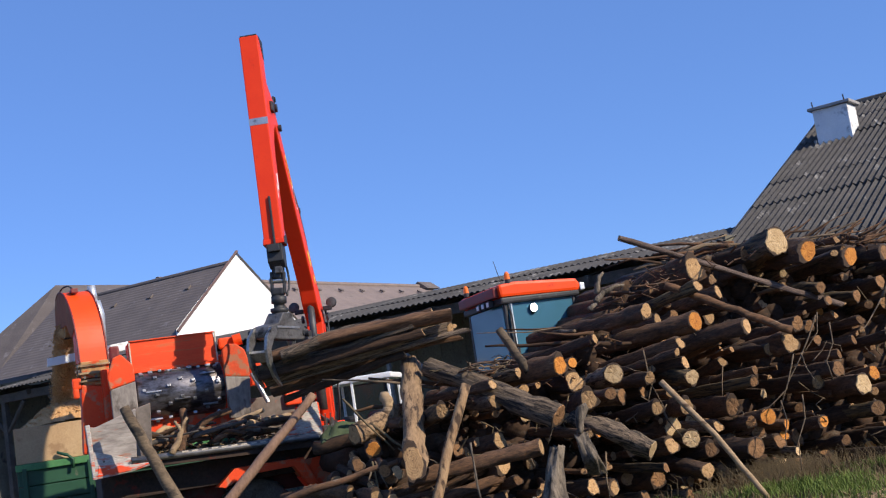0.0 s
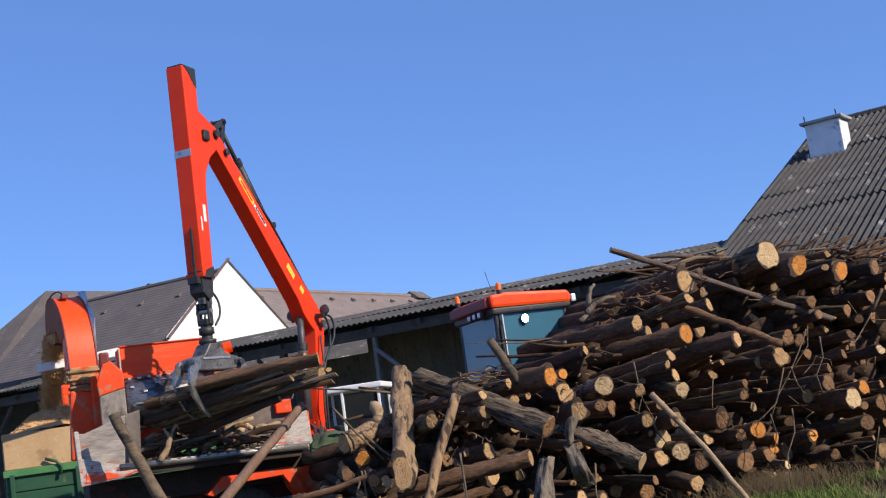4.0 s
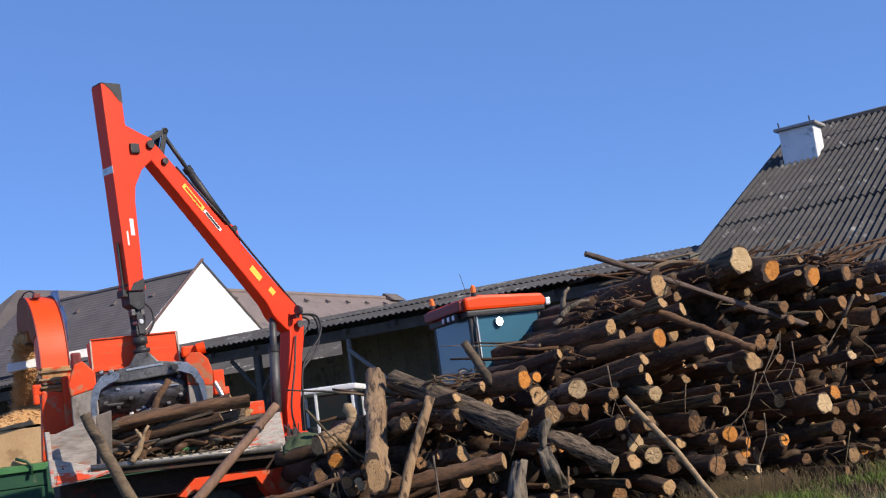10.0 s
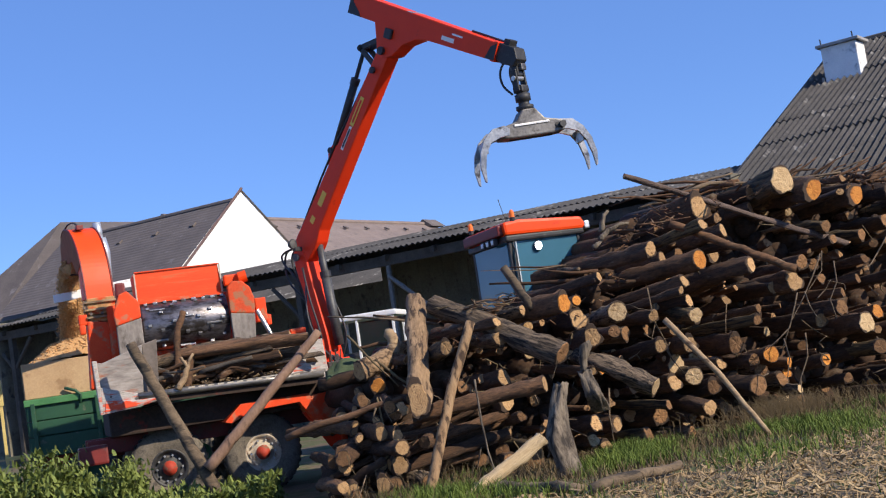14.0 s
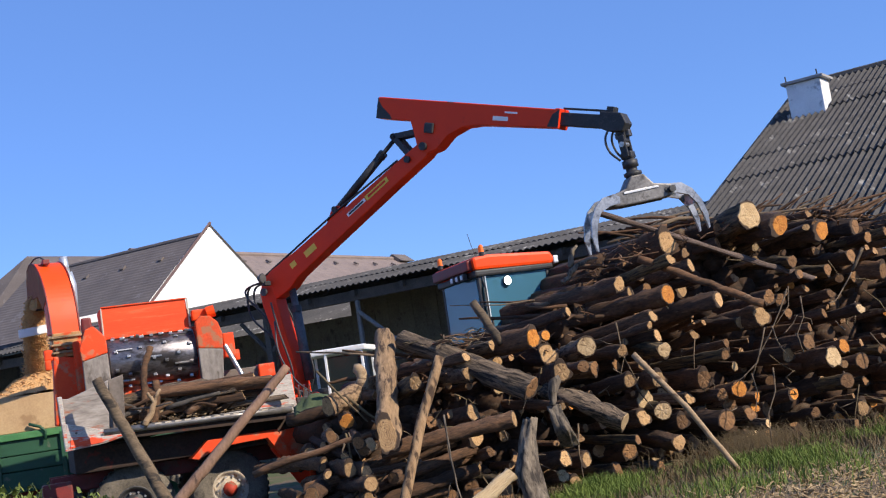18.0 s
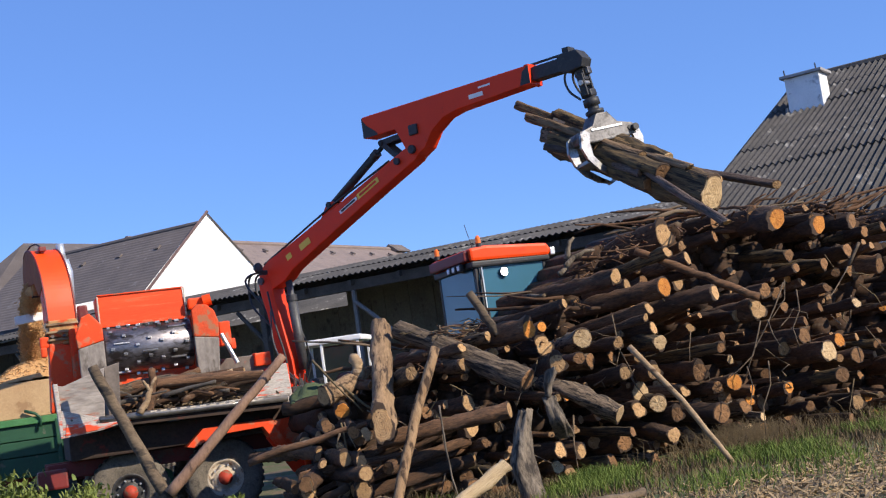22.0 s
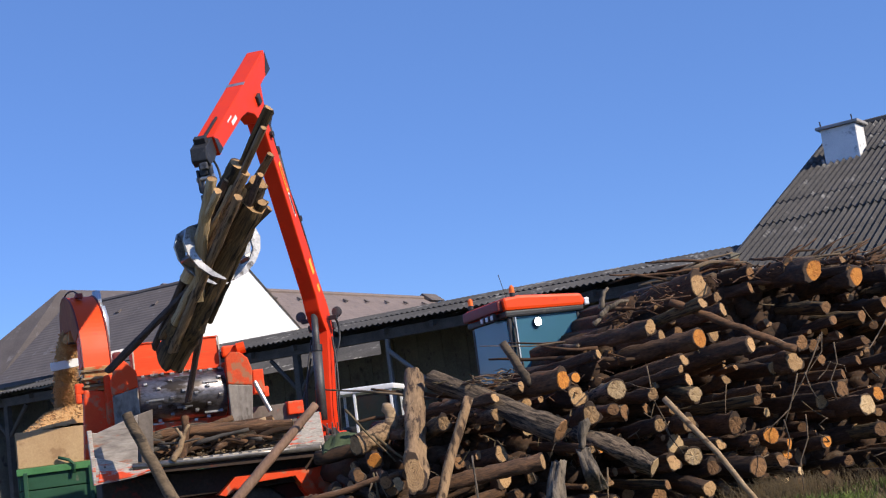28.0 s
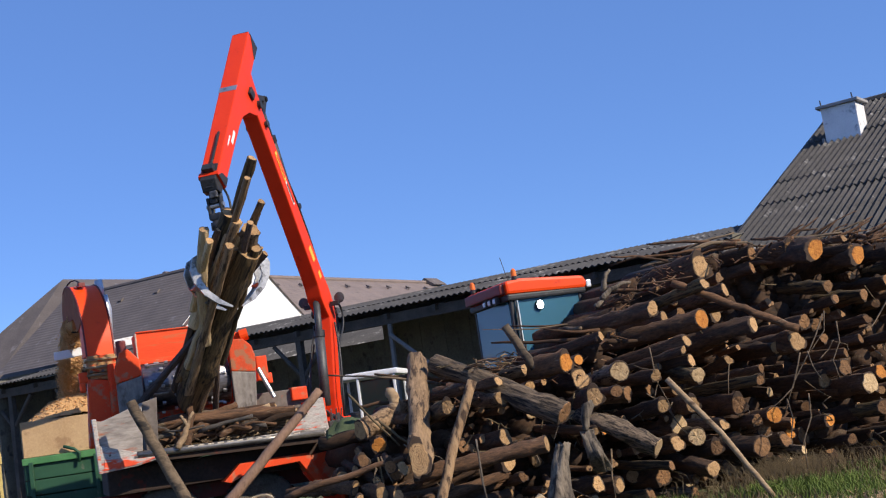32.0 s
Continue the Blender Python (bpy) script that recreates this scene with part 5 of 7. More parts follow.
def chip_heap():
    def h(i, j):
        x, y = i / 60, j / 36
        e = min(1.0, 9 * x, 9 * (1 - x)) ** 0.6 * min(1.0, 7 * y + 0.15, 7 * (1 - y)) ** 0.6
        peak = 0.25 * math.exp(-((x - 0.251) / 0.20) ** 2 - ((y - 0.240) / 0.34) ** 2) + 0.10 * math.exp(-((x - 0.55) / 0.3) ** 2)
        return -0.05 + e * (0.16 + peak) + 0.02 * noise.noise((x * 30, y * 20, 1.0)) + 0.012 * noise.noise((x * 90, y * 60, 4.0))
    bm = grid_sheet((0.03, 0.03, 2.34), (3.34, 0, 0), (0, 2.14, 0), 60, 36, h)
    ob = tagged(part("chip_heap", bm, CHIPS, None, "", True), "heap of fresh tan wood chips in the trailer", "wood chips", kind="stuff")
    ob.matrix_world = TRAILER_AT
    rng = random.Random(5)
    bits = []
    for k in range(3600):
        i, j = rng.uniform(1, 58), rng.uniform(1, 35)
        p = Vector((0.03 + 3.34 * i / 60, 0.03 + 2.14 * j / 36, 2.345 + h(i, j)))
        bits.append((Matrix.Translation(p) @ pose(0, 0, 0, rng.uniform(-40, 40), rng.uniform(-40, 40), rng.uniform(0, 360)), (rng.uniform(0.025, 0.06), rng.uniform(0.015, 0.03), 0.008)))
    ob = tagged(bits_mesh("loose_chips", bits, CHIPS), "loose wood chips lying on the heap", "wood chips", kind="stuff")
    ob.matrix_world = TRAILER_AT


chip_heap()


# chips fly from the flap over the trailer's side onto the heap
STREAM = [Vector((-5.82, 18.15, 3.56)), Vector((-6.14, 19.00, 3.40)), Vector((-6.39, 19.70, 3.14)), Vector((-6.56, 20.15, 2.87)), Vector((-6.68, 20.50, 2.60))]


def chip_spray(k):
    """One falling clump of chips below the spout, along its own z axis."""
    rng = random.Random(90 + k)
    bits = []
    w = 0.125 + 0.012 * k
    for i in range(1900):
        z = rng.uniform(-0.26, 0.26)
        a, q = rng.uniform(0, 6.28), w * (0.85 + abs(rng.gauss(0, 0.22)))
        p = Vector((q * math.cos(a), q * math.sin(a), z))
        s = rng.uniform(0.5, 1.2)
        bits.append((Matrix.Translation(p) @ pose(0, 0, 0, rng.uniform(0, 180), rng.uniform(0, 180), rng.uniform(0, 360)), (0.021 * s, 0.014 * s, 0.005)))
    ob = bits_mesh("chip_spray", bits, CHIPS)
    line = [(0.012 * math.sin(3 * z + k), 0.0, z * 0.27) for z in (-1, -0.8, -0.6, -0.4, -0.2, 0, 0.2, 0.4, 0.6, 0.8, 1)]
    core = tube(bmesh.new(), line, [w * f for f in (0.72, 0.86, 0.92, 0.96, 1.0, 1.0, 1.0, 0.96, 0.92, 0.86, 0.72)], 22)
    for v in core.verts:
        v.co += noise.noise_vector(v.co * 9 + Vector((k, 0, 0))) * 0.035 + noise.noise_vector(v.co * 28) * 0.02
    part("stream_core", core, CHIPS, ob)
    return tagged(ob, "wood chips falling from the chipper spout", "wood chips", "falling chips", kind="stuff")


SPRAYS = [chip_spray(k) for k in range(6)]


# ---- the log pile ----
PILE_O = Vector((-1.2, 14.2, 0))
PILE_F = Vector((math.cos(radians(25)), math.sin(radians(25)), 0))
PILE_B = Vector((-math.sin(radians(25)), math.cos(radians(25)), 0))
# sawn ends on the face of the pile: along, height, radius, tone (0 tan, 1 orange, 2 pale, 3 dark brown)
ENDS_1 = [(1.88, 1.85, 0.057, 0), (1.89, 1.65, 0.1, 0), (1.12, 1.62, 0.084, 0), (2.28, 1.96, 0.072, 0), (1.79, 1.16, 0.106, 0), (1.79, 0.84, 0.119, 0), (1.9, 0.65, 0.056, 3), (0.25, 0.69, 0.074, 0), (0.28, 0.54, 0.087, 0), (0.2, 0.35, 0.107, 0), (0.08, 0.08, 0.12, 3), (1.21, 0.26, 0.103, 3), (1.54, 0.29, 0.083, 3), (1.6, 0.06, 0.132, 3), (0.54, 0.05, 0.108, 3), (1.94, 0.17, 0.155, 3), (4.43, 2.55, 0.109, 0), (4.57, 2.39, 0.094, 0), (3.52, 2.25, 0.068, 0), (4.81, 2.04, 0.078, 0), (4.72, 1.93, 0.055, 0), (4.79, 1.77, 0.086, 0), (4.84, 1.57, 0.109, 2)]
ENDS_2 = [(2.89, 1.97, 0.118, 1), (3.09, 1.98, 0.067, 1), (3.04, 1.74, 0.125, 0), (3.65, 1.76, 0.128, 2), (4.18, 1.65, 0.084, 0), (4.23, 1.76, 0.061, 0), (3.52, 1.51, 0.075, 3), (3.68, 1.47, 0.105, 3), (3.17, 1.48, 0.118, 0), (4.14, 1.23, 0.084, 0), (4.6, 1.19, 0.1, 0), (4.31, 0.97, 0.145, 2), (4.53, 0.77, 0.115, 2), (3.24, 1.16, 0.089, 0), (3.04, 1.05, 0.051, 0), (3.19, 1.03, 0.051, 1), (4.2, 0.73, 0.099, 0), (4.44, 0.42, 0.076, 0), (4.33, 0.26, 0.068, 3), (3.86, 0.37, 0.12, 3), (4.02, 0.47, 0.06, 3), (2.9, 0.41, 0.101, 0), (3.22, 0.34, 0.102, 0)]
ENDS_3 = [(2.8, 0.21, 0.079, 2), (2.96, 0.05, 0.094, 0), (3.84, 0.05, 0.067, 3), (4.25, 0.07, 0.083, 3), (3.59, 0.14, 0.104, 3), (5.4, 3.05, 0.162, 0), (5.38, 2.8, 0.073, 0), (5.69, 2.68, 0.098, 0), (5.72, 2.48, 0.065, 3), (5.16, 2.31, 0.135, 1), (5.71, 2.12, 0.097, 0), (6, 2.13, 0.123, 0), (7.54, 3.11, 0.175, 1), (6.87, 2.1, 0.11, 3), (7.51, 2.57, 0.095, 0), (8.29, 2.96, 0.161, 1), (7.58, 2.35, 0.078, 0), (8.15, 3.08, 0.062, 3), (8.11, 2.38, 0.097, 3), (8.65, 2.55, 0.108, 3), (8.95, 2.97, 0.128, 3), (6.24, 1.79, 0.099, 0), (6.62, 1.83, 0.133, 0)]
ENDS_4 = [(7.12, 1.82, 0.076, 3), (7.76, 1.74, 0.069, 0), (7.41, 1.57, 0.068, 0), (7.31, 1.37, 0.111, 0), (8.01, 2.01, 0.061, 3), (8.47, 1.73, 0.071, 2), (6.86, 1.23, 0.1, 2), (7.66, 1.1, 0.146, 2), (7.92, 1.23, 0.104, 1), (8.16, 0.97, 0.114, 0), (5.79, 1.37, 0.064, 3), (5.88, 1.53, 0.073, 3), (7.3, 0.76, 0.11, 0), (6.77, 0.67, 0.091, 1), (5.85, 0.88, 0.113, 1), (6.11, 0.74, 0.081, 1), (6.01, 0.6, 0.065, 1), (5.32, 1.09, 0.119, 3), (5.62, 0.72, 0.104, 3), (5.55, 0.86, 0.08, 3), (5, 0.87, 0.07, 0), (7.76, 0.73, 0.103, 3), (7.87, 0.32, 0.112, 0)]
ENDS_5 = [(7.02, 0.39, 0.075, 0), (5.49, 0.5, 0.135, 3), (5.9, 0.53, 0.088, 3), (6.15, 0.36, 0.057, 2), (6.1, 0.19, 0.089, 3), (4.77, 0.59, 0.093, 3), (4.64, 0.34, 0.108, 0), (4.85, 0.31, 0.077, 3), (7.68, 0.11, 0.077, 0), (5.12, 0.65, 0.094, 3)]
TONES = ("tan", "orange", "pale", "dark brown")


def log_body(seed, bend=0.0, sides=18, rings=18, knots=4, lobes=0.0):
    """A log of length 1 and radius 1 along x, uneven, tapering, with stubs of branches."""
    rng = random.Random(seed)
    bm = bmesh.new()
    phase, kx = rng.uniform(0, 6), [(rng.uniform(0.1, 0.9), rng.uniform(0, 6.28)) for _ in range(knots)]
    rows = []
    for i in range(rings + 1):
        u = i / rings
        ring = []
        for k in range(sides):
            a = 2 * math.pi * k / sides
            r = (1.0 - 0.14 * u) * (1 + 0.09 * math.sin(3 * a + phase + 3 * u) + 0.05 * math.sin(2 * a - 5 * u + seed) + 0.07 * rng.uniform(-1, 1) + 0.26 * noise.noise((u * 9 + seed, 1.6 * math.cos(a), 1.6 * math.sin(a) + seed)))
            r *= 1 + lobes * (math.cos(2 * a + phase) + 0.5 * math.cos(3 * a + 2 * phase))
            for cu, ca in kx:
                r += 0.25 * math.exp(-((u - cu) / 0.035) ** 2) * max(0, math.cos(a - ca)) ** 6
            off = bend * math.sin(u * math.pi * 1.1 + phase)
            ring.append(bm.verts.new((u, r * math.cos(a) + off, r * math.sin(a) + 0.5 * bend * math.sin(u * 4 + seed))))
        rows.append(ring)
    for r0, r1 in zip(rows, rows[1:]):
        for k in range(sides):
            bm.faces.new((r0[k], r0[(k + 1) % sides], r1[(k + 1) % sides], r1[k]))
    cap = bm.faces.new(rows[-1])
    cap.material_index = 1
    me = bpy.data.meshes.new("log")
    bm.to_mesh(me)
    end = [v.co.copy() for v in rows[0]]
    bm.free()
    me.polygons.foreach_set("use_smooth", [p.material_index == 0 for p in me.polygons])
    # sawn face: slightly proud, with a chamfered bark rim
    cm = bmesh.new()
    c0 = sum(end, Vector()) / len(end)
    cx = lambda v, s, x: (x, c0.y + (v.y - c0.y) * s, c0.z + (v.z - c0.z) * s)
    o = [cm.verts.new(cx(v, 1.0, 0.0)) for v in end]
    a = [cm.verts.new(cx(v, 0.94, -0.006)) for v in end]
    b = [cm.verts.new(cx(v, 0.45, -0.007 + 0.002 * rng.uniform(-1, 1))) for v in end]
    c = cm.verts.new((-0.006, c0.y, c0.z))
    for k in range(sides):
        q = (k + 1) % sides
        cm.faces.new((o[k], a[k], a[q], o[q]))
        cm.faces.new((a[k], b[k], b[q], a[q]))
        cm.faces.new((b[k], c, b[q]))
    face = bpy.data.meshes.new("cut_face")
    cm.to_mesh(face)
    cm.free()
    return me, face


BODIES = {}
for wood_name, wood in (("bark", LOG_BARK), ("grey", LOG_GREY), ("tan", LOG_TAN), ("split", LOG_SPLIT), ("pale", PALE), ("dark", LOG_DARK), ("furrow", LOG_FURROW), ("rotten", LOG_ROTTEN)):
    BODIES[wood_name] = []
    for k in range(7):
        me, face = log_body(k * 7 + 3, (0.0, 0.25, 0.5, 0.1, 0.9, 0.2, 0.35)[k], lobes=(0, 0.05, 0, 0.08, 0.04, 0.17, 0.22)[k])
        me.materials.append(wood)
        # saws never cut quite square
        for m in (me, face):
            for v in m.vertices:
                v.co.x += 0.011 * (v.co.y * math.cos(2.4 * k) + v.co.z * math.sin(2.4 * k)) * max(0.0, 1 - 6 * v.co.x)
        me.materials.append(CUTS[0])
        faces = []
        for c in CUTS:
            fm = face.copy()
            fm.materials.append(c)
            faces.append(fm)
        BODIES[wood_name].append((me, faces))


def log(m, length, r, tone=0, wood="bark", shape=0, label="", category="log", group="logs of the pile", name="log"):
    """A log whose sawn end is at m's origin and which runs along m's x axis."""
    me, faces = BODIES[wood][shape % 7]
    ob = new(name, me)
    ob.matrix_world = m @ Matrix.Diagonal((length, r, r, 1))
    cf = new("cut_face", faces[tone])
    cf.parent = ob
    tagged(ob, label or "%s log with a %s sawn end" % ({"bark": "dark barked", "grey": "weathered grey", "tan": "peeled tan", "split": "mossy brown", "pale": "freshly split pale", "dark": "dark branch", "furrow": "grey furrowed", "rotten": "rotten split"}[wood], TONES[tone]), category, group)
    return ob


def pile_top(s):
    pts = ((-1.4, 0.3), (-0.9, 0.85), (0.0, 1.45), (1.0, 1.75), (2.2, 1.95), (3.2, 2.0), (3.9, 2.45), (5.0, 3.2), (6.3, 3.35), (7.5, 3.4), (9.0, 3.25), (10.6, 3.1))
    for (a, za), (b, zb) in zip(pts, pts[1:]):
        if s <= b:
            return za + (zb - za) * (s - a) / (b - a)
    return pts[-1][1]


def on_face(s, z, back=0.0):
    return PILE_O + PILE_F * s + PILE_B * (z * math.tan(radians(12)) + back) + UP * z


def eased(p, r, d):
    """An end d metres behind the pile's face, or proud of it, slid and scaled along the camera's sight line."""
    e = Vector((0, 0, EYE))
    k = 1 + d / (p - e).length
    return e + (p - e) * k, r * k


def build_pile():
    rng = random.Random(11)
    placed = []
    heading = 113.0
    for s, z, r, tone in ENDS_1 + ENDS_2 + ENDS_3 + ENDS_4 + ENDS_5:
        z = max(z, r * 0.9)
        placed.append((s, z, r))
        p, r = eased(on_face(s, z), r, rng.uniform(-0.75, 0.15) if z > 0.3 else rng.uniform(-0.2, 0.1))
        high = z > 1.8 and s < 6.3
        m = axes(p, 133 + rng.uniform(-9, 9) if high else heading + rng.uniform(-15, 15), rng.uniform(-9, -3) if high else rng.uniform(-7, 4))
        wood = rng.choice(("bark", "bark", "bark", "bark", "bark", "grey", "split"))
        if s > 6.3 and rng.random() < 0.5:
            tone = 3 if tone == 0 else 0 if tone == 2 else tone
        shape = 6 if r > 0.155 and tone else rng.randrange(7)
        log(m, rng.uniform(1.7, 2.3) if high else rng.uniform(2.2, 2.9) if s > 0.7 else 1.0, r * 1.04, tone, wood, shape)
    # smaller logs between and behind them, shade there put into mostly brown ends
    tries, thin = 0, []
    while tries < 14000 and len(placed) < 345:
        tries += 1
        s, r = rng.uniform(-0.55, 10.4), rng.choice((0.035, 0.045, 0.055, 0.065, 0.075, 0.09, 0.12))
        z = rng.uniform(r * 0.8, max(r, pile_top(s) - r))
        if any((s - a) ** 2 + (z - b) ** 2 < (0.88 * (r + q)) ** 2 for a, b, q in placed):
            continue
        placed.append((s, z, r))
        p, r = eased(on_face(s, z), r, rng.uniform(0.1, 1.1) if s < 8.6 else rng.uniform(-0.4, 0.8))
        m = axes(p, heading + rng.uniform(-24, 24), rng.uniform(-15, -4) if z > 1.7 and s < 6 else rng.uniform(-9, 6))
        if r < 0.06:
            thin.append((m, rng.uniform(1.3, 2.2) if s > 0.7 else 0.8, r, rng.randrange(7)))
            continue
        log(m, rng.uniform(1.5, 2.4) if s > 0.7 else 0.9, r, rng.choice((0, 0, 3, 3, 3, 2)) if s < 6 else rng.choice((0, 3, 3, 3, 1)), rng.choice(("bark", "bark", "bark", "bark", "grey" if s < 6 else "split")), rng.randrange(7))
    # the thinnest, past counting, in one mesh
    vs, fs, ms = [], [], []
    for m, ln, r, k in thin:
        me, faces = BODIES["bark"][k]
        at = m @ Matrix.Diagonal((ln, r, r, 1))
        for piece, slot in ((me, 0), (faces[0], 1)):
            n = len(vs)
            vs += [at @ v.co for v in piece.vertices]
            fs += [tuple(n + i for i in p.vertices) for p in piece.polygons]
            ms += [1 if slot or p.material_index else 0 for p in piece.polygons]
    me = bpy.data.meshes.new("thin_logs")
    me.from_pydata(vs, [], fs)
    me.materials.append(BARK)
    me.materials.append(SAWN_ENDS)
    me.polygons.foreach_set("material_index", ms)
    tagged(new("thin_logs", me), "thin dark sticks wedged between the logs of the pile", "sticks", kind="stuff")
    # logs deeper in the heap, seen only in the gaps
    bm = bmesh.new()
    for row in range(15):
        for k in range(48):
            s, z = -1.3 + k * 0.25 + 0.125 * (row % 2), 0.11 + row * 0.22
            if z > pile_top(s) - 0.12 or s < 0.5:
                continue
            p = on_face(s, z, 0.75 + rng.uniform(0, 0.5))
            d = pose(0, 0, 0, 0, rng.uniform(-3, 3), heading + rng.uniform(-8, 8)).to_3x3() @ Vector((1, 0, 0))
            tube(bm, [p, p + d * 0.9, p + d * 1.8], 0.15, 8)
            q = p + PILE_B * 0.9 + PILE_F * 0.12
            tube(bm, [q, q + d * 1.2], 0.16, 6)
    tagged(part("heap_core", bm, BARK, None, "", True), "dark logs deep inside the pile", "logs", kind="stuff")


build_pile()


def stick(pts, r0, r1, material, label, name="branch", seg=8, group="loose branches"):
    """A crooked branch through a few points, refined and roughened."""
    wild = 0.35 if name == "leaning_pole" else 1.0
    rng = random.Random(len(pts) * 100 + int(abs(pts[0][0]) * 1000))
    P = [Vector(p) for p in pts]
    fine = []
    for a, b in zip(P, P[1:]):
        n = max(3, int((b - a).length / 0.14))
        for k in range(n):
            u = k / n
            fine.append(a.lerp(b, u) + Vector((rng.uniform(-1, 1), rng.uniform(-1, 1), rng.uniform(-1, 1))) * r0 * 0.28 * wild)
    fine.append(P[-1])
    n = len(fine) - 1
    radii = [(r0 + (r1 - r0) * i / n) * rng.uniform(1 - 0.12 * wild, 1 + 0.12 * wild) for i in range(n + 1)]
    bm = tube(bmesh.new(), fine, radii, seg)
    if name == "stump":
        for v in bm.verts:
            v.co += noise.noise_vector(v.co * 5.0) * 0.05 + noise.noise_vector(v.co * 14.0) * 0.02
    return tagged(part(name, bm, material, None, "", True), label, "branch", group)


# poles and odd logs leaning on the pile and the chipper
stick([(-4.36, 15.65, 2.28), (-3.90, 15.55, 1.25), (-3.30, 15.3, 0.0)], 0.068, 0.085, BARK_GREY, "grey crooked pole leaning by the feed table", "leaning_pole", 10)
stick([(-1.96, 15.9, 2.08), (-2.7, 15.6, 1.35), (-3.49, 15.29, 0.57)], 0.056, 0.074, BARK_RED, "reddish peeled pole leaning by the feed table", "leaning_pole", 10)
stick([(0.02, 14.3, 1.88), (-0.33, 14.1, 1.10), (-0.72, 13.7, 0.02)], 0.058, 0.062, PEELING, "peeled tan pole standing against the pile", "leaning_pole", 10)
stick([(2.42, 15.25, 1.57), (2.9, 14.95, 0.85), (3.36, 14.75, 0.02)], 0.04, 0.035, BARK_TAN, "thin tan pole leaning on the pile", "leaning_pole", 8)
stick([(0.55, 15.7, 2.55), (0.83, 15.5, 1.94)], 0.05, 0.06, BARK_GREY, "short grey stick on top of the pile")
standing = log(axes((-0.71, 13.95, 1.10), 88, 29), 2.5, 0.135, 0, "tan", 3, "tan-brown barked log standing up out of the pile")
# its slanted lower end is sheared so that the face in view catches the sun
for ob in (standing, standing.children[0]):
    ob.data = ob.data.copy()
    for v in ob.data.vertices:
        v.co.x += 0.055 * v.co.z * max(0.0, 1 - 8 * v.co.x)
log(axes((-1.42, 14.95, 1.50), 40, 14), 0.75, 0.125, 0, "tan", 1, "short forked tan log on the pile")
stick([(-1.0, 15.25, 1.62), (-0.95, 15.25, 1.8), (-1.0, 15.25, 1.95)], 0.10, 0.06, BARK_TAN, "stub of a forked branch")
log(axes((-1.20, 14.8, 1.30), 100, 8), 1.2, 0.10, 1, "bark", 2, "dark barked log with a small fork")
stick([(-1.5, 15.0, 1.95), (-1.25, 14.85, 1.62), (-0.95, 14.75, 1.25)], 0.018, 0.01, DEAD, "pale crooked twig on the pile", "twig", 5)
stick([(-1.2, 15.0, 1.6), (-0.95, 14.85, 1.35), (-0.75, 14.75, 1.2)], 0.022, 0.012, DEAD, "pale crooked twig on the pile", "twig", 5)
log(axes((0.76, 14.25, 1.04), 172, -6), 1.6, 0.095, 0, "bark", 0, "long dark log lying across the pile")
log(axes((1.06, 14.68, 1.37), 147, 24), 1.95, 0.145, 3, "furrow", 2, "thick grey furrowed log lying across the pile")
log(axes((2.12, 14.88, 0.79), 143, 25), 1.2, 0.12, 2, "furrow", 4, "weathered grey log with a broken pale end")


def root_stump(pts, r0, r1, label, seed):
    """A weathered stump: twisted ridges, torn top, spreading foot."""
    P = bend(pts, 9)
    n, seg = len(P) - 1, 22
    bm = bmesh.new()
    rings = []
    for i, p in enumerate(P):
        u = i / n
        ring = []
        for k in range(seg):
            a = 2 * math.pi * k / seg
            r = (r0 + (r1 - r0) * u ** 1.6) * (1 + 0.20 * math.sin(4 * a + 3.0 * u + seed) + 0.12 * math.sin(7 * a - 4 * u) + 0.25 * noise.noise((2 * math.cos(a) + seed, 2 * math.sin(a), u * 4)))
            tear = 0.07 * noise.noise((3 * math.cos(a), 3 * math.sin(a), seed)) if i == 0 else 0.0
            ring.append(bm.verts.new(p + Vector((r * math.cos(a), 0.8 * r * math.sin(a), tear))))
        rings.append(ring)
    for q0, q1 in zip(rings, rings[1:]):
        for k in range(seg):
            bm.faces.new((q0[k], q1[k], q1[(k + 1) % seg], q0[(k + 1) % seg]))
    bm.faces.new(rings[0])
    bm.faces.new(rings[-1][::-1])
    bmesh.ops.recalc_face_normals(bm, faces=bm.faces)
    return tagged(part("stump", bm, BARK_SILVER, None, "", True), label, "stump", "stumps at the pile")


root_stump([(0.94, 14.05, 1.02), (0.86, 13.95, 0.74), (0.81, 13.85, 0.40), (0.90, 13.75, 0.0)], 0.075, 0.16, "grey weathered stump leaning on the pile", 1)
root_stump([(1.26, 14.46, 1.10), (1.29, 14.40, 0.96), (1.34, 14.40, 0.80), (1.40, 14.75, 0.60)], 0.08, 0.10, "grey gnarled root end in the pile", 5)
log(axes((0.60, 13.35, 0.50), 197, -28), 1.05, 0.075, 2, "pale", 1, "pale split billet lying in the grass", name="billet")
stick([(-2.35, 14.5, 0.85), (-1.6, 14.4, 1.0), (-0.9, 14.3, 1.12)], 0.045, 0.03, BARK, "dark branch at the foot of the pile")
stick([(-1.9, 14.5, 0.1), (-1.2, 14.1, 0.45)], 0.07, 0.05, BARK, "dark branch at the foot of the pile")
stick([(-0.22, 13.3, 0.06), (0.25, 12.8, 0.08), (0.85, 12.1, 0.06)], 0.07, 0.055, BARK_GREY, "grey branch lying in the grass")
stick([(0.95, 12.0, 0.06), (1.40, 12.25, 0.09), (1.92, 12.62, 0.09)], 0.06, 0.045, BARK_GREY, "grey branch lying in the straw")
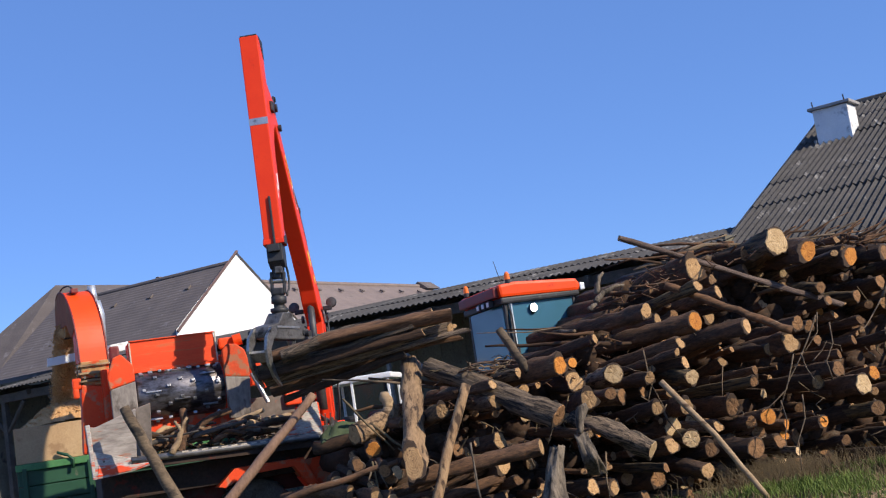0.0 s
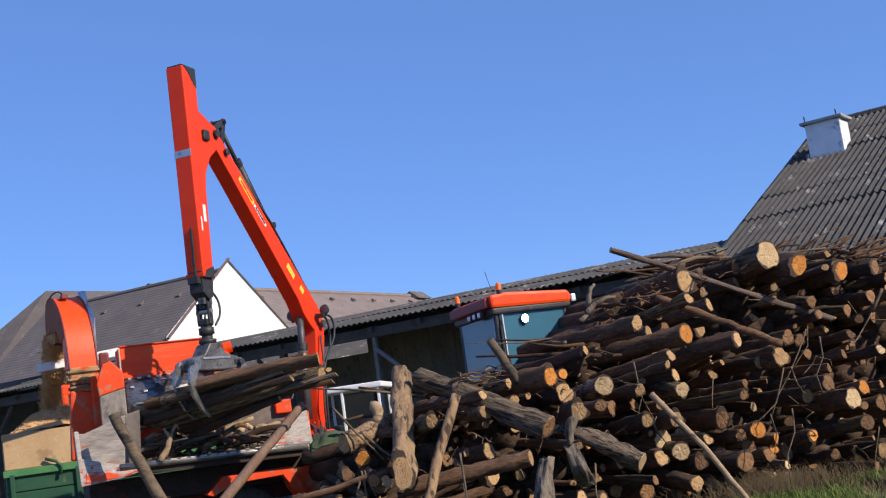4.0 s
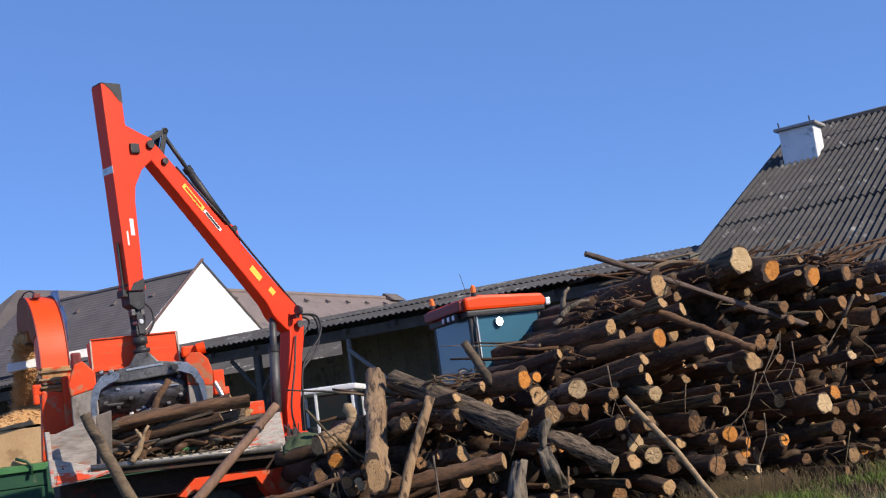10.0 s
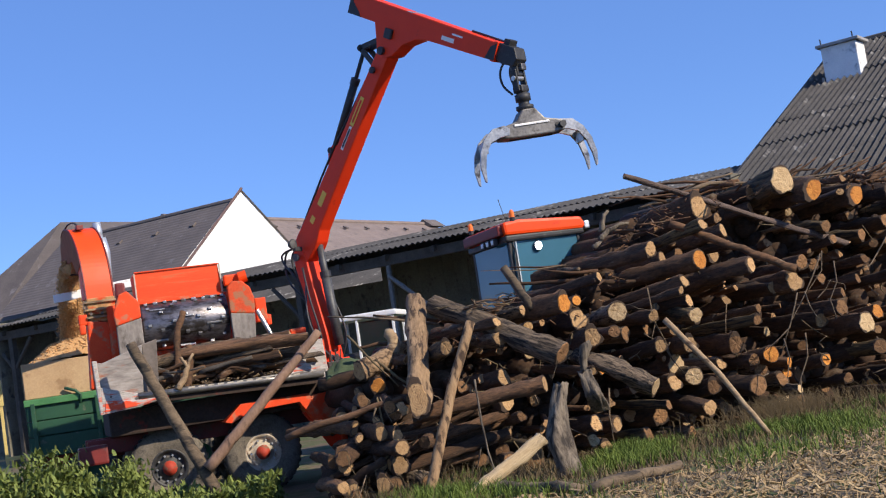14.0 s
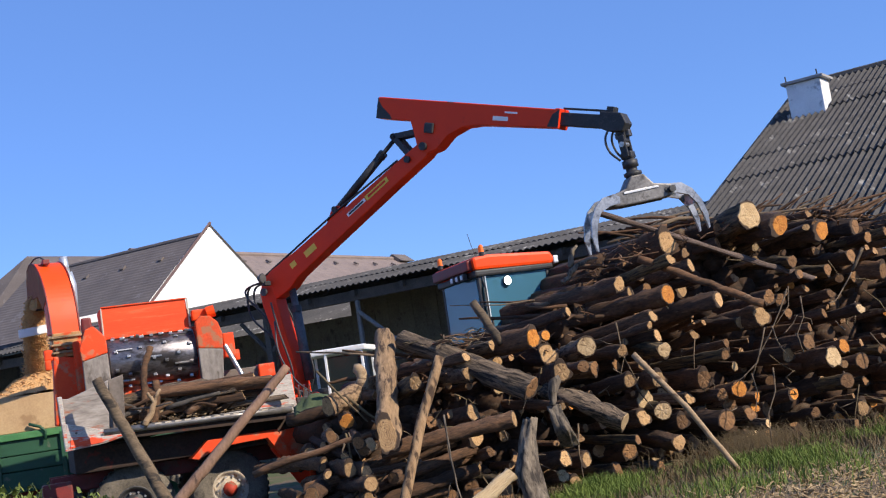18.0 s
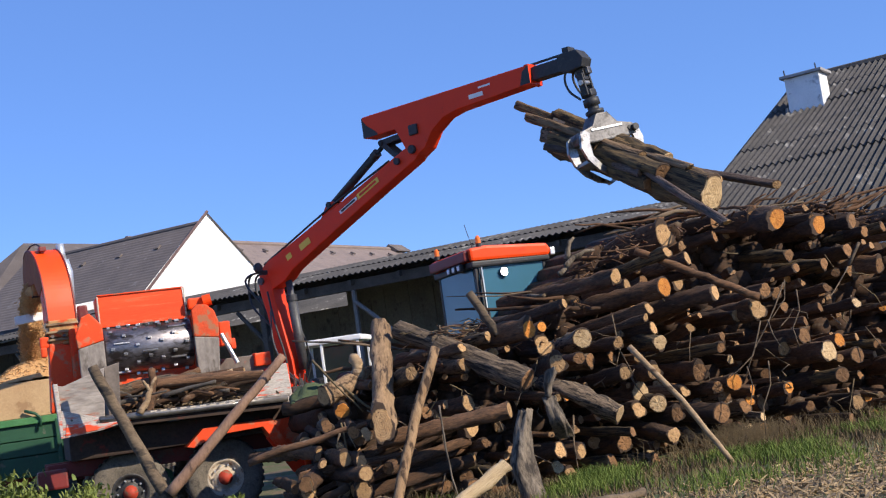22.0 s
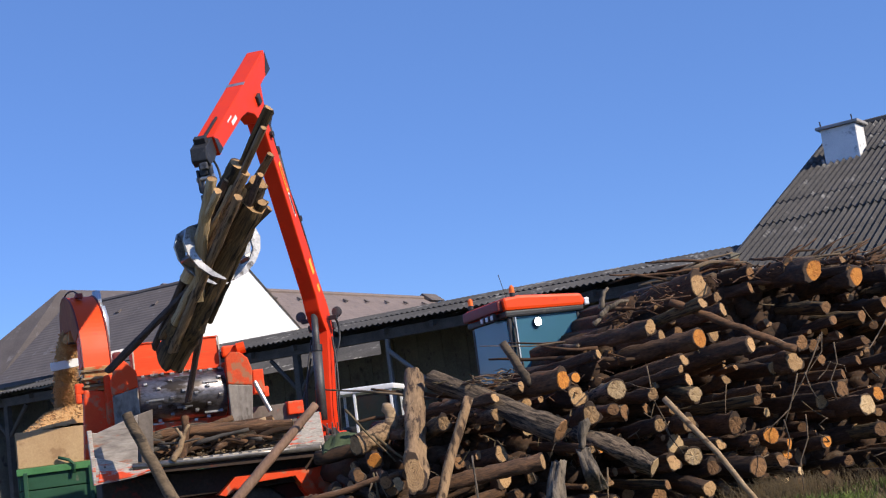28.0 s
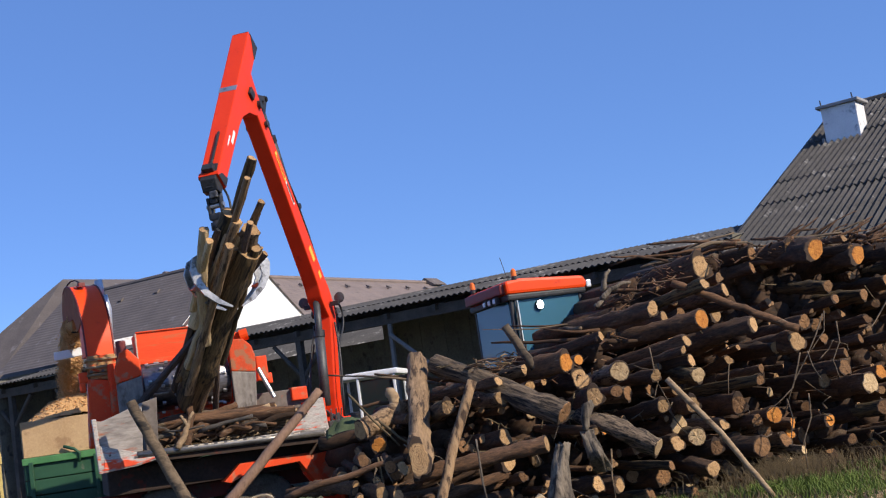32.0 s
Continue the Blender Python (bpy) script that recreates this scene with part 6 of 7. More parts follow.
stick([(-0.03, 13.95, 1.22), (-0.03, 13.85, 0.75), (0.0, 13.8, 0.4), (0.07, 13.8, 0.0)], 0.014, 0.011, BARK_SILVER, "thin pale forked twig standing before the pile", "twig", 6)
stick([(1.33, 14.5, 1.44), (1.28, 14.45, 1.30), (1.24, 14.42, 1.12)], 0.075, 0.04, BARK_SILVER, "white flaking splinter of dead wood on the pile", "splinter", 8)
for pts in ([(1.97, 16.6, 2.86), (2.02, 16.6, 3.06), (2.11, 16.62, 3.15)], [(1.94, 16.55, 2.76), (2.06, 16.58, 2.87), (2.21, 16.6, 2.93), (2.37, 16.65, 2.94)], [(1.82, 16.5, 2.66), (1.95, 16.55, 2.75)]):
    stick(pts, 0.045, 0.018, BARK_SILVER, "pale curled strip of bark on the pile", "splinter", 8)
# roots and twigs that hang down the face
for hang in ([(4.74, 16.2, 2.12), (4.56, 16.05, 1.86), (4.40, 16.0, 1.63), (4.13, 15.9, 1.30), (3.94, 15.85, 0.95)],
             [(4.40, 16.0, 1.66), (4.42, 15.95, 1.45), (4.50, 15.95, 1.28)],
             [(4.29, 15.95, 1.66), (4.10, 15.9, 1.23), (3.88, 15.85, 1.07), (3.70, 15.8, 0.98)],
             [(4.29, 15.9, 1.13), (4.25, 15.85, 0.83), (4.10, 15.8, 0.56), (4.06, 15.75, 0.20)],
             [(5.74, 16.5, 2.22), (5.56, 16.45, 2.02), (5.42, 16.4, 1.87), (5.30, 16.35, 1.85)],
             [(4.9, 16.2, 2.0), (4.86, 16.1, 1.72), (4.72, 16.05, 1.5), (4.75, 16.0, 1.25)],
             [(3.96, 15.75, 1.10), (3.98, 15.7, 0.85), (3.9, 15.65, 0.6)]):
    stick(hang, 0.011, 0.006, BARK_GREY, "thin crooked root hanging down the pile", "root", 6)
stick([(5.95, 16.5, 2.52), (5.74, 16.45, 2.24)], 0.022, 0.020, BARK_GREY, "pale bent stick on the pile", "twig", 6)


stick([(2.96, 16.9, 2.88), (3.72, 16.7, 2.43), (4.48, 16.5, 1.98)], 0.055, 0.06, BARK, "weathered grey beam lying across the pile", "pole", 10)


def green_cloth():
    def h(i, j):
        u, v = i / 14 - 0.5, j / 10 - 0.5
        return 0.22 * math.exp(-(u * u + v * v) * 6) + 0.08 * noise.noise((i * 0.5, j * 0.5, 3.0)) + 0.03 * noise.noise((i * 1.3, j * 1.3, 7.0))
    bm = grid_sheet((-1.95, 15.9, 1.42), (0.62, 0.1, 0), (-0.05, 0.4, 0.12), 14, 10, h)
    ob = tagged(part("cloth", bm, CLOTH, None, "", True), "crumpled dark green cloth beside the crane foot", "cloth")
    ob.modifiers.new("thickness", "SOLIDIFY").thickness = 0.015


green_cloth()
stick([(-2.05, 16.0, 1.40), (-1.6, 15.9, 1.42), (-1.2, 15.9, 1.44)], 0.09, 0.08, BARK, "dark log below the cloth")


def low_heap():
    """Thin logs heaped at the foot of the pile, next to the chipper."""
    rng = random.Random(21)
    # brown sawn ends: the shade on this low heap put into their tone
    for k in range(25):
        s = rng.uniform(-0.58, 0.5)
        z = rng.uniform(0.06, 0.95 + 0.85 * s)
        m = axes(on_face(s, z, rng.uniform(-0.2, 0.35)), 108 + rng.uniform(-35, 8), rng.uniform(-8, 12))
        log(m, rng.uniform(0.8, 1.4), rng.uniform(0.05, 0.10), rng.choice((0, 0, 3, 3)), "bark", rng.randrange(7), group="logs at the foot of the pile")
    for k in range(16):
        x, z = rng.uniform(-1.85, -1.3), rng.uniform(0.06, 0.6)
        m = axes((x, rng.uniform(14.3, 15.0), z), rng.uniform(0, 32), rng.uniform(4, 18))
        log(m, rng.uniform(1.3, 2.0), rng.uniform(0.04, 0.085), 3, "bark", rng.randrange(7), "dark barked branch lying at the pile's foot", group="logs at the foot of the pile")


low_heap()


def top_brush():
    """Twigs and thin branches lying on the pile's top."""
    rng = random.Random(31)
    for k in range(56):
        s = rng.uniform(4.4, 10.2) if k < 36 else rng.uniform(0.4, 4.4)
        z = pile_top(s) + rng.uniform(-0.08, 0.10)
        p = on_face(s, z, rng.uniform(0.1, 1.2))
        a = radians(rng.choice((rng.uniform(100, 140), rng.uniform(-20, 40), rng.uniform(150, 200))))
        ln, rise = rng.uniform(0.5, 1.5), rng.uniform(-0.12, 0.22)
        d = Vector((math.cos(a), math.sin(a), rise)) * ln
        side = Vector((-d.y, d.x, 0)) * rng.uniform(-0.12, 0.12)
        r = rng.uniform(0.012, 0.045)
        stick([p, p + d * 0.5 + side + UP * rng.uniform(-0.05, 0.1), p + d], r, r * 0.45, rng.choice((BARK, BARK, BARK_GREY)), "dark twig lying on the pile", "twig", 6)
    for k in range(26):
        s = rng.uniform(7.4, 9.6)
        p = on_face(s, pile_top(s) + rng.uniform(-0.1, 0.05), rng.uniform(0.1, 0.9))
        d = Vector((rng.uniform(0.25, 1.0), rng.uniform(-0.2, 0.3), rng.uniform(0.1, 0.42))) * rng.uniform(0.5, 1.1)
        r = rng.uniform(0.012, 0.04)
        stick([p, p + d * 0.5 + UP * rng.uniform(-0.05, 0.08), p + d], r, r * 0.4, BARK, "dark branch sticking up from the pile", "branch", 6)
    # a nest of twigs where the pile is low
    for k in range(60):
        p = Vector((rng.uniform(-0.10, 0.62), rng.uniform(15.2, 15.7), 2.0 + rng.uniform(-0.03, 0.16)))
        a, ln = rng.uniform(0, 6.28), rng.uniform(0.15, 0.45)
        d = Vector((math.cos(a), math.sin(a), rng.uniform(-0.25, 0.25))) * ln
        r = rng.uniform(0.006, 0.016)
        stick([p, p + d * 0.5 + UP * rng.uniform(-0.02, 0.05), p + d], r, r * 0.5, rng.choice((BARK_GREY, DEAD, BARK)), "dry twig in the nest of brushwood", "twig", 5)
    # trailing twigs on the face
    for k in range(70):
        s = rng.uniform(-0.6, 9.0)
        z = rng.uniform(0.3, max(0.5, pile_top(s) - 0.3))
        p = on_face(s, z, -0.12)
        d = Vector((rng.uniform(-0.4, 0.4), rng.uniform(-0.25, 0.0), rng.uniform(-0.8, 0.3))) * rng.uniform(0.4, 1.3)
        stick([p, p + d * 0.5 + PILE_F * rng.uniform(-0.15, 0.15), p + d], rng.uniform(0.006, 0.016), 0.004, rng.choice((DEAD, BARK_GREY)), "thin dry twig hanging on the pile", "twig", 5)


top_brush()


def bark_litter():
    rng = random.Random(35)
    bits = []
    for k in range(420):
        s = rng.uniform(0.6, 10.2)
        p = on_face(s, pile_top(s) + rng.uniform(-0.25, -0.05), rng.uniform(-0.1, 1.3))
        bits.append((Matrix.Translation(p) @ pose(0, 0, 0, rng.uniform(-40, 40), rng.uniform(-40, 40), rng.uniform(0, 360)), (rng.uniform(0.04, 0.20), rng.uniform(0.008, 0.03), 0.010)))
    tagged(bits_mesh("bark_litter", bits, BARK), "shreds of bark and twigs on the pile", "bark", kind="stuff")


bark_litter()

# ---- logs that the grapple moves ----
GRIP = 0.56
# first load: along, aside, up, radius, length, tone, wood
LOAD_A = [(1.78, 0.04, 0.12, 0.09, 2.4, 0, "bark", -2, 1), (2.05, -0.16, 0.06, 0.085, 2.6, 0, "bark", 3, -1), (1.30, 0.10, 0.12, 0.10, 1.6, 0, "furrow", 18, 2), (1.20, -0.12, -0.06, 0.065, 1.9, 0, "grey"),
          (1.95, 0.02, -0.12, 0.075, 2.6, 0, "grey"), (1.65, -0.2, -0.10, 0.065, 2.3, 0, "bark"), (1.40, 0.2, -0.16, 0.085, 2.1, 3, "bark"), (2.20, -0.05, -0.20, 0.035, 2.8, 0, "grey"),
          (2.05, 0.10, -0.26, 0.04, 2.6, 0, "bark"), (1.55, -0.22, 0.02, 0.055, 2.2, 0, "furrow"), (1.95, 0.24, -0.08, 0.03, 2.6, 0, "grey"), (1.3, 0.0, -0.30, 0.05, 1.9, 0, "bark")]
# second load, butt ends forward
LOAD_B = [(1.85, 0.0, -0.03, 0.215, 2.75, 2, "rotten", 2, 1), (2.65, -0.55, -0.12, 0.045, 3.7, 0, "dark", -11, -4), (0.45, 0.25, 0.02, 0.09, 1.7, 2, "pale", 6, -4), (1.5, 0.14, -0.20, 0.07, 2.6, 0, "tan"),
          (2.15, 0.70, 0.12, 0.05, 3.2, 0, "dark", 19, 4), (1.2, -0.18, 0.06, 0.10, 2.4, 3, "split", -2, 1), (1.0, -0.2, -0.14, 0.08, 2.0, 3, "split"), (0.45, 0.08, 0.14, 0.06, 2.6, 0, "rotten"),
          (1.0, 0.05, 0.15, 0.12, 2.3, 2, "split"), (0.7, -0.08, 0.14, 0.055, 2.2, 0, "tan"), (0.0, -0.10, 0.04, 0.14, 1.2, 0, "grey", -1, 2)]
LOAD_C = [(1.75, 0.22, 0.10, 0.035, 2.9, 0, "dark"), (1.5, -0.06, 0.20, 0.045, 3.5, 0, "tan", -4, 3), (1.1, 0.24, -0.10, 0.06, 2.2, 2, "pale", 5, -3),
          (0.9, -0.26, -0.02, 0.05, 2.3, 3, "dark", -7, 2), (1.9, -0.08, -0.24, 0.03, 2.9, 0, "tan", 3, -2), (0.6, 0.14, -0.20, 0.07, 1.8, 2, "pale", -12, -9),
          (0.2, 0.30, 0.08, 0.06, 1.3, 2, "pale", -8, 6), (-0.1, 0.24, -0.10, 0.05, 1.2, 2, "tan", 5, -6), (1.45, 0.22, 0.0, 0.06, 2.4, 2, "tan", 3, 1)]


def make_load(rows, seed, label, fan):
    rng = random.Random(seed)
    out = []
    for x, y, z, r, ln, tone, wood, *aside in rows:
        ob = log(Matrix(), ln, r, tone, wood, rng.randrange(7), label % {"bark": "dark barked", "grey": "weathered grey", "tan": "peeled tan", "split": "mossy brown", "pale": "freshly split pale", "dark": "thin dark", "furrow": "grey furrowed", "rotten": "rotten split"}[wood], group=label.split(" in ")[-1])
        loc = Matrix.Translation((x, y, z)) @ pose(0, 0, 0, 0, aside[1] if aside else rng.uniform(-0.5, 0.5) * fan, 180 + (aside[0] if aside else rng.uniform(-1, 1) * fan)) @ Matrix.Diagonal((ln, r, r, 1))
        out.append((ob, loc))
    return out


load_a = make_load(LOAD_A, 3, "%s log in the first grapple load", 9)
load_b = make_load(LOAD_B + LOAD_C, 4, "%s log in the second grapple load", 4)


def table_litter():
    """Crooked pieces of wood and chips lying on the feed table."""
    rng = random.Random(41)
    for k in range(60):
        x, y = rng.uniform(-0.1, 1.7), rng.uniform(-0.05, 0.55)
        a, ln = radians(rng.uniform(-40, 60)), rng.uniform(0.3, 0.85)
        p = CHIP_AT @ Vector((x, y, 1.68 + rng.uniform(0, 0.22)))
        d = CHIP_AT.to_3x3() @ Vector((math.cos(a), math.sin(a), rng.uniform(-0.05, 0.22))) * ln
        if (CHIP_AT.inverted() @ (p + d)).x > 2.2:
            d = d * 0.4
        r = rng.uniform(0.012, 0.05)
        stick([p, p + d * 0.5 + UP * rng.uniform(-0.03, 0.1), p + d], r, r * 0.7, rng.choice((BARK, BARK, BARK, BARK, TIMBER_DARK, TIMBER_DARK, BARK_TAN)), "short crooked branch lying on the feed table", "branch", 8, "wood on the feed table")
    stick([CHIP_AT @ Vector((0.35, -0.05, 1.55)), CHIP_AT @ Vector((0.5, 0.1, 1.95)), CHIP_AT @ Vector((0.52, 0.2, 2.2))], 0.06, 0.05, BARK, "dark branch standing on the feed table")
    for pts in (((0.24, -0.30, 1.62), (0.36, -0.27, 1.80), (0.42, -0.25, 1.97), (0.51, -0.24, 2.08)), ((0.40, -0.26, 1.90), (0.37, -0.24, 1.98), (0.33, -0.22, 2.05))):
        stick([CHIP_AT @ Vector(p) for p in pts], 0.05 if len(pts) > 3 else 0.03, 0.02, BARK_TAN, "pale forked stick leaning over the table lip", "branch", 8, "wood on the feed table")
    bits = []
    for k in range(240):
        p = CHIP_AT @ Vector((rng.uniform(-0.2, 2.2), rng.uniform(-0.2, 0.9), 1.645 + abs(rng.gauss(0, 0.03))))
        bits.append((Matrix.Translation(p) @ pose(0, 0, 0, rng.uniform(-30, 30), rng.uniform(-30, 30), rng.uniform(0, 360)), (rng.uniform(0.03, 0.09), rng.uniform(0.015, 0.04), 0.012)))
    tagged(bits_mesh("table_chips", bits, SPLIT), "bark and chips scattered on the feed table", "wood chips", kind="stuff")


table_litter()
# a branch that the drum tips up and later pulls down again
TIPPED = stick([CHIP_AT @ Vector(p) for p in ((0.25, 0.0, 1.72), (0.34, 0.14, 2.10), (0.40, 0.30, 2.46), (0.52, 0.36, 2.70))], 0.05, 0.045, BARK, "dark branch standing before the drum")


# ---- grass, weeds and straw ----
def vegetation():
    rng = random.Random(51)

    def blade(x, y, h, w):
        a = rng.uniform(0, 6.28)
        lean = Vector((rng.gauss(0, 0.28) * h, rng.gauss(0, 0.28) * h, h))
        return (Vector((x, y, 0)), lean, Vector((math.cos(a), math.sin(a), 0)) * w, Vector((rng.gauss(0, 0.2) * h, rng.gauss(0, 0.2) * h, -0.1 * h)))

    # the grass strip before the pile
    g = []
    for k in range(52000):
        s, b = rng.uniform(-2.2, 11.0), -abs(rng.gauss(0, 1.5)) + 0.1
        p = PILE_O + PILE_F * s + PILE_B * b
        dens = noise.noise((p.x * 0.9, p.y * 0.9, 2.0))
        if dens < -0.05 + 0.25 * rng.random():
            continue
        g.append(blade(p.x, p.y, rng.uniform(0.05, 0.17) * (1.2 + dens), 0.006))
    tagged(blades_mesh("grass", g, GRASS), "patchy green grass along the foot of the pile", "grass", kind="stuff")
    g = []
    for k in range(15000):
        s, b = rng.uniform(-2.2, 11.0), -abs(rng.gauss(0, 1.5)) + 0.1
        p = PILE_O + PILE_F * s + PILE_B * b
        dens = noise.noise((p.x * 0.9, p.y * 0.9, 2.0))
        if dens > 0.22 * rng.random():
            continue
        g.append(blade(p.x, p.y, rng.uniform(0.05, 0.2), 0.006))
    tagged(blades_mesh("dry_grass", g, DEAD), "dry yellow grass between the green patches", "grass", kind="stuff")
    # tall weeds before the chipper
    g = []
    for k in range(520):
        cx, cy = rng.uniform(-6.6, -2.7), rng.uniform(15.0, 15.9)
        hh = (0.45 + 0.40 * noise.noise((cx * 1.7, cy, 0.0)) + rng.uniform(-0.12, 0.2)) * (1.3 if cx < -4.4 else 0.6)
        if hh < 0.1:
            continue
        for q in range(40):
            z = rng.uniform(0, hh)
            a = rng.uniform(0, 6.28)
            o = Vector((cx + rng.gauss(0, 0.06), cy + rng.gauss(0, 0.07), z))
            ln = rng.uniform(0.03, 0.09)
            g.append((o, Vector((math.cos(a) * ln, math.sin(a) * ln, rng.uniform(0.0, 0.14))), Vector((-math.sin(a), math.cos(a), 0)) * ln * 0.30, Vector((0, 0, -0.02))))
    tagged(blades_mesh("weeds", g, WEED), "leafy green weeds beside the chipper wheels", "weeds", kind="stuff")
    # dry stalks against the pile
    g = []
    for k in range(1000):
        s = rng.choice((rng.uniform(4.6, 7.2), rng.uniform(-0.5, 1.8), rng.uniform(6.5, 10.5)))
        p = PILE_O + PILE_F * s + PILE_B * rng.uniform(-0.45, -0.02)
        b = blade(p.x, p.y, rng.uniform(0.12, 0.40), 0.005)
        g.append(b)
    tagged(blades_mesh("dry_stalks", g, DEAD), "dry brown stalks standing against the pile", "dead grass", kind="stuff")
    g = []
    for k in range(1300):
        s = rng.gauss(5.5, 0.40) if k < 1100 else rng.uniform(3.6, 9.5)
        p = PILE_O + PILE_F * s + PILE_B * rng.uniform(-0.50, -0.05)
        a, h = rng.uniform(0, 6.28), rng.uniform(0.08, 0.34)
        lean = Vector((math.cos(a) * h * rng.uniform(0.2, 1.2), math.sin(a) * h * 0.4, h))
        g.append((Vector((p.x, p.y, rng.uniform(0, 0.2))), lean, Vector((0.0035, 0, 0.002)), Vector((rng.gauss(0, 0.1), rng.gauss(0, 0.05), -0.35 * h * rng.random()))))
    tagged(blades_mesh("dry_brush", g, DEAD), "tangle of dry brown brush at the foot of the pile", "dead brush", kind="stuff")
    # straw and shredded wood on the field in front
    bits = []
    for k in range(16000):
        s, b = rng.uniform(-1.5, 12), rng.uniform(-7.5, -1.5)
        p = PILE_O + PILE_F * s + PILE_B * b
        if b > -3.05 + 0.7 * noise.noise((s * 0.8, 0, 0)) + 0.4 * rng.gauss(0, 1) or p.y < 7.5:
            continue
        bits.append((Matrix.Translation((p.x, p.y, abs(rng.gauss(0, 0.025)) + 0.01)) @ pose(0, 0, 0, rng.uniform(-35, 35), rng.uniform(-35, 35), rng.uniform(0, 360)), (rng.uniform(0.04, 0.17), rng.uniform(0.008, 0.028), 0.006)))
    tagged(bits_mesh("straw_litter", bits, STRAW), "pale straw and shredded wood on the field", "straw", kind="stuff")
    g = []
    for k in range(5000):
        s, b = rng.uniform(-1.5, 12), rng.uniform(-6.5, -2.4)
        p = PILE_O + PILE_F * s + PILE_B * b
        if p.y > 7.5:
            g.append(blade(p.x, p.y, rng.uniform(0.04, 0.14), 0.005))
    tagged(blades_mesh("field_stubble", g, STRAW), "short dry stubble on the field", "straw", kind="stuff")


vegetation()


# ---- movement ----
# seconds, slew, boom rise, jib rise (degrees), extension (metres)
CRANE_ROWS = [
    (0, -91.6, 52.7, -85.9, 0.19),
    (1, -94.8, 46.2, -88.0, 0.15),
    (2, -101.1, 51.0, -96.9, 0.24),
    (3, -105.0, 48.8, -86.3, 0.10),
    (4, -112.2, 48.2, -88.4, 0.16),
    (6.5, -127.1, 48.9, -85.3, 0.16),
    (7, -122.8, 45.7, -86.7, 0.17),
    (8, -127.7, 46.0, -89.5, 0.16),
    (9, -131.4, 45.6, -93.3, 0.24),
    (9.5, -137.4, 47.1, -93.2, 0.19),
    (10, -134.1, 49.0, -91.9, 0.15),
    (10.5, -129.0, 49.7, -89.1, 0.15),
    (11, -121.4, 54.3, -83.2, 0.18),
    (11.5, -111.3, 54.0, -79.1, 0.14),
    (12, -91.8, 56.5, -67.6, 0.22),
    (12.5, -73.0, 57.5, -58.8, 0.49),
    (13, -56.4, 55.6, -46.3, 0.31),
    (13.5, -46.9, 53.5, -33.1, 0.26),
    (14, -42.1, 47.1, -29.9, 0.22),
    (15, -35.3, 41.1, -36.5, 0.31),
    (15.5, -36.5, 40.4, -38.2, 0.26),
    (17.5, -32.7, 30.2, -17.7, 0.61),
    (18, -32.5, 25.9, -16.9, 0.83),
    (19, -31.3, 22.6, -16.7, 0.86),
    (20, -33.2, 19.4, -11.3, 0.91),
    (20.5, -31.8, 18.8, -9.0, 0.82),
    (21, -33.5, 18.5, -0.2, 0.87),
    (21.5, -35.1, 18.0, -2.9, 0.92),
    (22, -39.6, 21.9, 0.3, 0.68),
    (22.5, -46.1, 28.9, 4.7, 0.48),
    (23, -52.0, 29.9, 1.6, 0.41),
    (23.5, -55.5, 33.7, -8.9, 0.47),
    (24, -60.9, 32.1, -14.8, 0.55),
    (24.5, -63.7, 36.7, -16.2, 0.54),
    (25, -70.1, 38.2, -16.9, 0.59),
    (25.5, -77.7, 39.6, -19.9, 0.45),
    (27.5, -97.3, 51.3, -27.0, 0.11),
    (28, -101.2, 56.6, -37.3, 0.24),
    (28.5, -102.9, 55.4, -45.6, 0.15),
    (29, -106.4, 59.4, -57.9, 0.16),
    (30, -104.1, 56.4, -55.7, 0.10),
    (31, -105.7, 58.6, -57.3, 0.12),
    (32, -102.6, 54.5, -53.1, 0.02),
]
# seconds, swing of the hanger, turn of the grapple, closing of the claws (degrees)
GRAPPLE_ROWS = [(0, -5, 62, 42), (2, -5, 60, 42), (4, 0, 55, 42), (7, 4, 45, 42), (9, 6, 38, 40), (9.6, 5, 25, 20), (10.2, 3, 8, 2), (10.5, 3, 3, 0), (11.5, 2, 2, 0), (12, 0, -14, 0), (12.5, -1, 0, -7),
                (13, -2, 4, -10), (14, 3, 16, 0), (15, 5, 10, 0), (17.5, 5, 10, -2), (19, 5, 22, 4), (19.5, 5, 26, 10), (20, 5, 28, 38), (20.4, 7, 29, 54), (20.6, 8, 29, 58), (21, 12, 30, 66), (21.5, 1, 29, 66), (22, 9, 28, 66), (22.5, 1, 23, 66), (23, -11, 17, 66),
                (23.5, -5, 10, 66), (24, 4, 0, 66), (24.5, 12, -35, 66), (25, 18, -72, 64), (25.5, 16, -84, 62), (27.5, -2, -122, 60), (28, 4, -144, 60), (28.5, 4, -147, 60), (29, 3, -150, 60), (31, 3, -152, 60), (32, 3, -152, 60)]
# the second load, once lifted: heading and rise of its butt ends (degrees)
LOAD_B_ROWS = [(0, -75, 2), (19.9, -75, 2), (20.2, -72, 0), (20.6, -61, -13), (21, -60, -22), (22, -58, -26), (22.5, -64, -37), (23, -70, -46), (23.5, -79, -38), (24, -87, -26), (24.5, -130, -14), (25, -172, -23), (25.5, -176, -29),
               (27.5, -210, -36), (28, -227, -37), (28.5, -229, -39), (29, -231, -40), (30, -233, -39), (31, -234, -39), (32, -234, -39)]
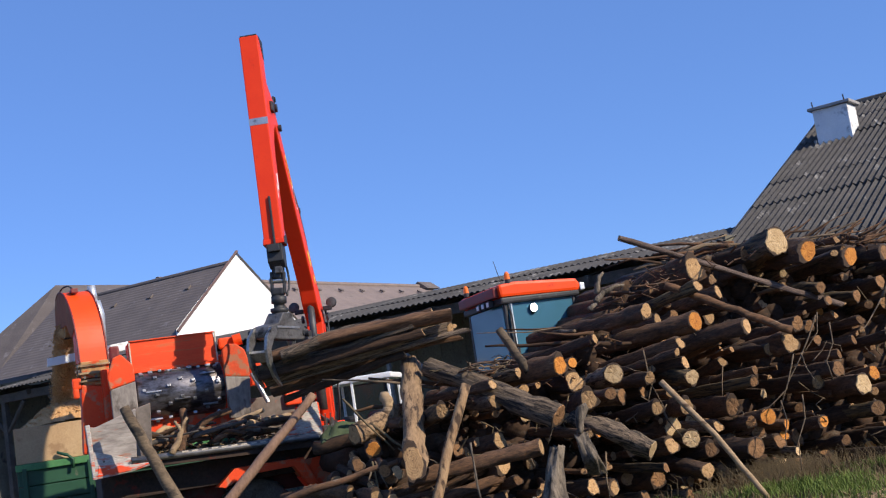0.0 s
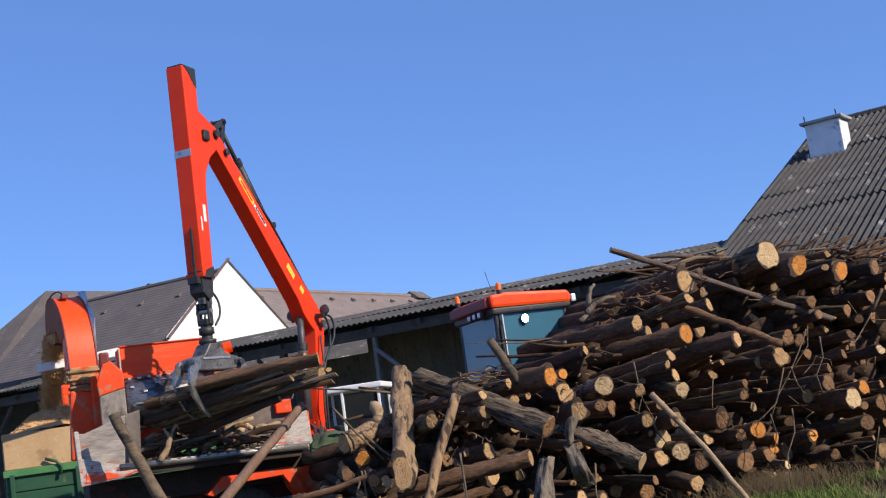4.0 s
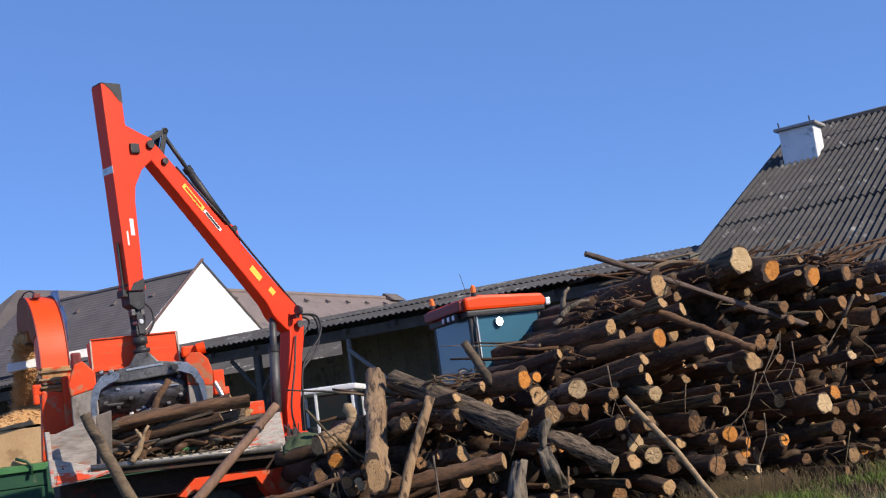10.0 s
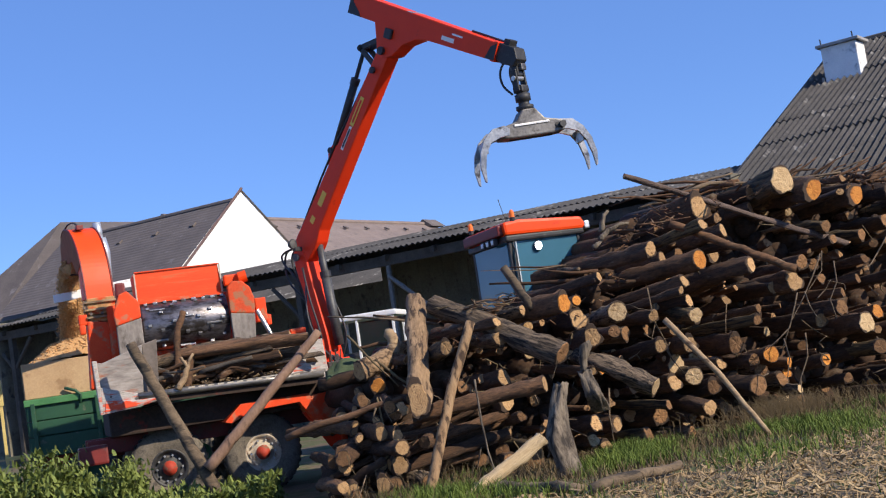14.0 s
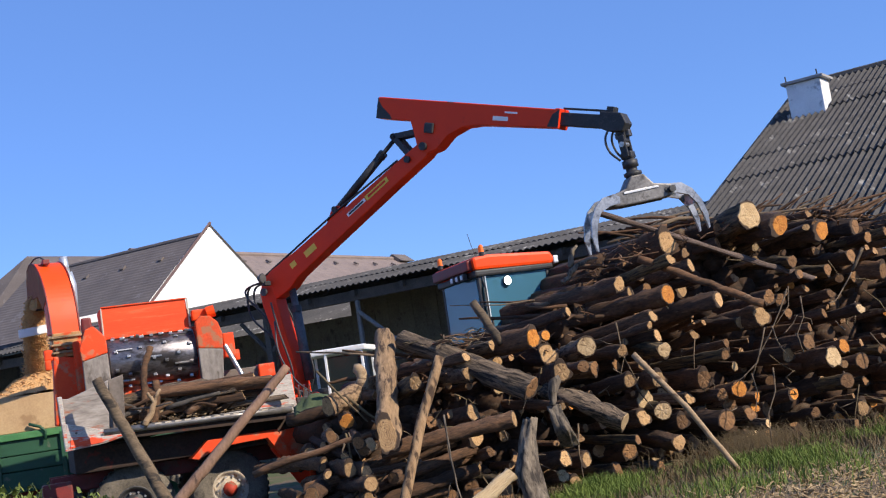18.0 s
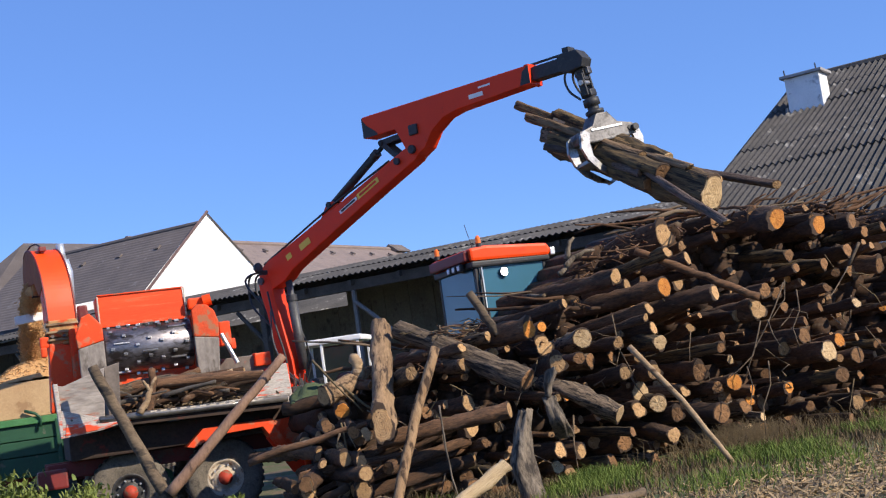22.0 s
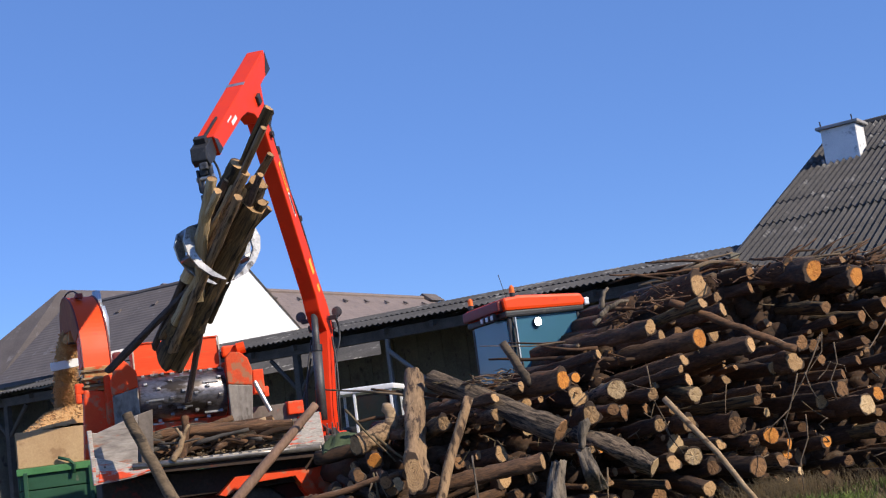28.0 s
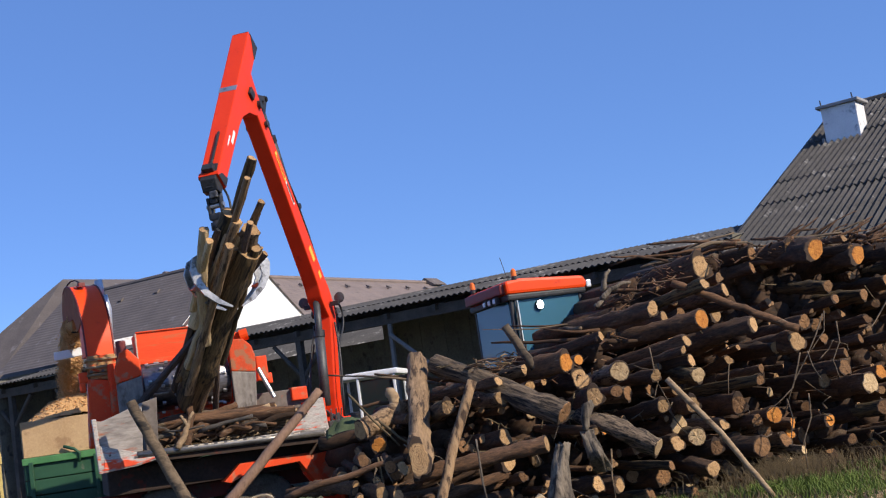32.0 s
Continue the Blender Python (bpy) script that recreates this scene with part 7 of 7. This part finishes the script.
# the first load in the grapple, then on the table: heading and rise of its far ends, share held, shift along itself, place on the table
LOAD_A_ROWS = [(0, -14, 5, 1, 0.42, -0.2, 0.3, 2.0), (2, -16, 5, 1, 0.32, -0.2, 0.3, 2.0), (4, -22, 6, 1, -0.3, -0.2, 0.3, 2.0), (4.5, -26, 10, 1, -0.4, -0.2, 0.3, 2.0), (6.5, -45, 44, 1, -0.95, -0.2, 0.3, 2.0), (7, -42, 46, 1, -0.95, -0.2, 0.3, 2.0),
               (9, -36, 46, 1, -0.85, -0.2, 0.3, 2.0), (9.6, -16, 16, 0.4, -0.5, -0.3, 0.3, 2.0), (10.1, -4, 5, 0, 0, 0.10, 0.62, 1.98), (11.5, -5, 3, 0, 0, 0.15, 0.62, 1.97), (12.5, -6, 2, 0, 0, 0.25, 0.62, 1.95), (15, -6, 2, 0, 0, 0.25, 0.62, 1.95),
               (17.5, -5, 1, 0, 0, 0.19, 0.66, 1.91), (20, -3, 0, 0, 0, 0.11, 0.72, 1.87), (24, -2, 0, 0, 0, 0.06, 0.75, 1.86), (28, -2, 0, 0, 0, 0.03, 0.78, 1.86), (32, -2, 0, 0, 0, 0.01, 0.80, 1.86)]


# seconds, height at which the feed head rides on the wood (metres)
HEAD_ROWS = [(0, -0.08), (2, -0.10), (4, -0.06), (4.5, -0.04), (6.5, 0.03), (8.5, 0.09), (9, 0.09), (10, 0.04), (11, 0.02), (12.5, 0.0), (19, 0.0), (25, -0.02), (29, -0.03), (32, -0.03)]


def flat(x, z, phi):
    """A place in the crane's upright working plane."""
    return Vector((x * math.cos(phi), x * math.sin(phi), z))


def aimed(p, q):
    """A pose at p with x towards q."""
    d = q - p
    y = Vector((-d.y, d.x, 0))
    y = y.normalized() if y.length > 1e-6 else Vector((0, 1, 0))
    x = d.normalized()
    m = Matrix((x, y, x.cross(y))).transposed().to_4x4()
    m.translation = p
    return m


def meet(p, rp, q, rq, side):
    """Where two links of lengths rp and rq from p and q meet (plane points)."""
    d = q - p
    L = min(d.length, (rp + rq) * 0.999)
    a = (L * L + rp * rp - rq * rq) / (2 * L)
    h = math.sqrt(max(0.0, rp * rp - a * a))
    u = d.normalized()
    n = Vector((-u.y, u.x))
    c1, c2 = p + u * a + n * h, p + u * a - n * h
    return c1 if (c1 - c2).dot(side) > 0 else c2


def crane_pose(t):
    """All crane parts in the crane's space at t, and the grapple's world frame."""
    phi, a, b, e = glide(CRANE_ROWS, t)
    swing, turn, claw = glide(GRAPPLE_ROWS, t)
    ph, ar, br = radians(phi), radians(a), radians(b)
    S = Vector((BACK, SHOULDER))
    bx, bz = Vector((math.cos(ar), math.sin(ar))), Vector((-math.sin(ar), math.cos(ar)))
    jx, jz = Vector((math.cos(br), math.sin(br))), Vector((-math.sin(br), math.cos(br)))
    E = S + bx * BOOM
    tip = E + jz * RISE + jx * (NOSE + e)
    W = lambda v: flat(v.x, v.y, ph)
    out = {"column": pose(0, 0, 0, 0, 0, phi), "boom": axes(W(S), phi, a), "jib": axes(W(E), phi, b), "ext": axes(W(tip), phi, b)}
    foot, head = Vector((0.22, 1.92)), S + bx * 0.38 - bz * 0.15
    out["lift_barrel"], out["lift_rod"] = aimed(W(foot), W(head)), aimed(W(head), W(head) + (W(head) - W(foot)))
    k1, k2 = S + bx * (BOOM - 0.28) + bz * 0.01, E + jz * 0.27 + jx * 0.08
    K = meet(k1, 0.47, k2, 0.68, bz - jx * 0.6)
    out["knuckle_a"], out["knuckle_b"] = aimed(W(k1), W(K)), aimed(W(k2), W(K))
    B = S + bx * 1.80 + bz * 0.26
    out["jib_barrel"], out["jib_rod"] = aimed(W(B), W(K)), aimed(W(K), W(K) + (W(K) - W(B)))
    hang = Matrix.Translation(W(tip)) @ pose(0, 0, 0, 0, -swing, 0)
    out["link"] = hang @ pose(0, 0, 0, 0, 0, phi)
    out["grapple"] = hang @ Matrix.Translation((0, 0, -0.76)) @ pose(0, 0, 0, 0, 0, turn)
    out["claw_l"] = Matrix.Translation((-0.41, 0, -0.26)) @ pose(0, 0, 0, 0, -claw, 0)
    out["claw_r"] = Matrix.Translation((0.41, 0, -0.26)) @ pose(0, 0, 0, 0, claw, 0)
    return out, Matrix.Translation(CRANE_AT) @ out["grapple"]


# where the butt of the second load lies before it is lifted
LOAD_B_BUTT = Vector((4.81, 17.70, 3.35))


def load_b_pose(t):
    h, r = glide(LOAD_B_ROWS, t)
    grip = crane_pose(max(t, 20.2))[1] @ Vector((0, 0, -GRIP + 0.06))
    lying = max(0.0, min(1.0, (21.0 - t) / 0.9))
    lying = lying * lying * (3 - 2 * lying)
    butt = axes(Vector(), h, r).to_3x3() @ Vector((1.85, 0, 0))
    # shifted along itself before the drum so that its tail fits the camera's view
    tail_shift = 0.38 * max(0.0, min(1.0, (t - 27.8) / 1.4))
    return axes(grip.lerp(LOAD_B_BUTT - butt, lying), h, r) @ Matrix.Translation((tail_shift, 0, 0))


def load_a_pose(t):
    h, r, held, along, x, y, z = glide(LOAD_A_ROWS, t)
    grip = crane_pose(min(t, 9.8))[1] @ Vector((0, 0, -GRIP - 0.12)) + Vector((0, -0.16, 0))
    rest = CHIP_AT @ Vector((x, y, z))
    return axes(grip.lerp(rest, 1 - held), h, r) @ Matrix.Translation((along, 0, 0))


def motions():
    times = [0.25 * k for k in range(129)]
    poses = {t: crane_pose(t)[0] for t in times}
    for name, ob in CR.items():
        walk(ob, [(t, poses[t][name]) for t in times])
    # before it is lifted, the long stick lies across the top of the pile
    lying = aimed(Vector((5.72, 18.1, 2.28)), Vector((2.46, 17.0, 3.62))) @ Matrix.Diagonal((3.5, 0.045, 0.045, 1))
    for k, (ob, loc) in enumerate(load_b):
        # the small pieces lie lower in the pile than the butt log until they are gripped
        sunk = lambda t: (Vector((0.1, 0.3, -0.45)) if k > 1 else Vector()) * max(0.0, min(1.0, (20.9 - t) / 0.7))
        rows = [(t, Matrix.Translation(sunk(t)) @ load_b_pose(t) @ loc) for t in times]
        if k == 1:
            rows = [(t, m if t > 21 else lying if t <= 20.25 else lying.lerp(m, (t - 20.25) / 0.75)) for t, m in rows]
        walk(ob, rows)
        ob.scale = loc.to_scale()
    for ob, loc in load_a:
        walk(ob, [(t, load_a_pose(t) @ loc) for t in times])
        ob.scale = loc.to_scale()
    at = CHIP_AT @ Vector((0.25, 0.0, 1.72))
    tip = lambda a: Matrix.Translation(at) @ pose(0, 0, 0, 0, 0, 20) @ pose(0, 0, 0, 0, a, 0) @ pose(0, 0, 0, 0, 0, -20) @ Matrix.Translation(-at)
    walk(TIPPED, [(t, tip(a)) for t, a in ((0, 52), (9.6, 52), (10.2, 0), (19.4, 0), (20.2, 52), (32, 52))])
    rise = lambda t: glide(HEAD_ROWS, t)[0]
    walk(drum, [(t, Matrix.Translation((0, 0, rise(t))) @ DRUM_AT @ pose(0, 0, 0, 0, -75 * t, 0)) for t in [k * 1.0 for k in range(33)]])
    walk(HEAD["hood"], [(t, Matrix.Translation((0, 0, rise(t)))) for t in [k * 0.5 for k in range(65)]])
    line = bend(STREAM, 10)
    for k, ob in enumerate(SPRAYS):
        i = int(round(k * (len(line) - 1) / 5))
        way = line[min(i + 2, len(line) - 1)] - line[max(i - 2, 0)]
        lie = way.to_track_quat("Z", "Y").to_matrix().to_4x4()
        walk(ob, [(t, Matrix.Translation(line[i] + way.normalized() * (0.05 * math.sin(7 * t + 2 * k)) + Vector((0.015 * math.sin(3 * t + k), 0, 0))) @ lie @ pose(0, 0, 0, 0, 0, 25 * math.sin(2 * t + k))) for t in [0.25 * q for q in range(129)]])


motions()
